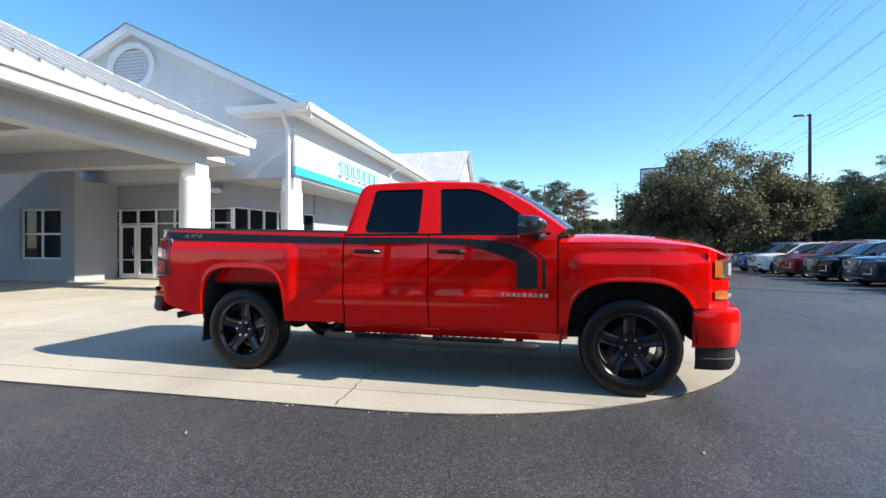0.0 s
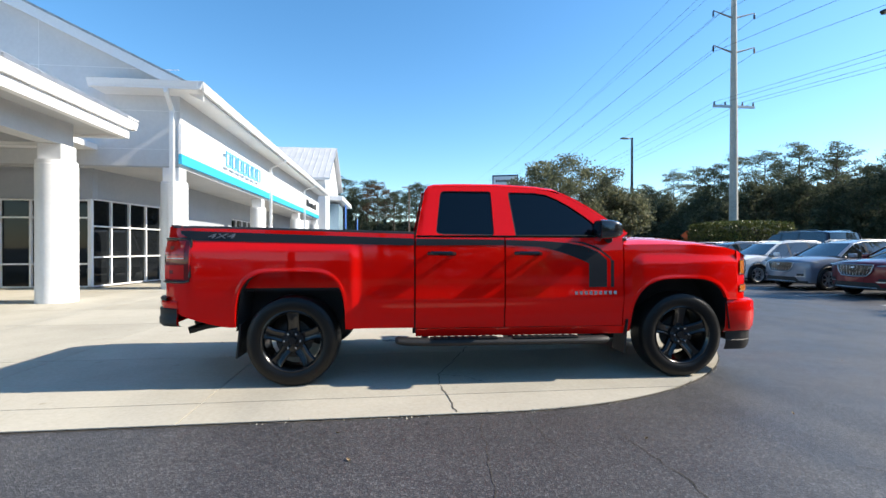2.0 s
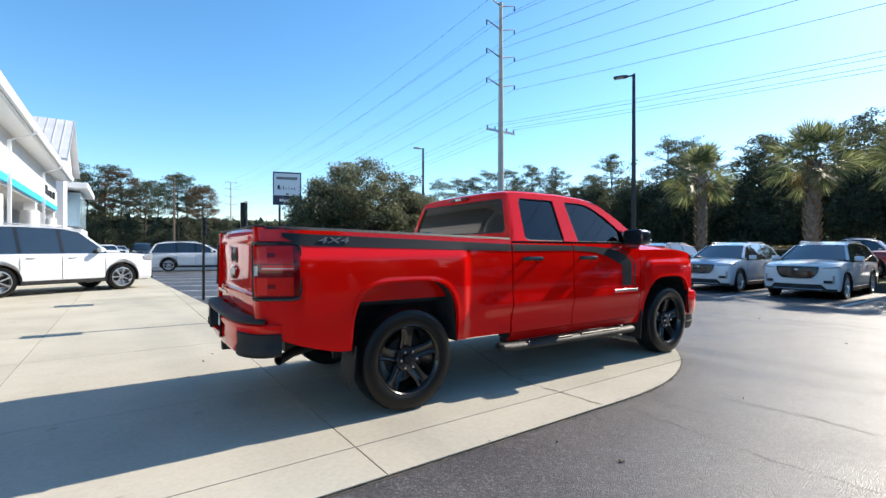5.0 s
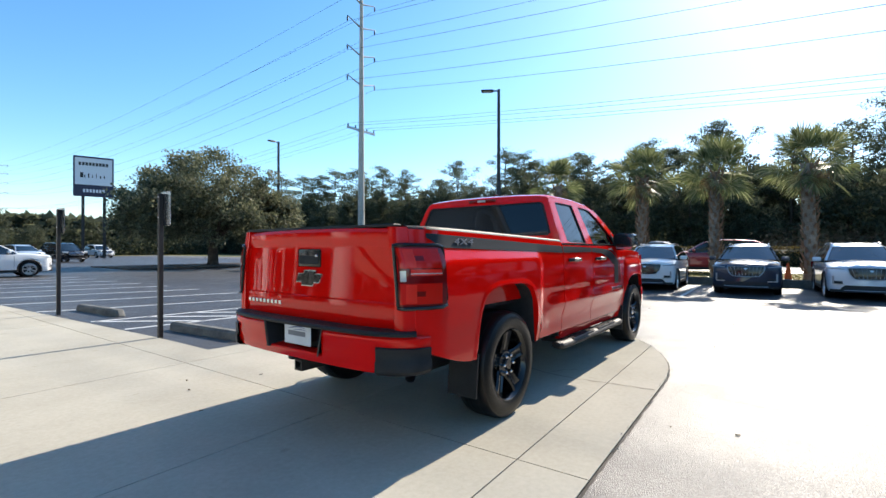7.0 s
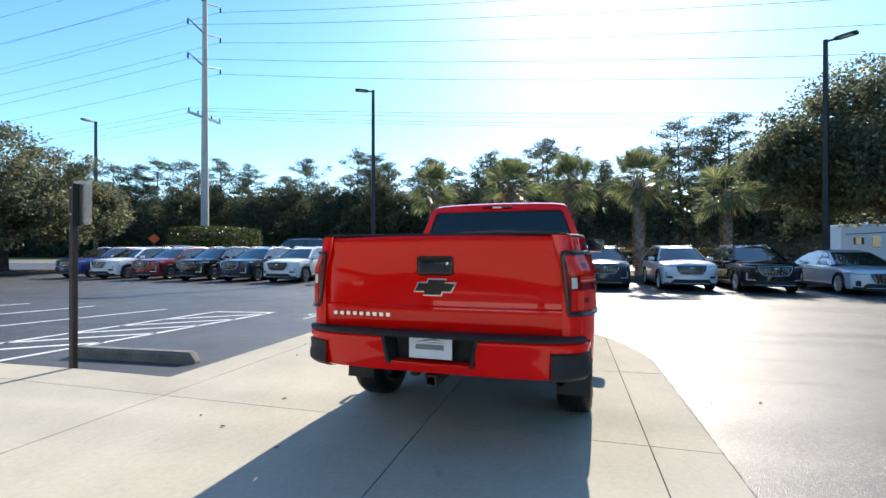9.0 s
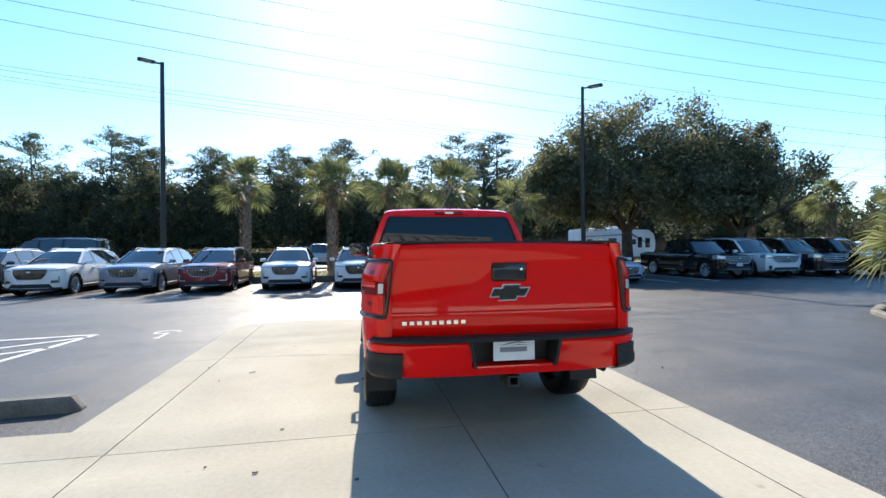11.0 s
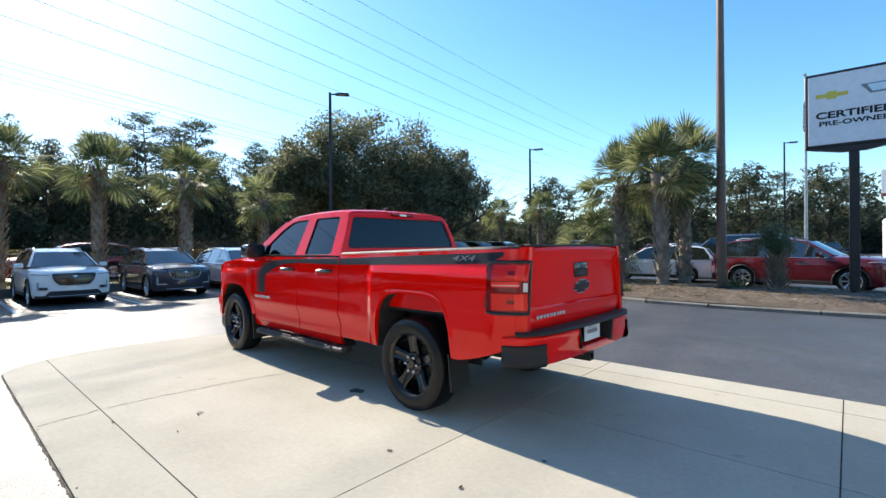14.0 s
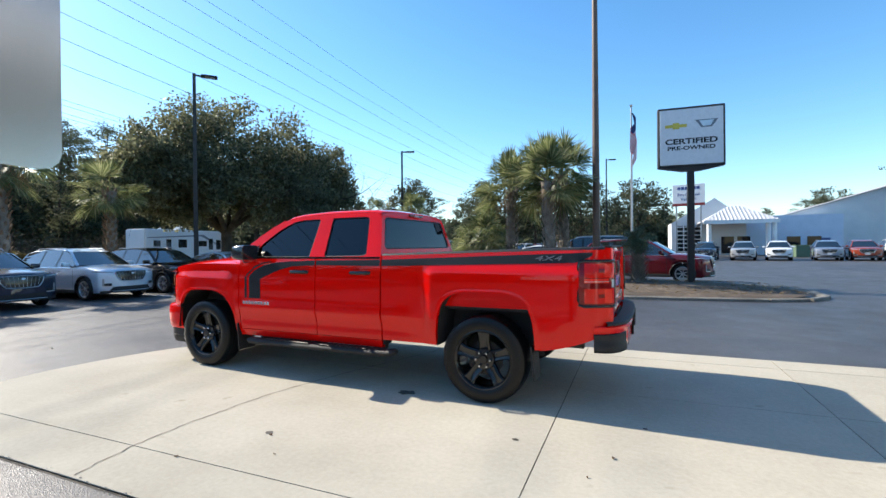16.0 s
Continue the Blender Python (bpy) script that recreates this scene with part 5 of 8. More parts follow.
    # bonnet
    crest = [(3.07, 1.335), (3.3, 1.352), (3.6, 1.345), (3.9, 1.322), (4.2, 1.278), (4.35, 1.23), (4.42, 1.16)]
    rows = []
    for x in np.linspace(3.07, 4.42, 22):
        ye = side_y(min(x, 4.35), lerp(fender_top, x)) if x < 4.35 else side_y(4.35, 1.1) - (x - 4.35) * 1.2
        ze = lerp(fender_top, min(x, 4.36))
        zc = lerp(crest, x)
        row = []
        for k in range(-14, 15):
            f = k / 14
            g = 1 - abs(f)
            h = 1 - (1 - min(1, g / 0.35)) ** 2.2
            bul = 0.018 * smooth([(0.0, 1.0), (0.52, 1.0), (0.60, 0.0), (1.0, 0.0)], abs(f))
            row.append((x + 0.05 * (1 - f * f) * max(0, (x - 3.9) / 0.5), ye * f, ze + (zc - 0.018 - ze) * h + bul))
        rows.append(row)
    part("bonnet", grid(rows), RED, t)
    part("cowl", box(3.0, 3.16, -0.84, 0.84, 1.29, 1.338, 0.01, 1), BLACK_PLASTIC, t, smooth=False)
    for y in (0.5, -0.1):
        part("wiper", tube([(3.13, y, 1.352), (3.10, y - 0.5, 1.40)], 0.009, 6), BLACK_PLASTIC, t)
    # front: grille, lamps, bumper
    nose = [(4.216, side_y(4.216, 1.0)), (4.27, 0.918), (4.33, 0.890), (4.38, 0.850), (4.42, 0.790), (4.445, 0.72), (4.462, 0.65), (4.475, 0.58), (4.485, 0.45), (4.492, 0.25), (4.495, 0.0)]

    def nose_strip(pts, s, off, zs, bow=0.0):
        """A band round the nose: zs are (height at the side, height in the middle) pairs."""
        rows = []
        for k, (x, y) in enumerate(pts):
            f = k / max(1, len(pts) - 1)
            q = min(max((0.93 - y) / 0.12, 0), 1)
            rows.append([(x + (off + bow * math.sin(math.pi * i / (len(zs) - 1))) * q, s * (y + (off + bow * math.sin(math.pi * i / (len(zs) - 1))) * (1 - q)), min(a + (b - a) * f, lerp(fender_top, min(x, 4.36)) - 0.002)) for i, (a, b) in enumerate(zs)])
        return grid(rows)
    for s in (1, -1):
        part("nose_panel", nose_strip(nose, s, -0.006, ((0.735, 0.735), (0.90, 0.90), (1.08, 1.08), (1.15, 1.15), (1.23, 1.168))), RED, t)
        for z0, z1, nm in ((0.968, 1.128, "headlamp"), (0.795, 0.885, "lower_lamp")):
            hl = part(nm, nose_strip(nose[1:8], s, 0.004, ((z0 + 0.012, z0), (z0 + 0.03, z0 + 0.02), ((z0 + z1) / 2, (z0 + z1) / 2), (z1 - 0.02, z1 - 0.02), (z1 - 0.008, z1)), 0.006), LAMP_DARK, t, "clear headlamp with an amber corner")
            part("turn_signal", nose_strip(nose[1:3] if nm == "headlamp" else nose[1:4], s, 0.010, ((z0 + 0.02, z0 + 0.015), ((z0 + z1) / 2, (z0 + z1) / 2), (z1 - 0.015, z1 - 0.012)), 0.003), AMBER, hl, "amber corner lens")
            part("reflector", nose_strip(nose[3:5], s, 0.012, ((z0 + 0.03, z0 + 0.03), (z1 - 0.03, z1 - 0.03))), CLEAR_LENS, hl)
            part("reflector", nose_strip(nose[5:7], s, 0.012, ((z0 + 0.03, z0 + 0.03), (z1 - 0.03, z1 - 0.03))), CLEAR_LENS, hl)
    gr = part("grille", grid([[(x + 0.002, y, z) for x, y in nose[7:] + [(x, -y) for x, y in nose[-2:6:-1]]] for z in (0.735, 0.85, 1.0, 1.11)]), BLACK_PLASTIC, t, "black grille")
    for z in (0.78, 0.86, 0.94, 1.02):
        part("grille_bar", grid([[(x + dx, y, z + dz) for x, y in nose[7:] + [(x, -y) for x, y in nose[-2:6:-1]]] for dx, dz in ((0.0, 0.0), (0.018, 0.012), (0.0, 0.03))]), GLOSS_BLACK, gr)
    plan = [(4.10, 0.952), (4.20, 0.957), (4.30, 0.950), (4.38, 0.928), (4.445, 0.885), (4.49, 0.81), (4.515, 0.72), (4.535, 0.58), (4.55, 0.35), (4.555, 0.12)]
    around = [(x, y) for x, y in plan] + [(x, -y) for x, y in plan[::-1]]
    fb = part("front_bumper", shell(around, ((0.10, 0.738), (0.03, 0.735), (0.010, 0.724), (0.0, 0.70), (-0.004, 0.62), (-0.002, 0.54), (0.006, 0.47), (0.025, 0.425), (0.06, 0.41))), RED, t, "red painted front bumper")
    part("bumper_slot", shell(around[7:-7], ((0.0, 0.60), (-0.006, 0.59), (-0.006, 0.53), (0.0, 0.52))), BLACK_PLASTIC, fb)
    for s in (1, -1):
        part("tow_hook", tube([(4.48, s * 0.42, 0.47), (4.57, s * 0.42, 0.46), (4.585, s * 0.42, 0.50)], 0.014), STEEL_DARK, fb)
    dam = [(4.13, 0.915)] + [(x - 0.02, y * 0.965) for x, y in plan[2:]]
    part("air_dam", shell(dam + [(x, -y) for x, y in dam[::-1]], ((0.0, 0.42), (0.004, 0.335), (0.0, 0.33), (0.01, 0.275), (0.03, 0.235))), BLACK_PLASTIC, fb, "black plastic air dam")
    for x, y, s in ((-0.012, -0.868, -1), (-0.012, 0.868, 1), (3.633, -0.868, -1), (3.633, 0.868, 1)):
        wheel(t, x, y, s)
    # filler door on the left flank
    part("filler_door", side_panel([0.66, 0.70, 0.76, 0.80], lambda x: 1.06, lambda x: 1.20, 1, 3, 0.003, 0.006), RED, t)
    return t


pickup()


# ---- parked cars ----
KINDS = {
    # deck: height of bonnet, waist and tail along the car; roof: windscreen foot, its head, roof points, tail edge, rear glass foot
    "suv": dict(L=4.8, W=0.95, ax=(-1.40, 1.46), R=0.365, waist=1.09, low=0.24,
                deck=[(-2.4, 1.06), (-1.0, 1.11), (0.9, 1.14), (1.3, 1.13), (1.8, 1.095), (2.12, 1.045), (2.4, 1.0)],
                roof=[(1.02, 1.12), (0.30, 1.56), (-0.2, 1.645), (-0.9, 1.66), (-1.7, 1.60), (-2.02, 1.53), (-2.30, 1.06)]),
    "large_suv": dict(L=5.2, W=1.02, ax=(-1.45, 1.50), R=0.40, waist=1.16, low=0.30,
                      deck=[(-2.6, 1.12), (-1.0, 1.17), (1.0, 1.17), (1.4, 1.17), (2.1, 1.14), (2.45, 1.11), (2.6, 1.09)],
                      roof=[(1.12, 1.17), (0.45, 1.76), (0.0, 1.86), (-0.9, 1.88), (-2.1, 1.86), (-2.42, 1.80), (-2.56, 1.14)]),
    "sedan": dict(L=4.75, W=0.93, ax=(-1.35, 1.42), R=0.34, waist=0.93, low=0.20,
                  deck=[(-2.38, 0.93), (-1.9, 0.99), (-1.5, 0.98), (0.8, 0.95), (1.2, 0.93), (1.9, 0.87), (2.25, 0.81), (2.38, 0.775)],
                  roof=[(1.0, 0.95), (0.2, 1.36), (-0.2, 1.42), (-0.7, 1.42), (-1.2, 1.33), (-1.45, 1.24), (-1.85, 0.99)]),
    "wagon": dict(L=4.4, W=0.90, ax=(-1.25, 1.36), R=0.33, waist=0.95, low=0.22,
                  deck=[(-2.2, 0.95), (-1.0, 0.96), (0.8, 0.96), (1.2, 0.94), (1.8, 0.89), (2.1, 0.83), (2.2, 0.80)],
                  roof=[(0.98, 0.95), (0.25, 1.38), (-0.2, 1.45), (-0.8, 1.46), (-1.6, 1.40), (-1.85, 1.34), (-2.1, 0.98)]),
    "pickup": dict(L=5.7, W=1.0, ax=(-1.65, 1.95), R=0.40, waist=1.18, low=0.40,
                   deck=[(-2.85, 1.20), (-0.75, 1.20), (-0.7, 1.20), (1.2, 1.18), (1.5, 1.18), (2.3, 1.14), (2.7, 1.10), (2.85, 1.08)],
                   roof=[(1.25, 1.18), (0.75, 1.70), (0.3, 1.81), (-0.2, 1.83), (-0.6, 1.82), (-0.75, 1.76), (-0.85, 1.20)]),
}
PLASTIC2 = BLACK_PLASTIC
LAMP_WHITE = plain("lamp_glass", (0.45, 0.47, 0.49), 0.08, 0.3, 0.5, 1.0)
ALLOY = plain("alloy_rim", (0.6, 0.61, 0.63), 0.28, 0.85)
CAR_WHEELS = {}


def car_wheel(parent, R, x, y, s, rim):
    key = (R, rim.name)
    if key not in CAR_WHEELS:
        r = R * 0.72
        tyre = finish(lathe([(r, -0.10), (r + 0.02, -0.115), (R - 0.03, -0.115), (R, -0.085), (R, 0.085), (R - 0.03, 0.115), (r + 0.02, 0.115), (r, 0.10)], "y", 28), "tyre", RUBBER)
        bm = lathe([(r, -0.10), (r - 0.02, 0.0), (r - 0.015, 0.09), (r + 0.004, 0.102), (r - 0.012, 0.106), (r - 0.03, 0.07), (r - 0.035, -0.06), (0.02, -0.06)], "y", 28)
        lathe([(0.0, 0.085), (0.035, 0.085), (0.05, 0.07), (0.06, 0.03)], "y", 16, bm)
        for k in range(7):
            a = 2 * math.pi * k / 7
            rows = []
            for rr, hw, yo in ((0.04, 0.022, 0.075), (r * 0.6, 0.02, 0.085), (r - 0.012, 0.03, 0.098)):
                rows.append([(rr * math.cos(a) - t * math.sin(a), d, rr * math.sin(a) + t * math.cos(a)) for t, d in ((-hw, yo - 0.03), (-hw * 0.8, yo), (hw * 0.8, yo), (hw, yo - 0.03))])
            grid(rows, bm, True, True)
        CAR_WHEELS[key] = (tyre, finish(bm, "rim", rim))
    tyre, rm = CAR_WHEELS[key]
    w = part("wheel", tyre, RUBBER, parent, "" , pose(x, y, R, 0, 0, 0 if s > 0 else 180))
    w.name = "wheel"
    part("rim", rm, rim, w)
    return w


def car(kind, colour, m, label, rim=None, slats=True, rails=True, plate=False, group="parked cars in the front row"):
    """A parked car facing local +x, with body, glass, lamps, grille and wheels."""
    K = KINDS[kind]
    L, W, R, waist, low = K["L"], K["W"], K["R"], K["waist"], K["low"]
    h = L / 2
    rf = K["roof"]
    t = thing("parked_" + ("pickup" if kind == "pickup" else "sedan" if kind == "sedan" else "wagon" if kind == "wagon" else "suv"), m, label, "car" if kind != "pickup" else "truck", group)
    nose, tail = (0.30 if kind in ("suv", "sedan", "wagon") else 0.20), 0.14
    tall = kind in ("large_suv", "pickup")
    xs = {-h + d for d in (0.0005, 0.006, 0.025, 0.06, 0.10, 0.14)} | {h - d for d in (0.0005, 0.004, 0.012, 0.025, 0.04, 0.06, 0.085, 0.11, 0.15, 0.20, 0.26, 0.32)}
    xs |= set(np.linspace(-h + 0.14, h - 0.26, 26))
    ra = R * 1.14
    for c in K["ax"]:
        xs |= {c + ra * f for f in (-1.001, -0.999, -0.97, -0.9, -0.75, -0.5, -0.2, 0.2, 0.5, 0.75, 0.9, 0.97, 0.999, 1.001)}
    xs = sorted(x for x in xs if -h <= x <= h)

    def wid(x):
        if x > h - nose:
            return W * max(0.04, ((h - x) / nose)) ** 0.40
        if x < -h + tail:
            return W * max(0.04, ((x + h) / tail)) ** 0.30
        return W * (1 - 0.05 * (x / h) ** 4)

    def bottom(x):
        z = low + 0.06 * max(0, (x - h + 0.5) / 0.5) ** 2
        for c in K["ax"]:
            if abs(x - c) < ra:
                z = max(z, R + math.sqrt(ra * ra - (x - c) ** 2) * 0.98)
        return z

    rows = []
    for x in xs:
        w, zb, zt = wid(x), bottom(x), lerp(K["deck"], x)
        e = max(0.0, (x - h + 0.16) / 0.16)
        zt2 = zt - 0.13 * (1 - math.sqrt(max(0.0, 1 - e * e))) - 0.02 * max(0, (-x - h + 0.1) / 0.1)
        drop = 0.045 + (0.06 if tall else 0.10) * min(max((x - h + 1.3) / 1.2, 0), 1) ** 1.5
        zs = min(waist - 0.03, zt2 - drop)
        half = [(0.945, zb), (0.99, zb + 0.10), (1.0, max(zb + 0.02, 0.48)), (0.992, max(zb + 0.03, 0.62)), (0.998, max(zb + 0.04, 0.72)), (0.988, zs - 0.05), (0.965, zs)]
        half += [(f, zs + (zt2 - zs) * (1 - f ** 3.2)) for f in (0.92, 0.84, 0.72, 0.6, 0.4, 0.2)] + [(0.0, zt2 + 0.004)]
        prof, last = [], -1
        for f, z in half:
            z = min(max(z, last + 0.003), zt2 + 0.012)
            last = z
            prof.append((x, w * f, z))
        rows.append(prof + [(x, -p[1], p[2]) for p in prof[-2::-1]])
    part("body", grid(rows, None, False, True), colour, t)
    part("underbody", box(-h + 0.15, h - 0.3, -W + 0.12, W - 0.12, low - 0.02, low + 0.25), PLASTIC2, t, smooth=False)
    # dark cladding along the sills and round the lower ends
    for s in (1, -1):
        part("sill_trim", box(K["ax"][0] + ra + 0.02, K["ax"][1] - ra - 0.02, s * (W - 0.06), s * (W + 0.004), low - 0.01, low + 0.10, 0.012, 1), PLASTIC2, t, smooth=False)
    # glasshouse
    def gw(z):
        return W * (0.945 - 0.30 * (z - waist) / max(0.3, (rf[3][1] - waist)) * (0.72 if kind in ("large_suv", "pickup") else 1.0))
    (bx, bz), (hx, hz) = rf[0], rf[1]
    (tx, tz), (fx_, fz) = rf[-2], rf[-1]
    part("windscreen", grid([[(bx + (hx - bx) * k / 5 + 0.12 * (1 - f * f), gw(bz + (hz - bz) * k / 5) * 0.94 * f, bz + (hz - bz) * k / 5 + 0.01) for f in np.linspace(-1, 1, 11)] for k in range(6)]), CAR_GLASS, t, "dark windscreen")
    part("rear_window", grid([[(tx + (fx_ - tx) * k / 4 - 0.05 * (1 - f * f), gw(tz + (fz - tz) * k / 4) * 0.93 * f, tz + (fz - tz) * k / 4) for f in np.linspace(-1, 1, 9)] for k in range(5)]), CAR_GLASS, t, "dark rear window")
    top = [(hx, hz)] + list(rf[2:-1])
    rr = []
    for x, z in top:
        y = gw(z)
        half = [(1.0, -0.02), (0.985, 0.0), (0.95, 0.015), (0.8, 0.03), (0.4, 0.042), (0.0, 0.045)]
        e = 0.4 if (x, z) in (top[0], top[-1]) else 1.0
        pts = [(x, y * f, z + d * e) for f, d in half]
        rr.append(pts + [(x, -p[1], p[2]) for p in pts[-2::-1]])
    part("roof", grid(rr), colour, t)
    zlow = waist - 0.035
    for s in (1, -1):
        lo, hi = [], []
        n = 16
        for k in range(n + 1):
            x = fx_ + 0.10 + (bx - 0.02 - fx_ - 0.10) * k / n
            zr = np.interp(x, [p[0] for p in reversed(rf)], [p[1] for p in reversed(rf)])
            lo.append((x, s * gw(zlow), zlow)), hi.append((x, s * gw(max(zr - 0.02, zlow)), max(zr - 0.02, zlow + 0.001)))
        part("side_window", grid([lo, hi]), CAR_GLASS, t, "dark side glass")
        for a, b, wd in ((rf[0], rf[1], 0.07), (rf[-1], rf[-2], 0.20 if kind != "pickup" else 0.12)):
            d = -1 if a[0] > b[0] else 1
            if a is rf[-1]:
                d = 1
            else:
                d = -1
            part("pillar", grid([[(p[0] + o * d, s * (gw(p[1]) + 0.004), p[1] - (0.0 if o == 0 else 0.03)) for o in (0, wd)] for p in (a, b)] ), colour, t)
            part("pillar", grid([[(p[0], s * (gw(p[1]) + 0.004), p[1] + 0.008), (p[0] + (0.05 if d < 0 else -0.03), s * (gw(p[1]) * 0.93), p[1] + 0.012)] for p in (a, b)]), colour, t)
        for xp in (-0.05 if kind != "pickup" else 0.25, -1.0 if kind in ("suv", "large_suv", "wagon") else None):
            if xp is None:
                continue
            zr = np.interp(xp, [p[0] for p in reversed(rf)], [p[1] for p in reversed(rf)]) - 0.02
            part("pillar", grid([[(xp - 0.04, s * (gw(zlow) + 0.004), zlow), (xp + 0.04, s * (gw(zlow) + 0.004), zlow)], [(xp - 0.08, s * (gw(zr) + 0.004), zr), (xp, s * (gw(zr) + 0.004), zr)]]), GLOSS_BLACK, t)
        part("belt_trim", tube([(fx_ + 0.15, s * gw(zlow), zlow), (bx - 0.1, s * gw(zlow), zlow)], 0.012, 6), CHROME, t, "thin bright trim")
        if rails:
            part("roof_rail", tube([(hx - 0.25, s * gw(1.6) * 0.92, rf[2][1] - 0.01), (hx - 0.4, s * gw(1.6) * 0.92, rf[2][1] + 0.055), (rf[4][0] + 0.2, s * gw(1.6) * 0.92, rf[4][1] + 0.085), (rf[4][0] + 0.02, s * gw(1.6) * 0.92, rf[4][1] + 0.02)], 0.016, 6), SILVER, t)
        mir = part("mirror", box(-0.06, 0.07, -0.11, 0.11, -0.065, 0.075, 0.03, 2), colour, t, m=pose(bx - 0.28, s * (W + 0.10), waist + 0.07))
        part("mirror_foot", tube([(0.02, -s * 0.16, -0.06), (0.0, -s * 0.05, -0.05)], 0.02, 6), PLASTIC2, mir)
        # door seams and handles
        for xd in (bx - 0.10, -0.08, -1.02):
            if xd > K["ax"][0] + 0.2 or kind != "pickup":
                part("door_seam", grid([[(xd, s * (W * 1.0012 * (1 - 0.05 * (xd / h) ** 4)), z), (xd + 0.012, s * (W * 1.0012 * (1 - 0.05 * (xd / h) ** 4)), z)] for z in (low + 0.12, 0.5, 0.62, 0.76, waist - 0.12)]), PLASTIC2, t)
        for xd in (0.10, -0.86):
            part("door_handle", box(xd, xd + 0.2, s * (W * 0.99), s * (W * 0.99 + 0.035), waist - 0.15, waist - 0.12, 0.008, 1), colour, t, smooth=False)

    # front fittings follow the rounded nose and lean back towards the bonnet
    def fx(y, z=0.6):
        return h - nose * (abs(y) / W) ** 2.5 - 0.22 * max(0, z - zt_n + 0.10) ** 1.0 + 0.016

    def front(ys, zs, off):
        return grid([[(fx(y, z) + off, y, z) for y in ys] for z in zs])
    zt_n = lerp(K["deck"], h - 0.02) - 0.07
    gz1 = zt_n
    gz0 = gz1 - (0.30 if tall else 0.31)
    gwid = (0.70 if tall else 0.53) * W
    gm = part("grille", grid([[(fx(y * k, z) + 0.010, y * k, z) for y in np.linspace(-gwid, gwid, 13)] for z, k in ((gz0, 0.70), (gz0 + 0.06, 0.82), (gz0 + 0.14, 0.93), (gz1 - 0.03, 1.0), (gz1, 0.97))]), GLOSS_BLACK, t, "dark grille")
    loop = [(-0.97 * gwid, gz1), (-gwid, gz1 - 0.03), (-0.93 * gwid, gz0 + 0.14), (-0.82 * gwid, gz0 + 0.06), (-0.70 * gwid, gz0), (0, gz0 - 0.02), (0.70 * gwid, gz0), (0.82 * gwid, gz0 + 0.06), (0.93 * gwid, gz0 + 0.14), (gwid, gz1 - 0.03), (0.97 * gwid, gz1), (0, gz1 + 0.010)]
    pts = []
    for (a, b), (c, d) in zip(loop, loop[1:] + loop[:1]):
        pts += [(a + (c - a) * k / 4, b + (d - b) * k / 4) for k in range(4)]
    part("grille_frame", tube([(fx(y, z) + 0.014, y, z) for y, z in pts + pts[:1]], 0.013, 6, caps=False), SILVER if slats else GLOSS_BLACK, gm, "bright grille frame")
    if tall:
        for k in range(3):
            z = gz0 + 0.05 + 0.09 * k
            part("grille_bar", tube([(fx(y, z) + 0.014, y, z) for y in np.linspace(-0.88 * gwid, 0.88 * gwid, 9)], 0.014, 6), CHROME, gm)
    elif slats:
        for k in range(9):
            y = -0.82 * gwid + 1.64 * gwid * k / 8
            part("slat", tube([(fx(y, gz1) + 0.012, y, gz1 - 0.015), (fx(y * 0.84, gz0) + 0.012, y * 0.84, gz0 + 0.02 + 0.04 * (k in (0, 8)))], 0.0075, 4), SILVER, gm)
    part("emblem", grid([[(fx(0, z) + 0.028 - 0.3 * y * y, y, z) for y in (-w_, -w_ * 0.5, 0, w_ * 0.5, w_)] for z, w_ in ((gz1 - 0.10, 0.02), (gz1 - 0.075, 0.05), (gz1 - 0.055, 0.055))]), SILVER, gm, "plain badge")
    part("lower_intake", grid([[(fx(y * k, z) + 0.012, y * k, z) for y in np.linspace(-0.70 * W, 0.70 * W, 15)] for z, k in ((low + 0.06, 1.0), (low + 0.12, 0.96), (low + 0.20, 0.84))]), PLASTIC2, t, "black lower intake")
    part("skid_trim", front(np.linspace(-0.93 * W, 0.93 * W, 21), (low + 0.015, low + 0.075), 0.013), PLASTIC2, t)
    part("bumper_lip", tube([(fx(y) + 0.016, y, low + 0.055) for y in np.linspace(-0.62 * W, 0.62 * W, 13)], 0.012, 6), SILVER, t, "bright lower lip")
    for s in (1, -1):
        # slim lamp that runs from the grille round the corner
        pl = [(fx(s * y * W, gz1), y * W) for y in (0.60, 0.70, 0.80, 0.88, 0.93, 0.965)] + [(h - nose * 0.95 - 0.08 - d, W * (0.985 - 0.004 * k)) for k, d in enumerate((0.0, 0.10, 0.20))]
        rows2 = []
        for k, (x, y) in enumerate(pl):
            f = k / (len(pl) - 1)
            zl, zh = gz1 - 0.045 + 0.035 * f, gz1 - 0.02 + 0.05 * min(1, f * 1.6) + (0.05 if tall else 0.0) - 0.05 * max(0, f - 0.75) * 4 * 0.6
            rows2.append([(x + 0.012, s * (y + 0.006 * (f > 0.4)), zl - (0.08 if tall else 0)), (x + 0.016, s * (y + 0.012 * (f > 0.4)), (zl + zh) / 2), (x + 0.004, s * (y + 0.004 * (f > 0.4)), max(zh, zl + 0.012))])
        part("headlamp", grid(rows2), LAMP_WHITE, t, "slim clear headlamp")
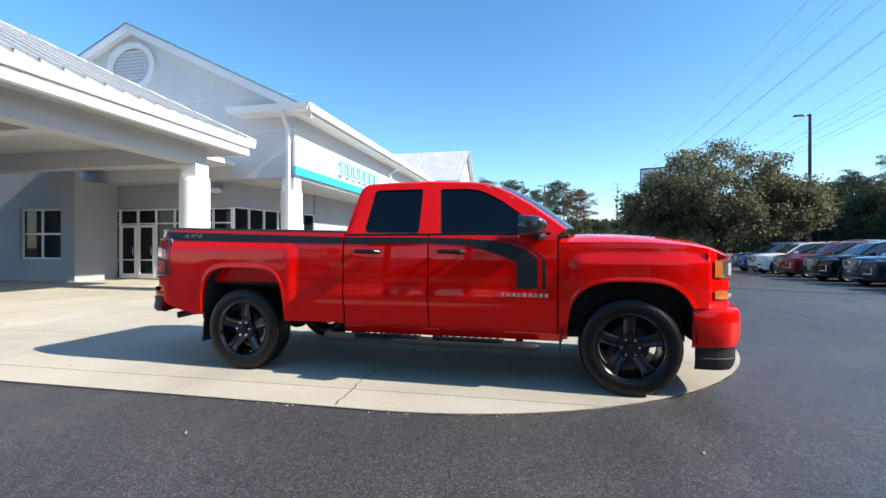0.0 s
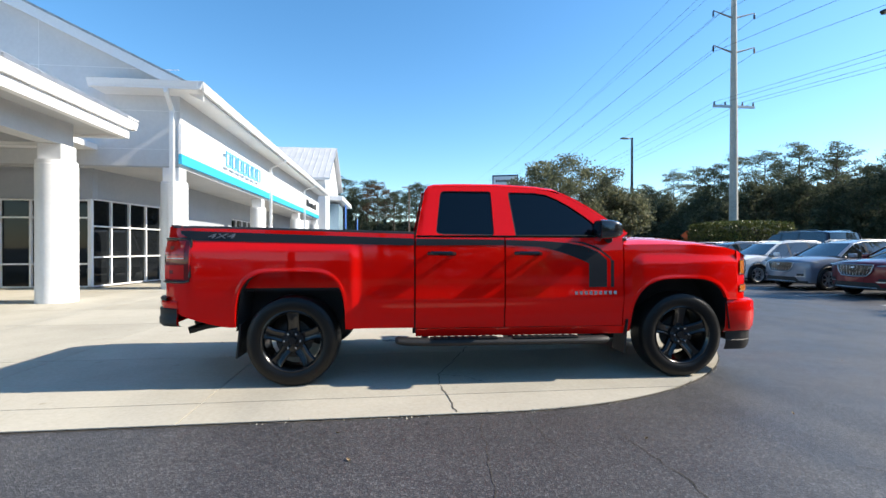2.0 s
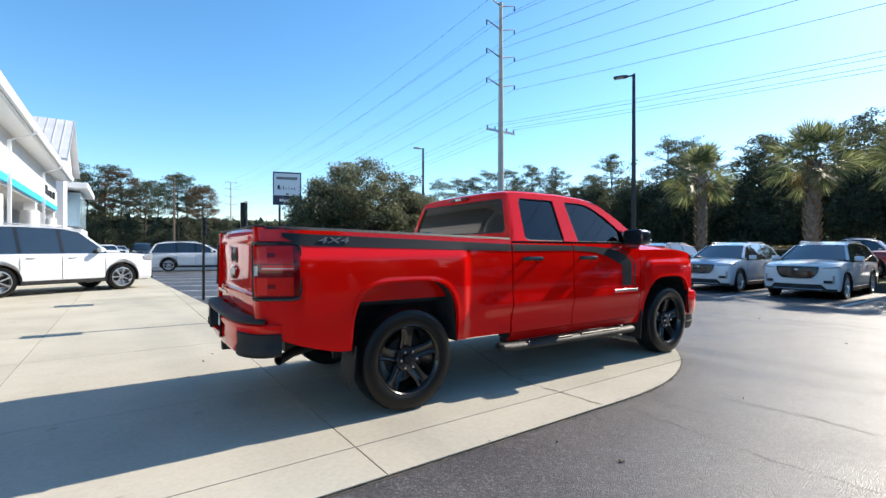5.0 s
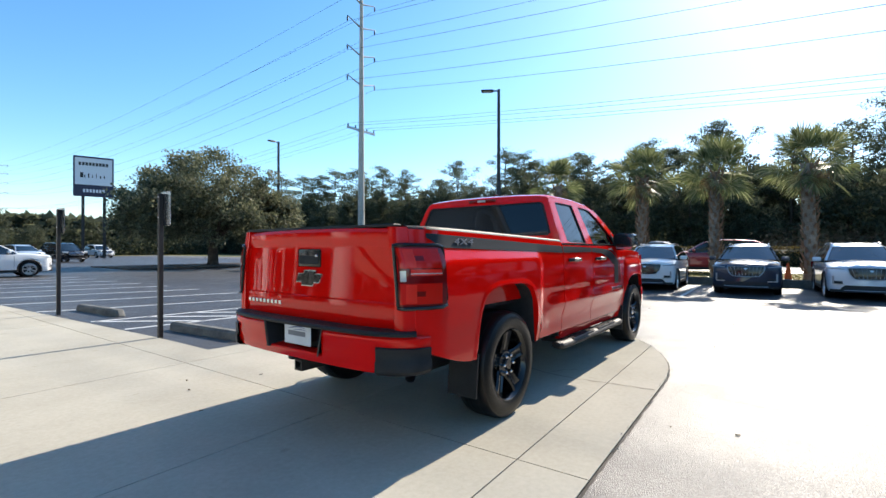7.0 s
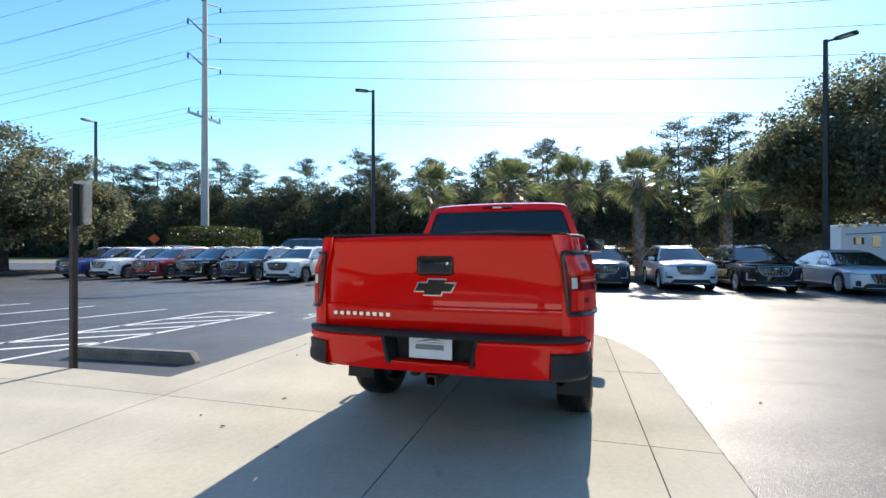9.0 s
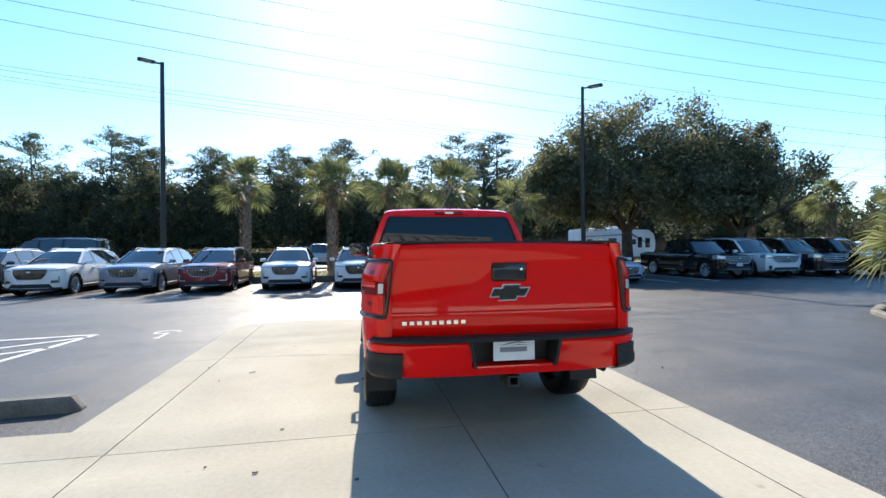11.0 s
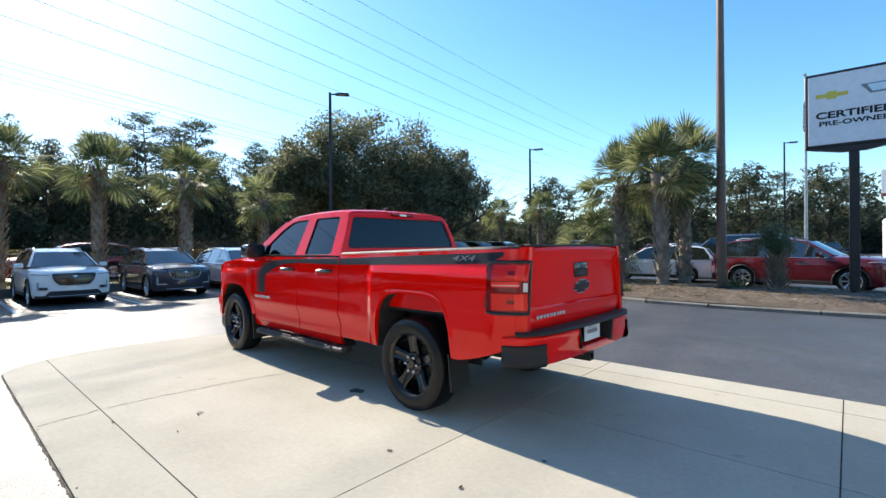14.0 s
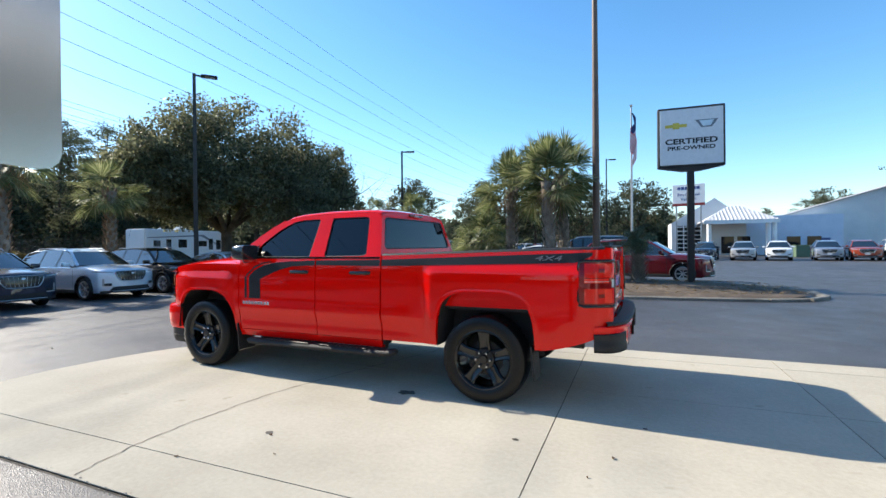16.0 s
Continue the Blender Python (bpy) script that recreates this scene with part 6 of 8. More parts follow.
        if kind == "suv":
            part("side_intake", front([s * 0.64 * W, s * 0.70 * W, s * 0.78 * W, s * 0.83 * W], (low + 0.235, low + 0.27, low + 0.315), 0.012), PLASTIC2, t)
            part("day_lamp", front([s * 0.83 * W, s * 0.855 * W, s * 0.88 * W], (low + 0.23, low + 0.34, low + 0.46), 0.016), LAMP_WHITE, t, "upright daytime lamp")
            part("day_lamp_foot", front([s * 0.60 * W, s * 0.70 * W, s * 0.80 * W, s * 0.87 * W], (low + 0.205, low + 0.235), 0.016), SILVER, t)
        else:
            part("side_intake", front([s * 0.74 * W, s * 0.80 * W, s * 0.86 * W], (low + 0.10, low + 0.18, low + 0.28), 0.012), PLASTIC2, t)
        tlz = waist - 0.18
        part("tail_lamp", grid([[(-h + tail * (abs(y) / W) ** 3.3 - 0.010, s * y, z) for y in np.linspace(0.70 * W, 0.985 * W, 6)] for z in (tlz - 0.08, tlz, tlz + 0.12)]), TAIL_RED, t, "red tail lamp")
    part("rear_plate", box(-h - 0.012, -h + 0.01, -0.16, 0.16, 0.62, 0.76), SIGN_WHITE, t, "plain white plate", smooth=False)
    part("rear_bumper", grid([[(-h + tail * (abs(y) / W) ** 3.3 - 0.011, y, z) for y in np.linspace(-0.97 * W, 0.97 * W, 15)] for z in (low, low + 0.12, low + 0.2)]), PLASTIC2, t, "dark lower bumper")
    if plate:
        part("front_plate", box(h - 0.01, h + 0.03, -0.15, 0.15, gz0 - 0.12, gz0 + 0.03), SIGN_WHITE, t, smooth=False)
    if kind == "pickup":
        part("bed_opening", box(-2.7, -0.95, -0.8, 0.8, 1.19, 1.216), PLASTIC2, t, smooth=False)
    rim = rim or ALLOY
    for x in K["ax"]:
        for s in (1, -1):
            if kind in ("suv", "large_suv"):
                part("arch_trim", tube([(x + (ra + 0.012) * math.cos(a), s * (W * (1 - 0.05 * ((x + ra * math.cos(a)) / h) ** 4) - 0.004), R + (ra * 0.98 + 0.012) * math.sin(a)) for a in np.linspace(-0.25, math.pi + 0.25, 17)], 0.026, 6), PLASTIC2, t)
            car_wheel(t, R, x, s * (W - 0.12), s, rim)
            liner = [[(x + ra * 0.99 * math.cos(a), s * (W - 0.02), R + ra * 0.97 * math.sin(a)), (x + ra * 0.99 * math.cos(a), s * (W - 0.32), R + ra * 0.97 * math.sin(a))] for a in np.linspace(-0.2, math.pi + 0.2, 14)]
            part("wheel_liner", grid(liner), PLASTIC2, t)
    return t


P_WHITE = paint("white_paint", (0.72, 0.73, 0.74))
P_PEARL = paint("pearl_paint", (0.60, 0.66, 0.74), 0.05)
P_SILVER = paint("silver_paint", (0.36, 0.38, 0.41), 0.15)
P_GREY = paint("grey_paint", (0.21, 0.245, 0.31), 0.12)
P_NAVY = paint("navy_paint", (0.012, 0.020, 0.045), 0.1)
P_BLACK = paint("black_paint", (0.010, 0.010, 0.012))
P_BLUE = paint("blue_paint", (0.02, 0.05, 0.22), 0.1)
P_MAROON = paint("maroon_paint", (0.22, 0.012, 0.020), 0.08)
P_CHERRY = paint("cherry_paint", (0.15, 0.005, 0.012), 0.06)

P_RUST = paint("rust_red_paint", (0.34, 0.05, 0.02), 0.06)

FACE = 180  # the front row faces -x
row = [
    (30.6, "suv", P_BLUE, "dark blue parked crossover with dark glass"),
    (27.9, "suv", P_WHITE, "white parked crossover with dark grille"),
    (25.15, "suv", P_MAROON, "maroon parked crossover with bright grille"),
    (22.4, "suv", P_BLACK, "black parked crossover with bright trim"),
    (19.85, "suv", P_NAVY, "navy blue parked crossover with upright lamps"),
    (17.25, "suv", P_WHITE, "white parked compact crossover with black grille"),
    (14.3, "suv", P_GREY, "blue-grey parked crossover with slatted grille"),
    (11.66, "suv", P_CHERRY, "dark cherry red parked crossover with slatted grille"),
    (8.8, "suv", P_PEARL, "pale silver parked crossover with roof rails"),
    (6.0, "suv", P_WHITE, "white parked crossover with black mesh grille"),
    (2.93, "suv", P_NAVY, "navy parked crossover with slatted chrome grille"),
    (0.05, "suv", P_PEARL, "pearl white parked crossover with slatted grille"),
    (-2.55, "suv", P_BLACK, "black parked crossover beside a silver sedan"),
    (-5.35, "sedan", P_PEARL, "silver parked sedan with dark glass"),
    (-10.6, "pickup", P_BLACK, "black parked pickup with chrome grille"),
    (-13.4, "large_suv", P_WHITE, "white parked full-size suv with roof rails"),
    (-16.1, "large_suv", P_BLACK, "black parked full-size suv with chrome grille"),
    (-18.8, "large_suv", P_BLACK, "black parked suv at the end of the row"),
]
for y, kind, colour, label in row:
    yaw = FACE + random.uniform(-1.5, 1.5)
    xf = {"suv": 11.25, "sedan": 10.4, "pickup": 10.2, "large_suv": 10.4}[kind] + random.uniform(-0.12, 0.15)
    car(kind, colour, pose(xf + KINDS[kind]["L"] / 2, y, lot_z(12.5, y), 0, 0, yaw) @ Matrix.Scale(1.0, 4), label, slats=y not in (17.25, 6.0), rails=kind in ("suv", "large_suv"), rim=GLOSS_BLACK if y in (11.66,) else None, plate=kind == "pickup")
# beside the building and in the north lot
car("large_suv", P_WHITE, pose(-6.56, 18.6, 0.004, 0, 0, 28), "white parked full-size suv with chrome wheels", group="cars by the building")
car("suv", P_WHITE, pose(-1.2, 31.4, -0.012, 0, 0, -3), "white parked crossover in the north lot", group="cars by the building", slats=False)


# ---- plants ----
rng = np.random.default_rng(7)


def leaf_quads(name, centres, size, mat, flat=0.0, aspect=1.8, jitter=0.4):
    """Many small bent leaves at the centres, turned at random; each leaf is an island of its own."""
    c = np.asarray(centres, float)
    n = len(c)
    d = rng.normal(size=(n, 3))
    d[:, 2] *= 1 - flat
    d /= np.linalg.norm(d, axis=1, keepdims=True)
    e = rng.normal(size=(n, 3))
    e -= (e * d).sum(1, keepdims=True) * d
    e /= np.linalg.norm(e, axis=1, keepdims=True)
    s = size * (1 + jitter * rng.uniform(-1, 1, size=(n, 1)))
    w = e * s / aspect / 2
    nrm = np.cross(d, e) * s * 0.12
    pts = np.stack([c - d * s / 2, c + w + nrm, c + d * s / 2, c - w + nrm], 1).reshape(-1, 3)
    idx = np.arange(n * 4).reshape(n, 4)
    me = bpy.data.meshes.new(name)
    me.vertices.add(n * 4)
    me.vertices.foreach_set("co", pts.ravel())
    me.loops.add(n * 4)
    me.loops.foreach_set("vertex_index", idx.ravel())
    me.polygons.add(n)
    me.polygons.foreach_set("loop_start", np.arange(n) * 4)
    me.update(calc_edges=True)
    me.materials.append(mat)
    return me


def leaf_tris(name, centres, size, mat, aspect=1.6, jitter=0.4):
    """Like leaf_quads, one triangle each, for trees that stay far off."""
    c = np.asarray(centres, float)
    n = len(c)
    d = rng.normal(size=(n, 3))
    d /= np.linalg.norm(d, axis=1, keepdims=True)
    e = rng.normal(size=(n, 3))
    e -= (e * d).sum(1, keepdims=True) * d
    e /= np.linalg.norm(e, axis=1, keepdims=True)
    s = size * (1 + jitter * rng.uniform(-1, 1, size=(n, 1)))
    pts = np.stack([c - d * s / 2 - e * s / aspect / 2, c - d * s / 2 + e * s / aspect / 2, c + d * s / 2], 1).reshape(-1, 3)
    me = bpy.data.meshes.new(name)
    me.vertices.add(n * 3)
    me.vertices.foreach_set("co", pts.ravel())
    me.loops.add(n * 3)
    me.loops.foreach_set("vertex_index", np.arange(n * 3))
    me.polygons.add(n)
    me.polygons.foreach_set("loop_start", np.arange(n) * 3)
    me.update(calc_edges=True)
    me.materials.append(mat)
    return me


def clump_points(centre, radii, clumps, per, spread, shell=0.55, low=-0.6):
    """Leaf places in clumps over an uneven ellipsoid."""
    out = []
    for _ in range(clumps):
        v = rng.normal(size=3)
        v /= np.linalg.norm(v)
        while v[2] < low:
            v = rng.normal(size=3)
            v /= np.linalg.norm(v)
        r = shell + (1 - shell) * rng.random() ** 0.6 * rng.uniform(0.85, 1.12)
        q = np.asarray(centre) + v * r * np.asarray(radii)
        sp = spread * rng.uniform(0.6, 1.3)
        out.append(q + np.clip(rng.normal(size=(int(per * rng.uniform(0.6, 1.4)), 3)), -1.5, 1.5) * sp * np.array([1, 1, 0.75]))
    return np.concatenate(out)


def limb(bm, p, d, length, r, depth, spread=0.6):
    """A branch that forks; returns nothing, adds tapered tubes."""
    p, d = Vector(p), Vector(d).normalized()
    pts, rad = [p], [r]
    for k in range(1, 5):
        d = (d + Vector(rng.normal(size=3)) * 0.13 + Vector((0, 0, 0.05))).normalized()
        pts.append(pts[-1] + d * length / 4)
        rad.append(r * (1 - 0.14 * k))
    tube(pts, rad, 7 if r > 0.06 else 5, bm, caps=False)
    if depth:
        for _ in range(3 if depth > 1 else 2):
            e = (d + Vector(rng.normal(size=3)) * spread).normalized()
            limb(bm, pts[-1] if _ else pts[3], e, length * 0.72, rad[-1] * 0.72, depth - 1, spread)


def oak(name, m, label, trunk_h, trunk_r, parts_of_crown, leaf=0.19, mat=None, clumps=110, per=330):
    t = thing(name, m, label, "tree")
    bm = bmesh.new()
    tube([(0, 0, -0.05), (0.02, 0.0, 0.25), (0.05, 0.03, trunk_h * 0.6), (0.1, 0.0, trunk_h)], [trunk_r * 1.5, trunk_r * 1.05, trunk_r * 0.9, trunk_r * 0.85], 12, bm, caps=False)
    for a in np.linspace(0, 2 * math.pi, 9)[:-1]:
        limb(bm, (0.1, 0, trunk_h * 0.92), (math.cos(a + 0.4), math.sin(a + 0.4), rng.uniform(0.55, 1.3)), trunk_h * 1.25, trunk_r * 0.5, 3, 0.5)
    part("trunk", bm, BARK, t, "dark forked trunk and limbs")
    pts = np.concatenate([clump_points(c, r, clumps, per, s, 0.3, -0.7) for c, r, s in parts_of_crown])
    part("crown", leaf_quads("crown", pts, leaf, mat or OAK_LEAF), mat or OAK_LEAF, t, "dense dark evergreen leaves")
    return t


oak("oak_tree", pose(13.0, 38.2, -0.012), "broad dark evergreen oak on a lot island", 2.2, 0.38, [((0, 0, 5.3), (5.2, 5.2, 3.9), 0.5), ((-4.2, -1, 4.0), (3.2, 3.0, 2.4), 0.42), ((4.2, -0.6, 4.0), (2.8, 3.0, 2.4), 0.42), ((-0.5, 0, 3.4), (6.0, 5.2, 2.0), 0.45)], clumps=125, per=210)
oak("oak_tree", pose(19.1, -10.9, -0.012), "large dark evergreen oak behind the parked cars", 2.6, 0.36, [((0, -0.6, 6.5), (5.0, 5.6, 4.2), 0.5), ((0.5, 3.9, 5.4), (3.2, 2.8, 2.5), 0.42), ((0.2, -4.4, 5.6), (3.0, 2.8, 2.8), 0.42), ((0, -0.5, 4.6), (5.4, 5.8, 2.2), 0.5)], clumps=165, per=215)
oak("oak_tree", pose(16.0, -16.2, -0.012), "rounded dark evergreen oak behind parked pickups", 2.4, 0.30, [((0.4, 0.8, 5.8), (3.0, 3.4, 2.9), 0.45), ((0.6, 1.0, 4.2), (2.8, 2.8, 1.7), 0.42)], clumps=105, per=185)


def fan_leaf(verts, faces, base, d, up, length, seg=26, droop=0.35):
    """One fan frond: a stalk and a fan of folded, drooping blades."""
    d, up = Vector(d).normalized(), Vector(up).normalized()
    side = d.cross(up).normalized()
    up = side.cross(d)
    turn = rng.uniform(-1.1, 1.1)
    side, up = side * math.cos(turn) + up * math.sin(turn), up * math.cos(turn) - side * math.sin(turn)
    tip = Vector(base) + d * length * 0.48
    k = len(verts)
    verts += [Vector(base) - side * 0.02, Vector(base) + side * 0.02, tip + side * 0.012, tip - side * 0.012]
    faces.append((k, k + 1, k + 2, k + 3))
    rib = d * length * 0.22 - Vector((0, 0, droop * 0.10 * length))
    for i in range(seg):
        u = -1 + 2 * i / (seg - 1)
        a = 1.5 * u * rng.uniform(0.93, 1.07)
        b = (d * math.cos(a) + side * math.sin(a)).normalized()
        ln = length * (0.60 - 0.16 * u * u) * rng.uniform(0.85, 1.12)
        wv = side * math.cos(a) - d * math.sin(a)
        w = 0.019 * length
        root = tip + rib * (1 - abs(u)) * 0.9
        mid = root + b * ln * 0.55 + up * (0.05 * length * (0.5 + abs(u))) - Vector((0, 0, droop * 0.08 * length))
        end = mid + (b * 0.42 + up * 0.02) * ln - Vector((0, 0, (0.06 + droop) * ln * rng.uniform(0.3, 1.0)))
        k = len(verts)
        verts += [root, mid + wv * w, mid - up * 0.008, mid - wv * w, end]
        faces += [(k, k + 1, k + 2), (k, k + 2, k + 3), (k + 1, k + 4, k + 2), (k + 2, k + 4, k + 3)]


def palm_meshes(trunk_h, r, fronds, length, boots=True, dead=10):
    """Trunk, boots, living and dead fronds of a sabal palm."""
    bm = bmesh.new()
    zs = np.linspace(0, trunk_h, 14)
    tube([(0.05 * math.sin(z * 1.1), 0.04 * math.cos(z * 0.9) - 0.04, z) for z in zs], [r * (1.15 if z < 0.15 else 1.0 + 0.05 * math.sin(z * 9)) for z in zs], 14, bm)
    trunk = finish(bm, "trunk", PALM_BARK)
    bt = None
    if boots:
        bm = bmesh.new()
        n = int(trunk_h * 26)
        for i in range(n):
            z = 0.25 + (trunk_h - 0.2) * i / n
            a = i * 2.4
            c = Vector((math.cos(a), math.sin(a), 0))
            s = Vector((-c.y, c.x, 0))
            p = c * r * 0.97 + Vector((0, 0, z))
            rows = [[p - s * 0.06 + c * 0.0, p + s * 0.06, p + s * 0.05 + c * 0.04, p - s * 0.05 + c * 0.04], [q + Vector((0, 0, 0.20)) for q in (p - s * 0.03 + c * 0.09, p + s * 0.03 + c * 0.09, p + s * 0.025 + c * 0.13, p - s * 0.025 + c * 0.13)]]
            grid(rows, bm, True, True)
        bt = finish(bm, "leaf_boot", PALM_BARK, False)
    verts, faces = [], []
    top = Vector((0, 0, trunk_h - 0.05))
    for i in range(fronds):
        el = radians(-46 + 134 * rng.random() ** 0.9)
        a = i * 2.39996
        d = Vector((math.cos(a) * math.cos(el), math.sin(a) * math.cos(el), math.sin(el)))
        fan_leaf(verts, faces, top + d * 0.1, d, Vector((0, 0, 1)) if el < 1.2 else Vector((-d.x, -d.y, 0.3)), length * rng.uniform(0.85, 1.1), droop=0.06 if el > 0.5 else 0.2)
    live = raw("frond", [tuple(v) for v in verts], faces, PALM_LEAF)
    verts, faces = [], []
    for i in range(dead):
        a = i * 2.7
        d = Vector((math.cos(a) * 0.55, math.sin(a) * 0.55, -0.8))
        fan_leaf(verts, faces, top + Vector((d.x, d.y, -0.1)) * 0.2, d, Vector((math.cos(a), math.sin(a), 0.3)), length * rng.uniform(0.45, 0.65), 12, 0.5)
    old = raw("dead_frond", [tuple(v) for v in verts], faces, DRY_LEAF) if dead else None
    return trunk, bt, live, old


PALMS = [palm_meshes(4.5, 0.19, 34, 1.3, True, 10), palm_meshes(3.7, 0.17, 30, 1.25, True, 5), palm_meshes(4.4, 0.20, 34, 1.32, True, 12), palm_meshes(3.65, 0.17, 40, 1.42, True, 5), palm_meshes(4.35, 0.19, 40, 1.45, True, 9)]


BOOT = vary("brown_leaf_boot", (0.15, 0.085, 0.05), (0.30, 0.20, 0.13), 3.5, 0.95, bump=0.6, bscale=25, fine=0.5)


def palm(i, m, label, group="palms"):
    t = thing("palm_tree", m, label, "palm", group)
    trunk, bt, live, old = PALMS[i]
    part("trunk", trunk, PALM_BARK, t)
    if bt:
        bt.materials[0] = bt.materials[0] if "behind" not in label else BOOT
        part("leaf_boot", bt, BOOT if "behind" in label else PALM_BARK, t, "criss-cross stubs of old leaves")
    part("frond", live, PALM_LEAF, t, "green fan fronds")
    if old:
        part("dead_frond", old, DRY_LEAF, t, "brown hanging dead fronds")
    return t


for i, (x, y, k, s) in enumerate(((17.1, 11.4, 0, 1.02), (17.0, 7.2, 2, 1.06), (17.1, 4.2, 0, 1.04), (16.95, 1.0, 2, 1.06), (17.0, -2.75, 1, 1.08), (14.2, -20.5, 1, 1.05), (12.6, -23.5, 0, 0.98), (20.5, -21.5, 1, 1.1))):
    palm(k, pose(x, y, 0.02, 0, 0, 77 * i) @ Matrix.Scale(s, 4), "sabal palm with brown fringe behind parked cars", "palms behind the front row")
palm(3, pose(0.2, -7.25, 0.10, 0, 0, 40) @ Matrix.Scale(0.95, 4), "sabal palm on the mulched kerb island", "palms on the island")
palm(3, pose(-1.4, -6.35, 0.16, 2, 0, 160) @ Matrix.Scale(0.97, 4), "sabal palm with smooth grey trunk on the island", "palms on the island")
palm(4, pose(-1.62, -8.0, 0.12, 0, -2, 250) @ Matrix.Scale(0.93, 4), "sabal palm with rough booted trunk on the island", "palms on the island")


def low_palm(m, label, n, length, name="fan_palm", stump=0.3, mat=None):
    t = thing(name, m, label, "palm")
    verts, faces = [], []
    for i in range(n):
        el = radians(rng.uniform(-35, 85))
        a = i * 2.39996
        d = Vector((math.cos(a) * math.cos(el), math.sin(a) * math.cos(el), math.sin(el)))
        fan_leaf(verts, faces, Vector((0, 0, stump)), d, Vector((0, 0, 1)) if el < 1.2 else Vector((-d.x, -d.y, 0.3)), length * rng.uniform(0.75, 1.1), 18, 0.4)
    part("frond", raw("frond", [tuple(v) for v in verts], faces, mat or PALM_LEAF), PALM_LEAF, t, "green fan fronds")
    bm = bmesh.new()
    tube([(0, 0, -0.05), (0, 0, stump * 0.7), (0, 0, stump + 0.05)], [0.16, 0.17, 0.08], 10, bm)
    part("stump", bm, PALM_BARK, t)
    return t


low_palm(pose(1.6, -7.75, 0.06), "low bushy fan palm at the island tip", 50, 1.4, stump=1.6)
low_palm(pose(0.8, -7.9, 0.10), "young bushy fan palm among taller palms", 22, 1.2, stump=1.1)


def sago():
    t = thing("sago_stump", pose(-4.26, -6.5, 0.12), "shaggy dark palm stump with a grey-green tuft", "palm")
    bm = bmesh.new()
    for i in range(150):
        z = 0.03 + 0.9 * i / 150
        a = i * 2.4
        r = 0.26 - 0.06 * z
        c = Vector((math.cos(a), math.sin(a), 0))
        s = Vector((-c.y, c.x, 0))
        p = c * r * 0.5 + Vector((0, 0, z))
        q = c * (r + 0.12) + Vector((0, 0, z + 0.24))
        grid([[p - s * 0.05, p + s * 0.05], [q - s * 0.012, q + s * 0.012]], bm)
    tube([(0, 0, -0.05), (0, 0, 0.9)], [0.24, 0.14], 10, bm)
    part("stump", bm, PALM_BARK, t, "pointed dry leaf stubs", smooth=False)
    pts = clump_points((0, 0, 1.45), (0.42, 0.42, 0.38), 30, 160, 0.10, 0.2, -1)
    part("crown", leaf_quads("crown", pts, 0.10, PINE_LEAF, 0, 6), PINE_LEAF, t, "fine grey-green needles")


sago()


def yucca(m, label):
    t = thing("yucca_plant", m, label, "plant", "yuccas on the island")
    verts, faces = [], []
    for i in range(46):
        a, el = i * 2.4, radians(rng.uniform(5, 75))
        d = Vector((math.cos(a) * math.cos(el), math.sin(a) * math.cos(el), math.sin(el)))
        s = Vector((-math.sin(a), math.cos(a), 0)) * 0.022
        ln = rng.uniform(0.35, 0.6)
        k = len(verts)
        verts += [d * 0.02 - s, d * 0.02 + s, d * ln * 0.6 + s, d * ln - Vector((0, 0, 0.08)), d * ln * 0.6 - s]
        faces.append((k, k + 1, k + 2, k + 3, k + 4))
    part("leaf", raw("leaf", [tuple(v) for v in verts], faces, PALM_LEAF), PALM_LEAF, t, "stiff pale green blades")


yucca(pose(-3.35, -6.6, 0.14), "pale spiky yucca beside a brown light pole")
yucca(pose(-0.9, -4.6, 0.12) @ Matrix.Scale(0.5, 4), "small spiky yucca in pine mulch")

# woods: pines and broadleaf trees, each built once and repeated
def pine_meshes(height, rusty=False, spread=1.0):
    bm = bmesh.new()
    lean = rng.uniform(-0.4, 0.4, 2)
    axis = lambda z: Vector((lean[0] * (z / height) ** 2, lean[1] * (z / height) ** 2, z))
    zs = np.linspace(0, height * 0.95, 9)
    tube([axis(z) for z in zs], [0.24 * (1 - 0.8 * z / height) for z in zs], 7, bm)
    pts = []
    n = 24
    for i in range(n):
        g = i / (n - 1)
        z = height * (0.50 + 0.48 * g)
        a = i * 2.4 + rng.uniform(-0.6, 0.6)
        ln = spread * (0.7 + 3.1 * math.sin(math.pi * (0.25 + 0.72 * g)) ** 1.2) * rng.uniform(0.5, 1.2)
        b = axis(z)
        e = b + Vector((math.cos(a) * ln, math.sin(a) * ln, ln * rng.uniform(0.15, 0.6)))
        tube([b, (b + e) / 2 + Vector((0, 0, -0.12)), e], [0.07, 0.05, 0.02], 4, bm, caps=False)
        for f in (0.55, 0.8, 1.0, 1.1):
            q = b.lerp(e, f) + Vector(rng.normal(size=3)) * 0.22
            w = rng.uniform(0.35, 0.62)
            pts.append(np.asarray(q) + np.clip(rng.normal(size=(50, 3)), -1.5, 1.5) * np.array([w, w, w * 0.42]))
    mat = RUST_LEAF if rusty else NEEDLE
    return finish(bm, "trunk", BARK), leaf_tris("crown", np.concatenate(pts), 0.27, mat, 2.2)


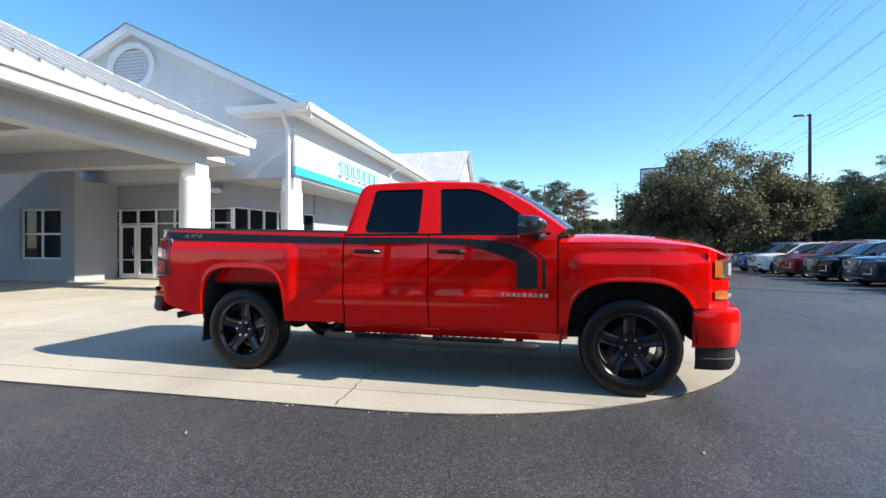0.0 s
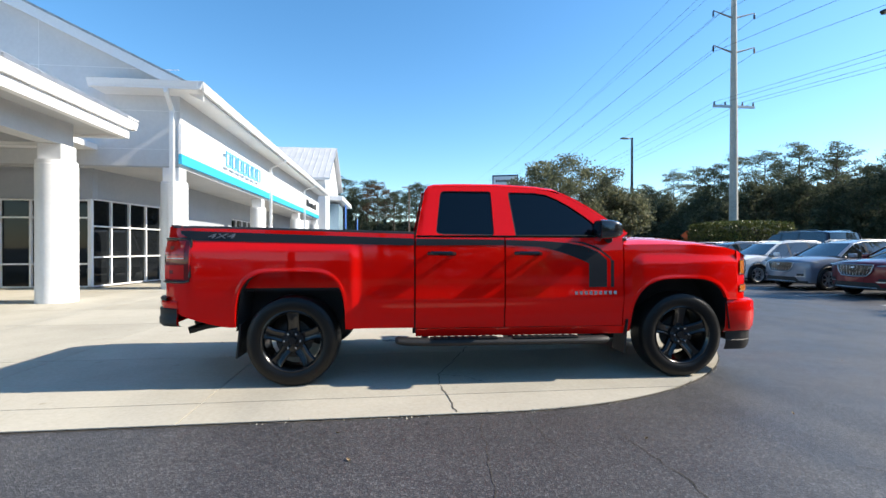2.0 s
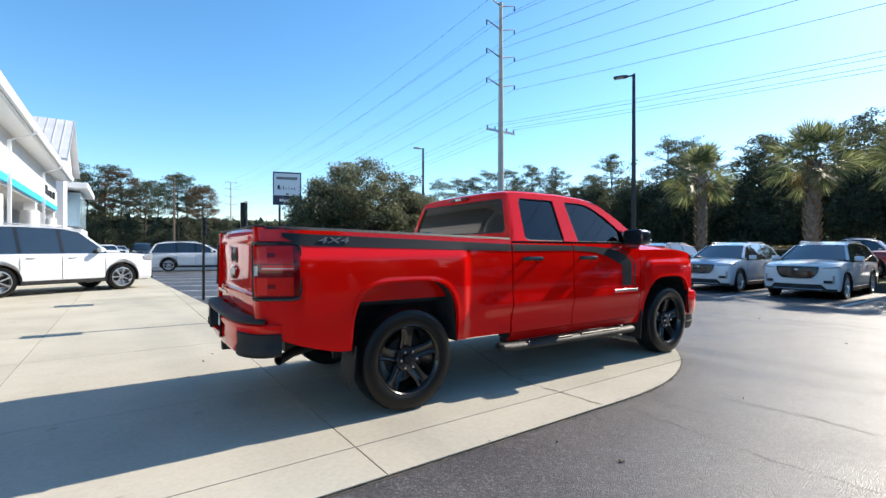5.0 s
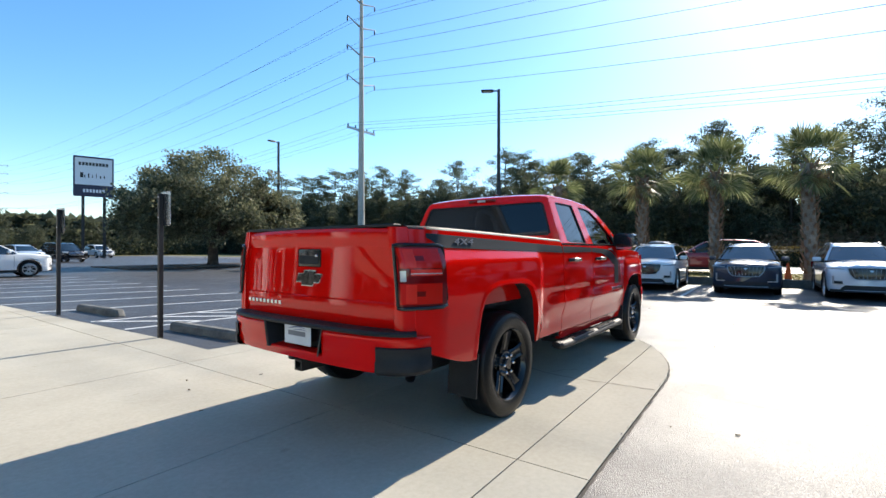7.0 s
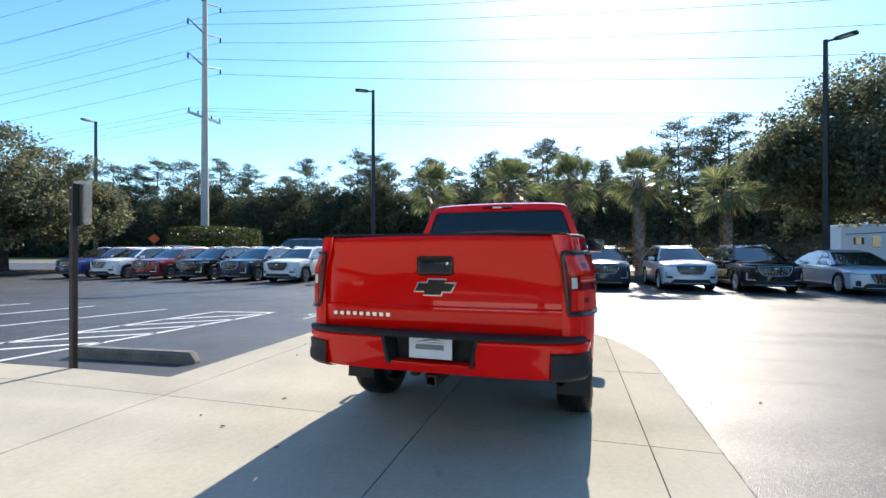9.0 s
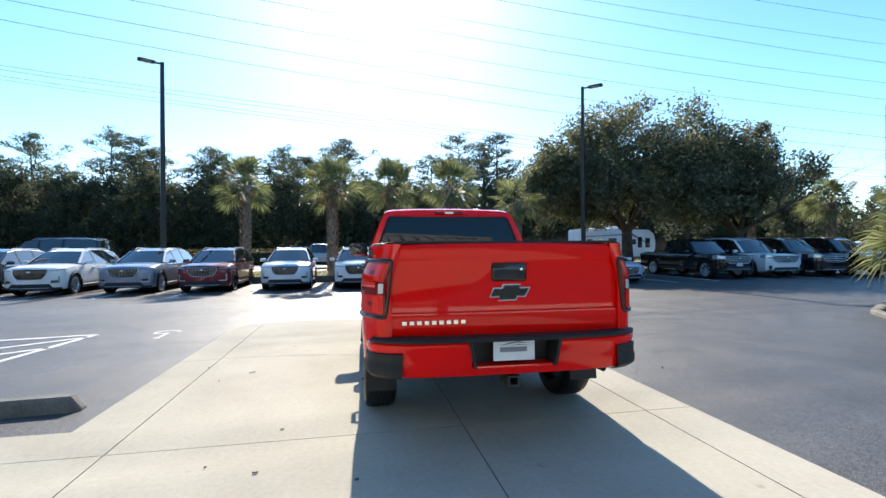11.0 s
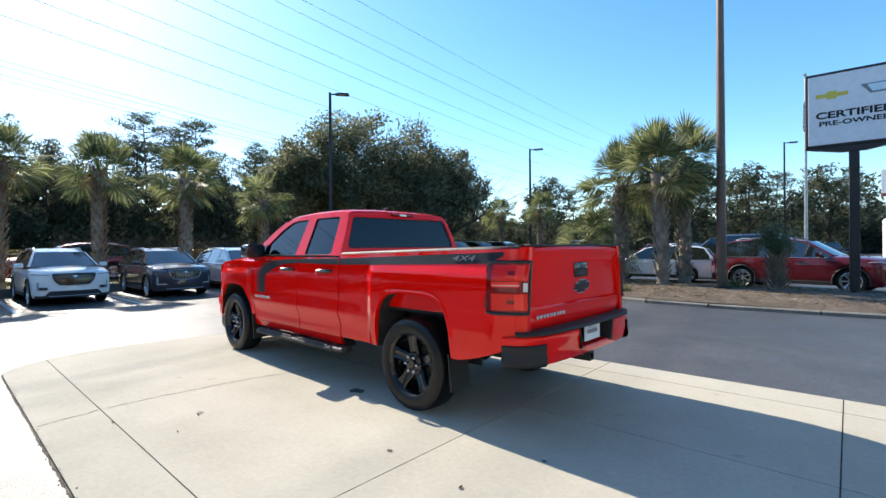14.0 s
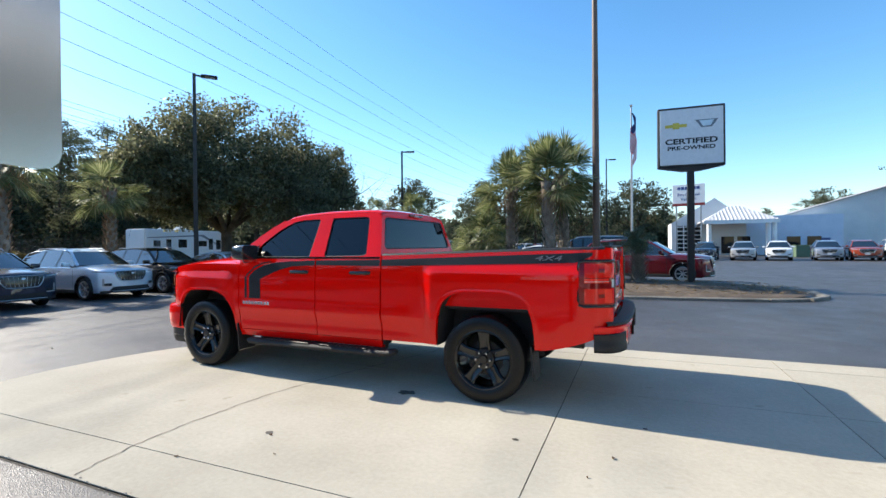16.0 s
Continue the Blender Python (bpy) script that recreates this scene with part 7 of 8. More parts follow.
def broad_meshes(height, mat, w=3.2):
    bm = bmesh.new()
    tube([(0, 0, 0), (0.1, 0, height * 0.3), (0, 0.1, height * 0.75)], [0.2, 0.16, 0.06], 7, bm)
    for a in range(5):
        limb(bm, (0, 0, height * 0.3), (math.cos(a * 1.3), math.sin(a * 1.3), 1.0), height * 0.35, 0.09, 1)
    pts = clump_points((0, 0, height * 0.56), (w, w, height * 0.43), 105, 62, 0.5, 0.4, -0.9)
    return finish(bm, "trunk", BARK), leaf_tris("crown", pts, 0.30, mat, 1.5)


WOODS = [("pine_tree", pine_meshes(17.5), "tall thin pine at the edge of the woods"), ("pine_tree", pine_meshes(15.5, spread=1.15), "tall open-crowned pine in the woods"), ("pine_tree", pine_meshes(19.0, spread=1.0), "very tall pine with a flat crown"),
         ("broadleaf_tree", broad_meshes(13.5, WOOD_LEAF, 3.4), "dark rounded broadleaf tree in the woods"), ("broadleaf_tree", broad_meshes(14.5, WOOD_LEAF, 2.9), "dense green tree at the edge of the woods"), ("pine_tree", pine_meshes(15.5, True), "rust-brown pine among green ones"), ("broadleaf_tree", broad_meshes(10.5, WOOD_LEAF, 3.6), "low dark tree in front of the woods")]


def wood_tree(i, x, y, s):
    name, (tr, cr), label = WOODS[i]
    t = thing(name, pose(x, y, -0.02, 0, 0, rng.uniform(0, 360)) @ Matrix.Diagonal((s * 1.05, s * 1.05, s, 1)), label, "tree", "trees of the surrounding woods")
    part("trunk", tr, BARK, t)
    part("crown", cr, NEEDLE, t)


for y in np.arange(-66, 138, 4.3):
    wood_tree(int(rng.choice([0, 1, 3, 4, 4])), 63 + rng.uniform(-2.5, 2.5), y + rng.uniform(-1.8, 1.8), rng.uniform(0.86, 1.02))
    wood_tree(int(rng.choice([0, 1, 2, 3, 4])), 69.5 + rng.uniform(-3, 3), y + rng.uniform(-1.8, 1.8), rng.uniform(0.92, 1.08))
    wood_tree(int(rng.choice([3, 6, 4])), 58 + rng.uniform(-2, 2), y + rng.uniform(-1.8, 1.8), rng.uniform(0.7, 0.95))
for x in np.arange(-22, 62, 5.0):
    if x < 10 or x > 45:
        wood_tree(int(rng.choice([2, 0, 1, 1, 5])), x + rng.uniform(-2, 2), 124 + rng.uniform(-5, 5), rng.uniform(0.8, 1.05))
    wood_tree(int(rng.choice([3, 6, 4])), x + rng.uniform(-2, 2), 112 + rng.uniform(-4, 4), rng.uniform(0.42, 0.62))
for x in np.arange(-6, 60, 5.0):
    wood_tree(int(rng.choice([3, 4, 6, 1])), x + rng.uniform(-2, 2), -88 + rng.uniform(-5, 5), rng.uniform(0.7, 0.95))
for x in np.arange(-75, -6, 6.0):
    wood_tree(int(rng.choice([1, 2, 4, 0])), x + rng.uniform(-2, 2), -125 + rng.uniform(-5, 5), rng.uniform(0.5, 0.72))
# tall pines with a few rusty ones close behind the north lot
for x, y, k, s in ((-12.5, 101, 2, 0.86), (-9.5, 99, 4, 0.98), (-7.2, 97.5, 1, 0.98), (-4.8, 95, 5, 0.90), (-1.6, 92.5, 1, 0.80), (2.9, 88.6, 2, 0.72), (4.2, 88, 1, 0.84), (6.3, 86.0, 5, 0.72), (-8, 92, 6, 0.62), (-4, 89, 3, 0.46), (0, 86, 6, 0.5), (3.5, 84, 3, 0.4), (8.5, 84, 6, 0.42), (13, 86, 6, 0.45)):
    wood_tree(k, x, y, s)
for x, y, k, s in ((5.5, -38, 3, 0.78), (9.5, -41, 6, 0.95), (1.5, -44, 3, 0.72), (-4.5, -46, 6, 0.85), (14, -46, 4, 0.7), (21, -40, 3, 0.75), (26, -32, 6, 0.9), (30, -24, 3, 0.75), (-37, -62, 1, 0.8), (-41, -66, 0, 0.85), (-46, -64, 1, 0.8), (-30, -72, 6, 0.9)):
    wood_tree(k, x, y, s)


def undergrowth():
    """The dark foot of the woods: brush that nobody could count."""
    n = 70000
    y = rng.uniform(-85, 155, n)
    x = 55.5 + rng.gamma(2.0, 1.6, n)
    z = np.minimum(np.abs(rng.normal(size=n)), 1.6) * 3.6 * (0.7 + 0.5 * np.sin(y * 0.31) ** 2)
    a = np.stack([x, y, z], 1)
    m = 12000
    xb = rng.uniform(-30, 62, m)
    b = np.stack([xb, 106 + rng.gamma(2.0, 1.6, m), np.minimum(np.abs(rng.normal(size=m)), 2) * 2.4], 1)
    c = np.stack([rng.uniform(-6, 62, m), -80 - rng.gamma(2.0, 1.6, m), np.minimum(np.abs(rng.normal(size=m)), 2) * 3.6], 1)
    ob = new("undergrowth", leaf_tris("undergrowth", np.concatenate([a, b, c]), 0.50, WOOD_LEAF, 1.3))
    k = 36000
    deep = np.concatenate([np.stack([rng.uniform(70, 84, k), rng.uniform(-95, 165, k), rng.uniform(0, 13, k) * rng.random(k) ** 0.4], 1), np.stack([rng.uniform(-35, 75, k // 3), rng.uniform(118, 130, k // 3), rng.uniform(0, 8, k // 3)], 1), np.stack([rng.uniform(-12, 75, k // 3), rng.uniform(-108, -92, k // 3), rng.uniform(0, 8.5, k // 3) * rng.random(k // 3) ** 0.4], 1)])
    tagged(new("far_woods", leaf_tris("far_woods", deep, 1.5, WOOD_LEAF, 1.1)), "dense dark woods behind the first trees", "woods", kind="stuff")
    return tagged(ob, "dark brush along the foot of the woods", "undergrowth", kind="stuff")


undergrowth()


def hedge(name, x0, x1, y0, y1, h, label, mat, dens=900, leaf=0.16, seed_top=True):
    t = thing(name, pose((x0 + x1) / 2, (y0 + y1) / 2, -0.01), label, "hedge")
    a, b = (x1 - x0) / 2, (y1 - y0) / 2
    n = int(dens * (a * b * 4 + (a + b) * 4 * h) ** 0.9)
    u = rng.uniform(-1, 1, (n, 3))
    k = np.argmax(np.abs(u) * np.array([1, 1, 1.0]), 1)
    q = u / np.maximum(np.abs(u).max(1, keepdims=True), 1e-6)
    r = np.linalg.norm(q, axis=1, keepdims=True)
    q = q * (0.72 + 0.28 / r * 1.15)
    q += rng.normal(size=q.shape) * 0.025
    pts = np.stack([q[:, 0] * a, q[:, 1] * b, (q[:, 2] * 0.5 + 0.5) * h], 1)
    pts = pts[pts[:, 2] > 0]
    part("foliage", leaf_quads("foliage", pts, leaf, mat, 0, 1.5), mat, t)
    part("core", box(-a * 0.86, a * 0.86, -b * 0.86, b * 0.86, 0, h * 0.88, 0.3 * h), vary("hedge_core", (0.012, 0.016, 0.006), (0.025, 0.03, 0.012), 2, 1.0), t, "dark inner twigs")
    return t


hedge("clipped_hedge", 21.9, 27.3, 29.9, 35.0, 3.2, "large clipped dome-shaped green hedge", HEDGE_LEAF, 260)
hedge("roadside_hedge", 37.2, 38.8, -9, 22, 1.5, "long brown-green clipped hedge beside the road", leaf_mat("brown_hedge_leaf", (0.10, 0.07, 0.025), (0.14, 0.11, 0.04), (0.2, 0.15, 0.06), 0.3), 150, 0.18)


def bare_shrubs():
    pts = []
    for y in np.arange(-32, 3, 1.1):
        c = np.array([41 + rng.uniform(-2, 3), y + rng.uniform(-0.5, 0.5), 1.2])
        pts.append(c + rng.normal(size=(420, 3)) * np.array([0.9, 0.9, 0.75]))
    p = np.concatenate(pts)
    p[:, 2] = np.abs(p[:, 2])
    return tagged(new("bare_shrubs", leaf_quads("bare_shrubs", p, 0.45, TWIG, 0, 14)), "greyish bare winter shrubs beyond the lot", "shrubs", kind="stuff")


bare_shrubs()


# ---- lot fittings ----
def kerb_strip(name, pts, label, w=0.15, h=0.15):
    """A concrete kerb along points, as a run of cast lengths."""
    t = thing(name, pose(0, 0, 0), label, "kerb", kind="structure")
    for p, q in zip(pts, pts[1:]):
        p, q = Vector((*p, 0)), Vector((*q, 0))
        d = (q - p)
        n = Vector((-d.y, d.x, 0)).normalized()
        d = d.normalized() * 0.004
        prof = [(-w, -0.2), (-w, h - 0.02), (-w + 0.03, h), (-0.08, h), (-0.03, h - 0.012), (0.0, h - 0.035), (0.04, -0.2)]
        part("kerb_stone", grid([[e + n * a + Vector((0, 0, b)) for a, b in prof] for e in (p + d, q - d)], None, True, True), KERB_MAT, t, smooth=False)
    return t


ISLAND = [(2.25, -8.3), (1.95, -7.3), (1.45, -6.3), (0.95, -5.4), (0.5, -4.6), (-0.2, -4.05), (-1.0, -3.72), (-1.9, -3.5), (-3.3, -3.38), (-5.3, -3.5), (-7.2, -3.75), (-8.1, -4.1), (-8.65, -4.8), (-8.75, -6.2), (-8.4, -7.7), (-7.6, -8.35), (-5.0, -8.6), (-1.0, -8.9), (1.2, -9.3), (2.0, -9.0), (2.25, -8.3)]
kerb_strip("kerb", ISLAND, "low weathered concrete kerb round a planted island", 0.2, 0.075)


def island_soil():
    rows = []
    cx, cy = -3.0, -6.1
    for f, z in ((0.965, 0.062), (0.9, 0.10), (0.7, 0.17), (0.4, 0.23), (0.05, 0.25)):
        rows.append([(cx + (x - cx) * f, cy + (y - cy) * f, z + 0.025 * noise.noise((x * f * 2, y * f * 2, f))) for x, y in ISLAND[:-1]])
    solid("mulch_bed", grid(rows, None, True), MULCH, "brown pine-needle mulch on the planted island", "mulch", "structure")
    n = 2600
    a, f = rng.uniform(0, 1, n), np.sqrt(rng.uniform(0.05, 0.95, n))
    k = (a * (len(ISLAND) - 1)).astype(int)
    P = np.array(ISLAND)
    fr = (a * (len(ISLAND) - 1) - k)[:, None]
    q = P[k] * (1 - fr) + P[k + 1] * fr
    q = np.array([cx, cy]) + (q - np.array([cx, cy])) * f[:, None]
    z = 0.25 - 0.12 * f ** 2 + 0.02
    tagged(new("needle_litter", leaf_quads("needle_litter", np.column_stack([q, z]), 0.13, DRY_LEAF, 0.85, 9)), "dry needles and weeds scattered over mulch", "litter", kind="stuff")


island_soil()
# grass strip with its kerb behind the front row
solid("grass_strip", box(15.97, 22.5, -26, 34, -0.25, 0.10), GRASS, "pale winter grass strip behind the parked cars", "grass", "structure", smooth=False)
kerb_strip("kerb", [(15.95, y) for y in range(34, -27, -3)], "concrete kerb along the grass strip")
solid("road", box(28.2, 36.2, -400, 400, -0.03, 0.0), vary("pale_asphalt", (0.13, 0.13, 0.13), (0.19, 0.19, 0.185), 0.4, 0.7), "pale asphalt road beyond the lot", "road", "structure", smooth=False)
solid("verge", box(36.4, 75, -400, 160, -0.04, 0.015), GRASS, "winter grass verge under the woods", "grass", "structure", smooth=False)
solid("verge", box(-40, 35, 100, 180, -0.04, 0.012), GRASS, "winter grass below the northern pines", "grass", "structure", smooth=False)
solid("verge", box(6, 24, 35.2, 41.5, -0.03, 0.06), MULCH, "mulched lot island below the oak", "mulch", "structure", smooth=False)


def grass_tufts():
    n = 16000
    p = np.stack([rng.uniform(16.1, 22.3, n), rng.uniform(-25.5, 33.5, n), np.full(n, 0.12)], 1)
    tagged(new("grass_blades", leaf_quads("grass_blades", p, 0.14, leaf_mat("grass_blade", (0.12, 0.12, 0.035), (0.2, 0.18, 0.06), (0.3, 0.25, 0.1), 0.3), 0, 6)), "short pale winter grass blades", "grass", kind="stuff")


grass_tufts()


def stripe_line(parent, p, q, w=0.10, z=0.0):
    p, q = Vector((*p, z)), Vector((*q, z))
    n = (q - p).normalized().cross(Vector((0, 0, 1))) * w / 2
    d = Vector((0, 0, 0.004))
    bm = grid([[p - n - d, p + n - d, p + n + d, p - n + d], [q - n - d, q + n - d, q + n + d, q - n + d]], None, True, True)
    part("line", bm, LINE_WHITE, parent, smooth=False)


lines = thing("parking_lines", pose(0, 0, -0.010), "worn white painted parking lines and hatching", "road marking", kind="structure")
for p, q in (((-3.02, 10.93), (1.63, 10.4)), ((-3.05, 12.28), (1.4, 11.7)), ((1.4, 11.7), (1.63, 10.4))):
    stripe_line(lines, p, q)
for k in range(5):
    x = -3.0 + k * 0.8
    stripe_line(lines, (x, 12.28 - 0.13 * (x + 3.05)), (x + 1.2, 10.93 - 0.114 * (x + 4.22)))
for k in range(8):
    y = 14.77 + 2.22 * k
    stripe_line(lines, (x_edge(y) + 0.05, y - 0.05), (1.5, y - 0.36 * (1.5 - x_edge(y)) * 0.95))
for y in (4.6, 7.35, 9.8, 12.2, 14.6, 17.1, 19.6, 22.1, 24.6, 27.1, -0.9, -4.0, -7.2, -9.2, -12.0, -14.7):
    stripe_line(lines, (9.9, y), (15.2, y), z=lot_z(12.5, y) + 0.014)
# wheelchair pictogram in the bay
sym = thing("bay_symbol", pose(1.45, 9.3, -0.010, 0, 0, 90) @ Matrix.Scale(0.62, 4), "white painted access symbol on asphalt", "road marking", kind="structure")
bm = bmesh.new()
arc = [(0.30 * math.cos(a), 0.30 * math.sin(a) - 0.25, 0.002) for a in np.linspace(-2.9, 0.6, 16)]
for p, q in zip(arc, arc[1:]):
    n = (Vector(q) - Vector(p)).normalized().cross(Vector((0, 0, 1))) * 0.045
    grid([[Vector(p) - n, Vector(p) + n], [Vector(q) - n, Vector(q) + n]], bm)
part("line", bm, LINE_WHITE, sym, smooth=False)
part("line", box(-0.10, -0.02, -0.15, 0.45, -0.002, 0.003), LINE_WHITE, sym, smooth=False)
part("line", box(-0.02, 0.25, -0.15, -0.07, -0.002, 0.003), LINE_WHITE, sym, smooth=False)
part("line", lathe([(0.0, 0.003), (0.09, 0.003), (0.09, -0.002)], "z", 14), LINE_WHITE, sym, m=pose(-0.06, 0.6, 0))


def wheel_stop(x, y, rz):
    prof = [(-0.09, 0.0), (-0.075, 0.10), (-0.045, 0.135), (0.045, 0.135), (0.075, 0.10), (0.09, 0.0)]
    ends = ((-0.92, 0.0), (-0.84, 1.0), (0.84, 1.0), (0.92, 0.0))
    bm = grid([[(a * (0.55 + 0.45 * k), e, b * (0.15 + 0.85 * k)) for a, b in prof] for e, k in ends], None, True, True)
    solid("wheel_stop", bm, CONC_STOP, "dark weathered concrete wheel stop on asphalt", "wheel stop", group="wheel stops", m=pose(x, y, -0.012, 0, 0, rz), smooth=False)


CONC_STOP = vary("weathered_concrete", (0.10, 0.10, 0.095), (0.22, 0.215, 0.20), 2.5, 0.9, bump=0.5, bscale=60)
wheel_stop(-2.53, 13.5, 4)
wheel_stop(-2.49, 9.43, 4)


def sign_post(x, y, top, label, wide=0.46, off=0.0):
    t = thing("sign_post", pose(x, y, 0), label, "sign", "sign posts by the lot edge")
    part("post", box(-0.03, 0.03, -0.03, 0.03, -0.02, top - 0.03, 0.004, 1), BLACK_METAL, t, "black square steel post", smooth=False)
    c = 0.04
    z0, z1, w = top - 0.50, top, wide / 2
    poly = []
    for (cx, cz), a0 in (((w - c, z1 - c), 0), ((-w + c, z1 - c), 90), ((-w + c, z0 + c), 180), ((w - c, z0 + c), 270)):
        poly += [(cx + c * math.cos(radians(a0 + a)), cz + c * math.sin(radians(a0 + a))) for a in (0, 30, 60, 90)]
    part("sign_plate", prism(poly, lambda u, v, d: (d, u + off, v), 0.032, 0.036), BRUSHED, t, "bare metal back of a sign", smooth=False)
    part("sign_face", prism([(u * 0.97, (v - (z0 + z1) / 2) * 0.97 + (z0 + z1) / 2) for u, v in poly], lambda u, v, d: (d, u + off, v), 0.0362, 0.0385), plain("sign_face_blue", (0.03, 0.12, 0.45), 0.4), t, "blue sign face", smooth=False)
    for z in (top - 0.38, top - 0.08):
        part("bolt", lathe([(0.0, -0.008), (0.01, -0.007), (0.012, 0.0)], "x", 8), SILVER, t, m=pose(-0.03, 0, z))


sign_post(-3.03, 9.66, 2.13, "black post with a small parking sign", 0.30, -0.085)
sign_post(-3.10, 13.85, 2.10, "black post with a small parking sign further off")


def light_pole(x, y, h, heading, label, lean=0.0, mat=None, w=0.11, base=True):
    t = thing("light_pole", pose(x, y, 0, 0, lean, heading), label, "street lamp", "lot light poles")
    mat = mat or BLACK_METAL
    bm = grid([[(s * w * k, u * w * k, z) for s, u in ((-1, -1), (1, -1), (1, 1), (-1, 1))] for z, k in ((0, 1.0), (h, 0.62))], None, True, True)
    part("pole", bm, mat, t, smooth=False)
    part("arm", box(0, 0.35, -0.03, 0.03, h - 0.12, h - 0.05), mat, t, smooth=False)
    hd = part("lamp_head", grid([[(a, b * ww, h - 0.09 + c) for b, c in ((-1, -0.03), (1, -0.03), (0.8, 0.06), (-0.8, 0.06))] for a, ww in ((0.3, 0.12), (0.45, 0.20), (0.95, 0.20), (1.05, 0.15))], None, True, True), mat, t, "flat lamp head", smooth=False)
    part("lamp_lens", box(0.48, 0.92, -0.16, 0.16, h - 0.135, h - 0.121), CLEAR_LENS, hd, smooth=False)
    if base:
        part("footing", lathe([(0.3, -0.02), (0.3, 0.7), (0.27, 0.74)], "z", 20, caps=True), CONC_POLE, t, "round concrete footing")
    return t


light_pole(19.6, 39.1, 11.2, 180, "dark square light pole beside the oak")
light_pole(18.4, 15.6, 10.95, 120, "dark square light pole behind parked cars", 0.0, None, 0.13)
light_pole(16.0, -6.2, 10.2, 228, "dark square light pole before the large oak")
light_pole(13.8, -24.0, 9.5, 205, "thin dark light pole by the south lot")
light_pole(-11.5, -66, 10, 200, "distant dark light pole in the far lot")
light_pole(-1.2, -45, 11.2, 200, "thin dark light pole beyond the flag", w=0.09)
light_pole(0.5, 66, 10.0, 200, "distant brown light pole before the pines", mat=BRONZE)


def brown_pole():
    t = thing("light_pole", pose(-2.93, -6.75, 0.12, 0, 0, 200), "tall round brown light pole on the island", "street lamp", "lot light poles")
    part("pole", lathe([(0.132, -0.05), (0.132, 1.0), (0.088, 10.3), (0.0, 10.32)], "z", 24), BRONZE, t, "bronze painted round pole")
    part("base_cover", lathe([(0.26, -0.02), (0.26, 0.05), (0.18, 0.10)], "z", 24), BRONZE, t)
    part("lamp_head", box(0.05, 0.5, -0.16, 0.16, 10.02, 10.24, 0.04, 2), BRONZE, t)
    part("inspection_cover", box(-0.145, -0.125, -0.05, 0.05, 0.5, 0.62, 0.004, 1), GALV, t, smooth=False)


brown_pole()


# power line
def power_pole(x, y, label, h=26.5):
    t = thing("power_pole", pose(x, y, 0), label, "utility pole", "power poles")
    part("pole", lathe([(0.36, -0.05), (0.30, 10), (0.17, h), (0.0, h + 0.05)], "z", 18), CONC_POLE, t, "pale concrete pole")
    for z in (18.15, 21.1, 23.95, 26.4):
        for s in (1, -1):
            arm = part("davit_arm", tube([(0.1 * s, 0, z - 0.25), (0.8 * s, 0, z - 0.05), (1.9 * s, 0, z + 0.28)], [0.09, 0.07, 0.04], 8), GALV, t)
            part("insulator", lathe([(0.03, -0.5), (0.09, -0.45), (0.05, -0.38), (0.09, -0.32), (0.05, -0.25), (0.09, -0.2), (0.03, 0)], "z", 8), STEEL_DARK, arm, m=pose(1.9 * s, 0, z + 0.25))
    xa = part("cross_arm", box(-1.9, 1.9, -0.07, 0.07, 13.2, 13.4), GALV, t, smooth=False)
    for a in (-1.8, -0.8, 0.8, 1.8):
        part("insulator", lathe([(0.06, 0), (0.08, 0.1), (0.04, 0.2), (0.07, 0.26), (0.0, 0.32)], "z", 8), STEEL_DARK, xa, m=pose(a, 0, 13.4))
    for z in (9.0, 11.2, 12.6):
        part("step_bolt", tube([(0.3, 0, z), (0.52, 0, z)], 0.03, 6), GALV, t)


POLE_X, FAR_X, FAR_Y = 27.0, 2.2, 189.6
for k, y in ((-1, -184.8), (0, 35.9), (1, FAR_Y)):
    power_pole(POLE_X + (0 if k < 1 else FAR_X), y, "tall concrete power pole with curved arms")
for z, sag, offs in ((17.9, 2.94, (-1.8, 1.8)), (20.85, 2.76, (-1.8, 1.8)), (23.7, 2.58, (-1.8, 1.8)), (26.15, 2.02, (-1.8, 1.8)), (13.68, 2.4, (-1.7, -0.75, 0.75, 1.7))):
    for o in offs:
        bm = bmesh.new()
        for y0, y1, x0, x1, sg in ((-184.8, 35.9, 0, 0, 2.6 * sag), (35.9, FAR_Y, 0, FAR_X, 1.2 * sag), (FAR_Y, 320, FAR_X, 2 * FAR_X, sag)):
            pts = [(POLE_X + x0 + (x1 - x0) * f + o, y0 + (y1 - y0) * f, z - 4 * sg * f * (1 - f)) for f in np.linspace(0, 1, 21)]
            tube(pts, 0.016 if z > 15 else 0.012, 4, bm, caps=False)
        solid("power_cable", bm, STEEL_DARK, "thin dark sagging cable between power poles", "cable", group="power cables")


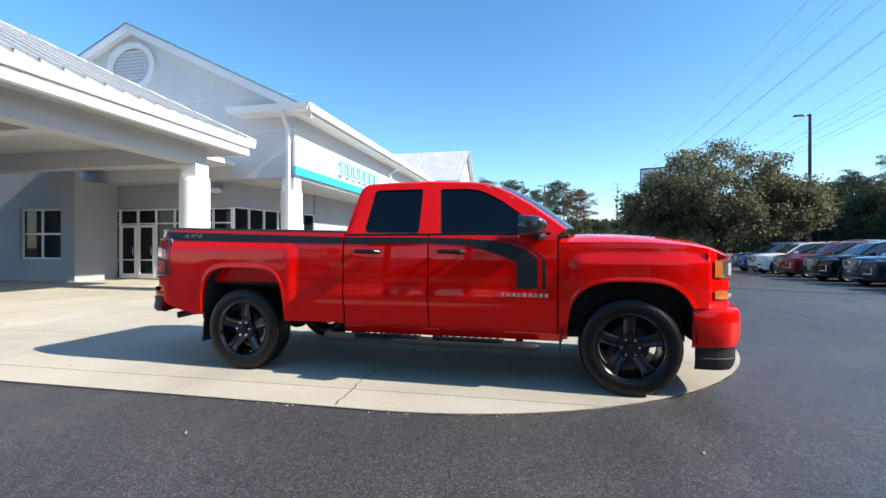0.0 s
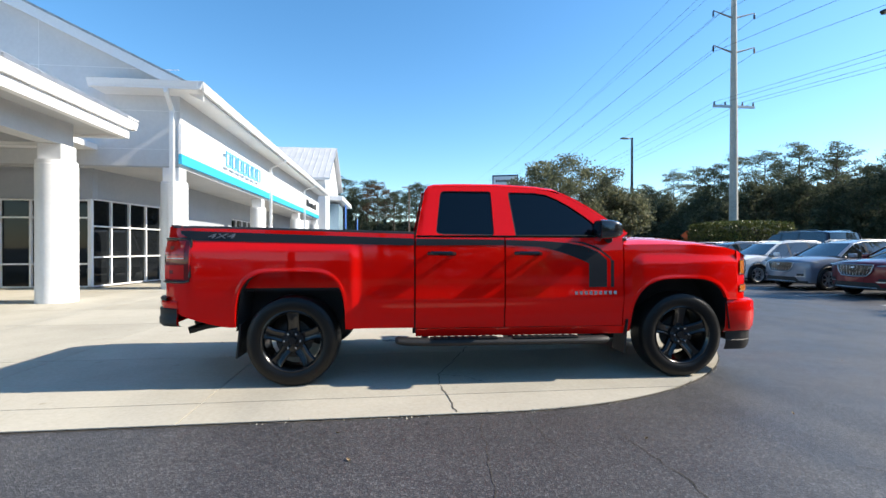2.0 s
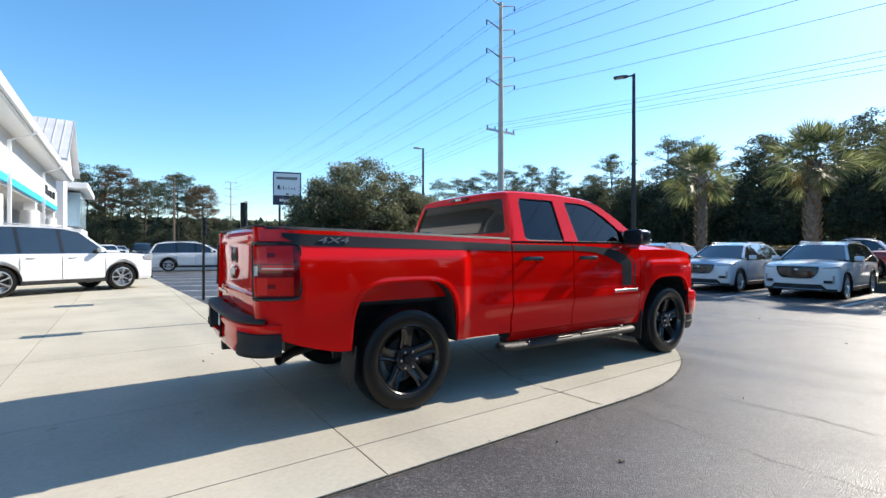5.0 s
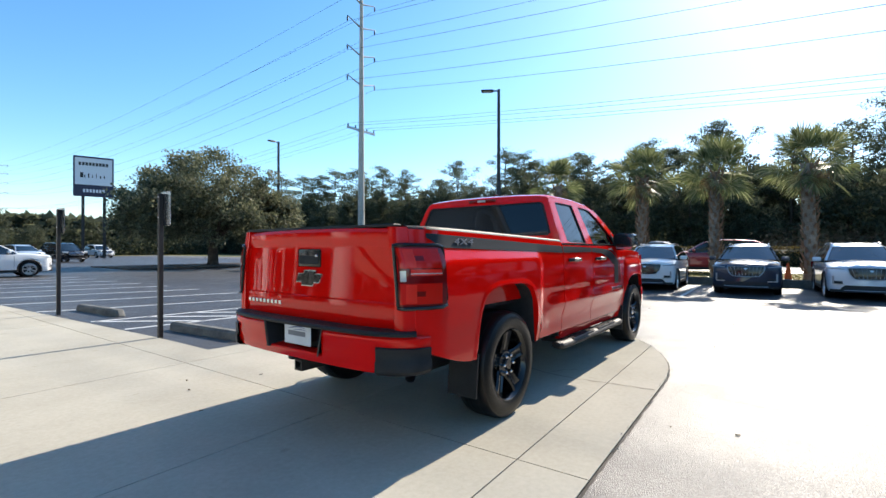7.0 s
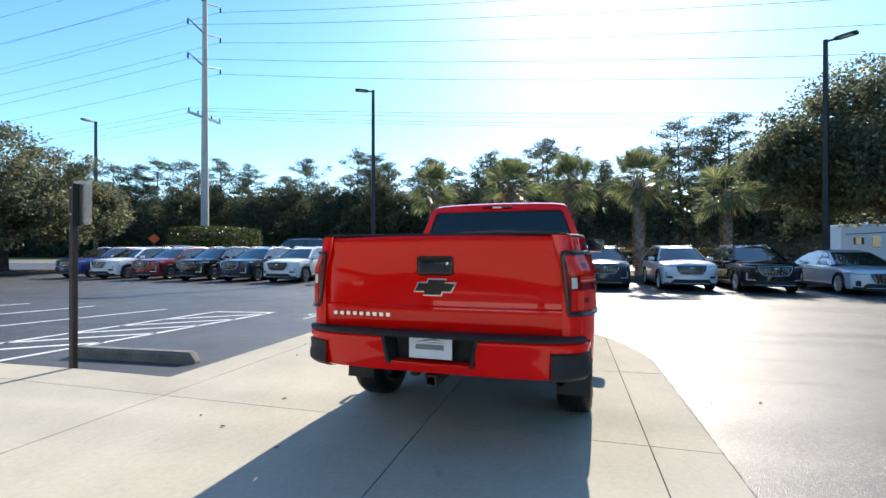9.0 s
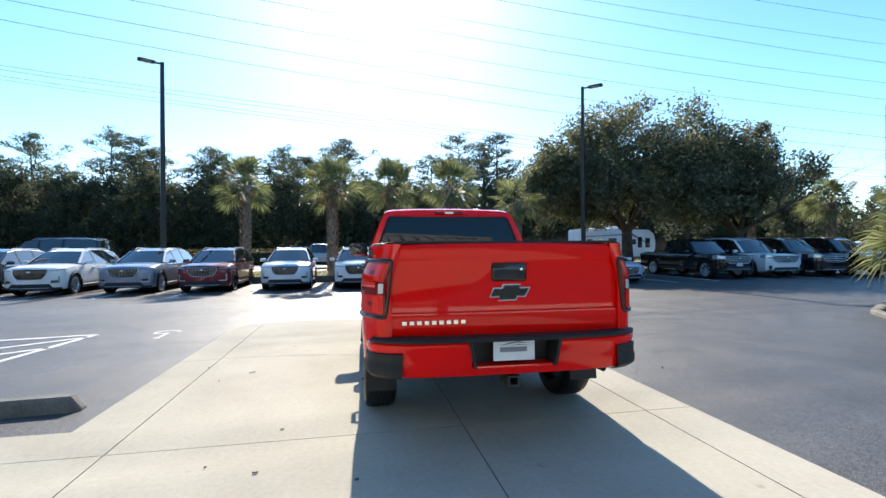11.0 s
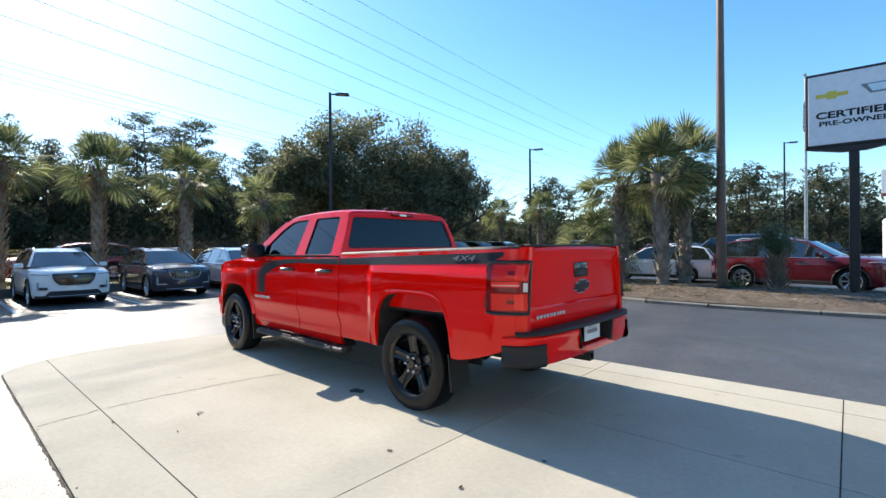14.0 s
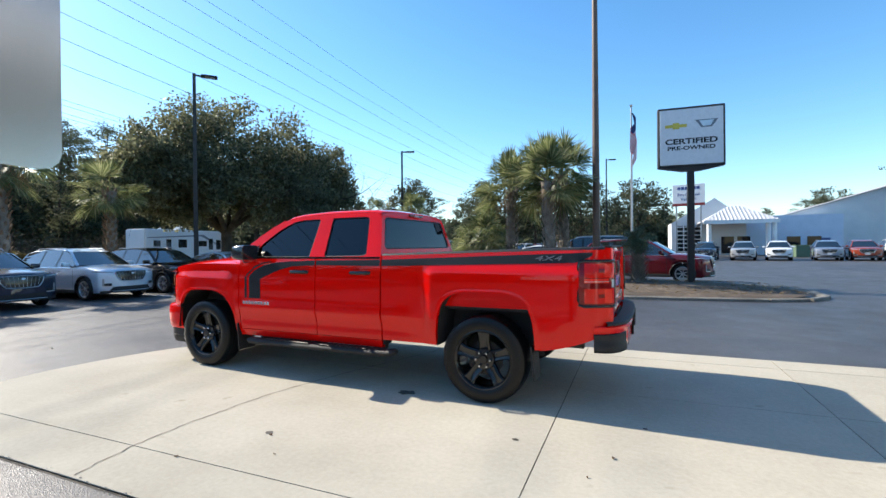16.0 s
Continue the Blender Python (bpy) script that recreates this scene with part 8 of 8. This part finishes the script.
# ---- signs ----
def cpo_sign():
    t = thing("roadside_sign", pose(-5.86, -6.93, 0, 0, 0, 183.5), "white framed dealer sign on a black post", "sign")
    part("post", box(-0.10, 0.10, -0.10, 0.10, 0.0, 4.05, 0.01, 1), BLACK_METAL, t, "black square post", smooth=False)
    part("cabinet", box(-0.98, 0.98, -0.14, 0.14, 3.98, 5.93, 0.02, 1), BLACK_METAL, t, "black sign cabinet", smooth=False)
    part("skirt", prism([(-0.98, 3.98), (0.98, 3.98), (0.25, 3.84), (-0.25, 3.84)], lambda u, v, w: (u, w, v), -0.12, 0.12), BLACK_METAL, t, smooth=False)
    face = part("sign_face", box(-0.92, 0.92, -0.15, 0.15, 4.05, 5.86, 0.01, 1), SIGN_WHITE, t, "white sign face", smooth=False)
    gold = plain("gold_mark", (0.62, 0.46, 0.08), 0.35, 0.5)
    f = lambda x, z: Matrix(((1, 0, 0, x), (0, 0, -1, -0.152), (0, 1, 0, z), (0, 0, 0, 1)))
    letters("CERTIFIED", 0.27, 0.004, f(0, 4.80) @ Matrix.Diagonal((1.22, 0.88, 1, 1)), DECAL, face, "lettering", "black CERTIFIED lettering", 0.009)
    letters("PRE-OWNED", 0.20, 0.003, f(0, 4.585) @ Matrix.Diagonal((1.2, 0.85, 1, 1)), DECAL, face, "lettering", "black PRE-OWNED lettering", 0.006)
    part("brand_mark", box(-0.76, -0.12, -0.158, -0.149, 5.27, 5.37, 0.003, 1), gold, face, "plain gold bar emblem", smooth=False)
    part("brand_mark", box(-0.54, -0.34, -0.160, -0.149, 5.22, 5.42, 0.003, 1), gold, face, smooth=False)
    part("brand_mark", prism([(0.12, 5.47), (0.78, 5.47), (0.60, 5.22), (0.30, 5.22)], lambda u, v, w: (u, w, v), -0.156, -0.149), plain("dark_silver_mark", (0.16, 0.17, 0.19), 0.35, 0.4), face, "plain silver shield", smooth=False)
    part("brand_mark", prism([(0.24, 5.44), (0.66, 5.44), (0.56, 5.26), (0.34, 5.26)], lambda u, v, w: (u, w, v), -0.159, -0.1565), SILVER, face, smooth=False)
    return t


cpo_sign()


def pylon_sign():
    t = thing("pylon_sign", pose(17.9, 78.7, 1.1, 0, 0, -17) @ Matrix.Diagonal((0.79, 1, 0.98, 1)), "tall white framed dealer pylon on two posts", "sign")
    for x in (-1.5, 1.5):
        part("post", box(x - 0.22, x + 0.22, -0.2, 0.2, -1.15, 8.2), BLACK_METAL, t, smooth=False)
    part("cabinet", box(-2.85, 2.85, -0.3, 0.3, 7.6, 13.2, 0.03, 1), plain("navy_frame", (0.01, 0.015, 0.05), 0.4), t, "dark blue cabinet", smooth=False)
    face = part("sign_face", box(-2.6, 2.6, -0.32, 0.32, 9.2, 12.95), SIGN_WHITE, t, "white face with plain marks", smooth=False)
    for k in range(9):
        part("brand_mark", box(-2.1 + k * 0.47, -1.75 + k * 0.47, -0.335, -0.315, 11.9, 12.35), BLACK_METAL, face, smooth=False)
    for k, (w, h) in enumerate(((0.9, 0.7), (0.35, 0.35), (0.35, 0.6), (0.2, 0.45), (0.2, 0.6), (0.35, 0.35), (0.35, 0.4))):
        part("brand_mark", box(-1.9 + k * 0.55, -1.9 + k * 0.55 + w * 0.5, -0.335, -0.315, 10.2, 10.2 + h), BLACK_METAL, face, smooth=False)
    for k in range(7):
        part("brand_mark", box(-1.5 + k * 0.45, -1.18 + k * 0.45, -0.32, -0.295, 8.15, 8.6), SIGN_WHITE, face, smooth=False)


pylon_sign()


def far_sign():
    t = thing("lot_sign", pose(-9.1, -41.5, 2.0, 0, 0, 168) @ Matrix.Diagonal((0.68, 1, 0.69, 1)), "white used-car lot sign on two posts", "sign")
    for x in (-1.6, 1.6):
        part("post", box(x - 0.1, x + 0.1, -0.1, 0.1, -2.9, 7.6), GALV, t, smooth=False)
    face = part("sign_face", box(-2.1, 2.1, -0.12, 0.12, 4.75, 7.85, 0.02, 1), SIGN_WHITE, t, "white sign face", smooth=False)
    f = lambda x, z: Matrix(((1, 0, 0, x), (0, 0, -1, -0.125), (0, 1, 0, z), (0, 0, 0, 1)))
    blue = plain("dark_blue_letter", (0.05, 0.07, 0.22), 0.4)
    letters("Pre Owned", 0.62, 0.004, f(0, 6.35), blue, face, "lettering", "blue Pre Owned lettering")
    letters("Vehicles", 0.62, 0.004, f(0, 5.72), blue, face, "lettering", "blue Vehicles lettering")
    for k in range(6):
        part("brand_mark", box(-1.45 + k * 0.5, -1.05 + k * 0.5, -0.135, -0.118, 7.1, 7.5), blue, face, smooth=False)
    part("red_band", box(-2.1, 2.1, -0.13, 0.13, 4.75, 5.12), plain("dull_red", (0.25, 0.03, 0.03), 0.5), face, smooth=False)


far_sign()


def flag():
    t = thing("flag_pole", pose(-3.98, -23.4, 0, 0, 0, 120), "tall pale flagpole with a limp striped flag", "flag")
    part("pole", lathe([(0.09, -0.02), (0.05, 10.7), (0.0, 10.75)], "z", 16), GALV, t, "pale metal pole")
    part("finial", lathe([(0.0, 10.72), (0.08, 10.78), (0.1, 10.86), (0.0, 10.95)], "z", 12), SILVER, t)
    red, white, blue = plain("flag_red", (0.60, 0.03, 0.045), 0.8), plain("flag_white", (0.8, 0.8, 0.8), 0.8), plain("flag_blue", (0.02, 0.03, 0.12), 0.8)
    def fold(u, v):
        # cloth hanging in folds: u along the fly, v down the hoist
        return (0.06 + 0.34 * u + 0.09 * math.sin(5 * u + v), 0.24 * math.sin(9 * u + 1.5 * v), 10.4 - 1.6 * v - 2.7 * u * (0.9 + 0.1 * math.sin(6 * u)))
    for k in range(13):
        u0 = 0.0 if k > 6 else 0.42
        part("stripe", grid([[fold(u0 + (1 - u0) * i / 14, (k + f) / 13) for i in range(15)] for f in (0, 0.5, 1)]), white if k % 2 else red, t)
    part("canton", grid([[fold(0.42 * i / 8, 7 / 13 * f / 4) for i in range(9)] for f in range(5)]), blue, t, "dark blue canton")


flag()


# ---- far things ----
def trailer(name, m, label):
    t = thing(name, m, label, "trailer")
    poly = [(-3.9, 0.55), (3.3, 0.55), (3.85, 1.1), (3.95, 1.9), (3.75, 2.7), (3.2, 3.1), (-3.9, 3.15)]
    bm = prism(poly, lambda u, v, w: (u, w, v), -1.2, 1.2)
    bmesh.ops.bevel(bm, geom=bm.edges[:], offset=0.08, segments=2, affect="EDGES")
    part("body", bm, WHITE_TRIM, t, "white ribbed caravan body")
    for s in (1, -1):
        for x, w, z0, z1 in ((-3.2, 0.6, 1.7, 2.2), (-2.1, 0.45, 1.5, 2.3), (-1.0, 0.8, 1.6, 2.3), (0.6, 1.2, 1.7, 2.2), (2.0, 0.45, 1.4, 2.4), (2.8, 0.5, 1.4, 2.3)):
            part("window", box(x, x + w, s * 1.195, s * 1.215, z0, z1, 0.004, 1), CAR_GLASS, t, smooth=False)
        part("graphic", prism([(-3.7, 2.45), (1.5, 2.75), (3.6, 1.5), (1.2, 2.6), (-3.7, 2.38)], lambda u, v, w: (u, w, v), s * 1.2, s * 1.208), plain("grey_graphic", (0.25, 0.26, 0.28), 0.4), t, smooth=False)
        for x in (-0.6, 0.3):
            part("wheel", lathe([(0.2, -0.1), (0.34, -0.1), (0.36, 0), (0.34, 0.1), (0.2, 0.1)], "y", 18), RUBBER, t, m=pose(x, s * 1.0, 0.36))
    part("air_unit", box(-0.4, 0.5, -0.35, 0.35, 3.15, 3.45, 0.08, 2), WHITE_TRIM, t)
    part("roof_vent", box(-2.2, -1.8, -0.2, 0.2, 3.14, 3.3, 0.04, 2), WHITE_TRIM, t)
    part("tow_frame", box(3.7, 4.9, -0.1, 0.1, 0.45, 0.6), STEEL_DARK, t, smooth=False)


trailer("travel_trailer", pose(33.0, -18.2, 0.0, 0, 0, -90), "long white travel trailer with grey graphics on the road")


def far_dealer():
    b = thing("far_dealership", pose(0, 0, 0), "white single-storey dealership with a hipped canopy", "building")
    part("gable_block", prism([(-8.7, 0), (-17.3, 0), (-17.3, 4.6), (-13.8, 7.5), (-8.7, 4.3)], lambda u, v, w: (u, w, v), -66, -59.0), WHITE_WALL, b, "white gabled block", smooth=False)
    part("long_wall", box(-27.5, -17.3, -66, -60, 0, 5.0), vary("pale_blue_wall", (0.50, 0.58, 0.70), (0.56, 0.64, 0.76), 1, 0.7, fine=0.05), b, "pale blue-white wall", smooth=False)
    part("right_block", prism([(-22.5, 0), (-52, 0), (-52, 5.2), (-37, 9.5), (-22.5, 5.0)], lambda u, v, w: (u, w, v), -74, -66.5), WHITE_WALL, b, smooth=False)
    sheet("right_roof", [(-22.3, -74.5, 5.1), (-22.3, -66.2, 5.1), (-37, -66.2, 9.6), (-37, -74.5, 9.6)], vary("grey_roof", (0.35, 0.36, 0.36), (0.45, 0.45, 0.45), 1, 0.6), b, 0.15, "grey roof slope")
    c = [(-11.7, -52.0, 4.2), (-19.2, -52.0, 4.2), (-19.2, -59.0, 4.2), (-11.7, -59.0, 4.2)]
    ra, rb = (-14.8, -56, 6.1), (-16.1, -56, 6.1)
    for pts in ([c[0], c[1], rb, ra], [c[1], c[2], rb], [c[2], c[3], ra, rb], [c[3], c[0], ra]):
        sheet("canopy_roof", pts, ROOF_METAL, b, 0.12, "white metal hipped canopy roof")
    for k in range(19):
        x = -11.9 - 7.1 * k / 18
        f = min(1, (x + 19.2) / 3.1, (-11.7 - x) / 3.1)
        part("seam", tube([(x, -52.0, 4.25), (x, -52.0 - 4 * f, 4.25 + 1.9 * f)], 0.05, 4), ROOF_METAL, b, smooth=False)
    part("fascia", box(-19.2, -11.7, -52.1, -51.95, 3.8, 4.23), WHITE_TRIM, b, smooth=False)
    for x in (-12.3, -18.2, -18.8):
        part("column", lathe([(0.25, 0), (0.25, 3.9)], "z", 16), WHITE_TRIM, b, m=pose(x, -52.6, 0))
    win = part("window", box(-12.2, -9.2, -58.99, -58.9, 0.4, 3.9), WIN_GLASS, b, "tall window grid", smooth=False)
    for k in range(7):
        part("rail", box(-12.2, -9.2, -58.9, -58.85, 0.4 + 0.55 * k, 0.5 + 0.55 * k), WHITE_TRIM, win, smooth=False)
    for k in range(4):
        part("mullion", box(-12.2 + k, -12.1 + k, -58.88, -58.84, 0.4, 3.9), WHITE_TRIM, win, smooth=False)
    for x in (-15.2, -17.0):
        part("window", box(x - 0.7, x + 0.7, -58.99, -58.9, 0.2, 2.4), WIN_GLASS, b, smooth=False)
    for x in (-22.5, -24.6):
        part("window", box(x - 0.7, x + 0.7, -59.99, -59.9, 1.2, 2.3), WIN_GLASS, b, smooth=False)
    part("door", box(-26.2, -25.3, -59.99, -59.9, 0, 2.1), plain("blue_door", (0.05, 0.09, 0.22), 0.5), b, smooth=False)


far_dealer()


def waste_box():
    t = thing("utility_box", pose(-20.5, -48.5, 0) @ Matrix.Scale(0.6, 4), "green utility box in the far lot", "utility box")
    part("cabinet", box(-1.6, 1.6, -1, 1, 0, 2.0, 0.05, 1), plain("dull_green", (0.10, 0.16, 0.10), 0.6), t, smooth=False)
    part("lid", box(-1.65, 1.65, -1.05, 1.05, 2.001, 2.1, 0.02, 1), plain("dull_green_lid", (0.12, 0.19, 0.12), 0.6), t, smooth=False)


waste_box()


def cone(x, y):
    t = thing("traffic_cone", pose(x, y, 0.10), "small orange traffic cone on grass", "cone")
    o = plain("cone_orange", (0.75, 0.14, 0.02), 0.5)
    part("cone_body", lathe([(0.13, 0.03), (0.03, 0.68), (0.0, 0.69)], "z", 16), o, t)
    part("cone_base", box(-0.18, 0.18, -0.18, 0.18, 0, 0.03, 0.005, 1), BLACK_PLASTIC, t, smooth=False)


cone(16.5, 1.7)
cone(16.45, 2.05)


def warning_sign(x, y, z, facing):
    t = thing("warning_sign", pose(x, y, 0, 0, 0, facing), "orange diamond road-work sign on a thin stand", "sign")
    half = 0.47
    part("sign_plate", prism([(0, z - half), (half, z), (0, z + half), (-half, z)], lambda u, v, w: (u, w, v), -0.012, 0.012), plain("sign_orange", (0.85, 0.13, 0.02), 0.5), t, "orange diamond plate", smooth=False)
    part("border", framed([(0, z - half + 0.03), (half - 0.03, z), (0, z + half - 0.03), (-half + 0.03, z)], [[(0, z - half + 0.05), (half - 0.05, z), (0, z + half - 0.05), (-half + 0.05, z)]], lambda u, v, d: (u, -0.016 + d * 0.1, v)), DECAL, t, smooth=False)
    part("stand", tube([(0, 0.03, -0.05), (0, 0.03, z)], 0.025, 6), GALV, t)


warning_sign(25.5, 40.0, 2.4, -35)

# more parked cars: south lot, far lots, road
G1, G2 = "cars in the south lot", "cars in the far lots"
car("suv", P_CHERRY, pose(-4.55, -10.3, -0.012, 0, 0, 168), "dark red parked crossover behind the island", group=G1)
car("wagon", P_WHITE, pose(0.35, -11.6, -0.012, 0, 0, 8), "white parked hatchback behind the palms", group=G1, rails=False)
car("large_suv", P_NAVY, pose(-1.5, -15.0, -0.012, 0, 0, 10), "dark blue parked suv behind a hatchback", group=G1)
car("suv", P_MAROON, pose(20.5, 4.6, 0.10, 0, 0, 92), "dark red crossover parked behind the palms", group=G1)
car("pickup", P_SILVER, pose(30.0, 8.6, 0.0, 0, 0, -90), "silver pickup on the road beyond the palms", group=G1)
car("large_suv", P_NAVY, pose(17.6, 20.2, 0.10, 0, 0, 90), "dark suv parked beyond the front row", group=G1)
for x, colour, label in ((-10.2, P_NAVY, "navy parked crossover in the far lot"), (-13.2, P_SILVER, "silver parked crossover facing the far lot"), (-15.8, P_WHITE, "white parked crossover in the far lot"), (-19.2, P_GREY, "blue-grey parked crossover in the far lot"), (-21.6, P_RUST, "rust-red parked crossover in the far lot"), (-23.8, P_WHITE, "white parked crossover at the far lot end")):
    car("suv", colour, pose(x, -38.6, -0.012, 0, 0, 78), label, group=G2, plate=True)
protos = [o for o in scene.objects if o.parent is None and o.name.startswith("parked_")]
k = 0
spots = [(x, -38.5 + random.uniform(-1, 1), 84) for x in (-27.5, -33, -37, -41)] + [(x, -30 + random.uniform(-1, 1), 80) for x in (5.5, 2.6, -0.3)] \
    + [(x, -36 + random.uniform(-1, 1), 95) for x in (8, 5, 2, -1.5, -4.5)] + [(x, 60 + random.uniform(-1, 1), -85) for x in (-6, -3, 0, 3, 6.2, 9.4)] + [(x, 82 + random.uniform(-2, 2), -88) for x in (-9, -5, -1, 4, 10, 16, 20)] \
    + [(17.5 + random.uniform(-0.5, 0.5), y, 90) for y in (30,)] + [(16.8, -26, 170), (12, -28.5, 175), (9, -24, 180)]
for x, y, a in spots:
    src = protos[(k * 5 + 3) % 18]
    c = copy_thing(src, pose(x, y, -0.012, 0, 0, a + random.uniform(-3, 3)))
    c["group"] = G2
    k += 1


# ---- fallen leaves and bits on the concrete and asphalt ----
def fallen_leaf(x, y, size, yaw, mat, label):
    rows = []
    for k in range(7):
        f = k / 6
        w = size * 0.32 * math.sin(math.pi * min(0.97, f + 0.05)) ** 0.8
        rows.append([(size * (f - 0.5), -w, 0.004 + 0.012 * abs(f - 0.5)), (size * (f - 0.5), 0, 0.001), (size * (f - 0.5), w, 0.005 + 0.01 * f)])
    t = solid("fallen_leaf", grid(rows), mat, label, "leaf", group="leaves on the ground")
    t.matrix_world = pose(x, y, 0.0055 if mat else 0, 0, 0, yaw)
    return t


BROWN_LEAF = plain("brown_leaf", (0.12, 0.07, 0.035), 0.8)
TAN_LEAF = plain("tan_leaf", (0.34, 0.25, 0.14), 0.8)
for k, (x, y) in enumerate(((-1.83, 7.55), (-1.21, 7.83), (-4.03, 6.75), (-3.89, 7.08), (-1.56, 7.3))):
    fallen_leaf(x, y, 0.018 + 0.008 * (k % 3), 47 * k, BROWN_LEAF, "small dry brown leaf lying on pale concrete")
for k, (x, y) in enumerate(((-0.39, 2.70), (0.96, 3.0), (-2.3, 2.61), (-2.41, 3.02), (2.9, 4.4), (3.3, 2.9), (1.2, 1.9), (3.9, 6.0), (5.1, 4.6), (-4.2, 2.4))):
    t = fallen_leaf(x, y, 0.02 + 0.008 * (k % 3), 61 * k, TAN_LEAF, "pale tan leaf scrap lying on asphalt")
    t.location.z = lot_z(x, y) + 0.002
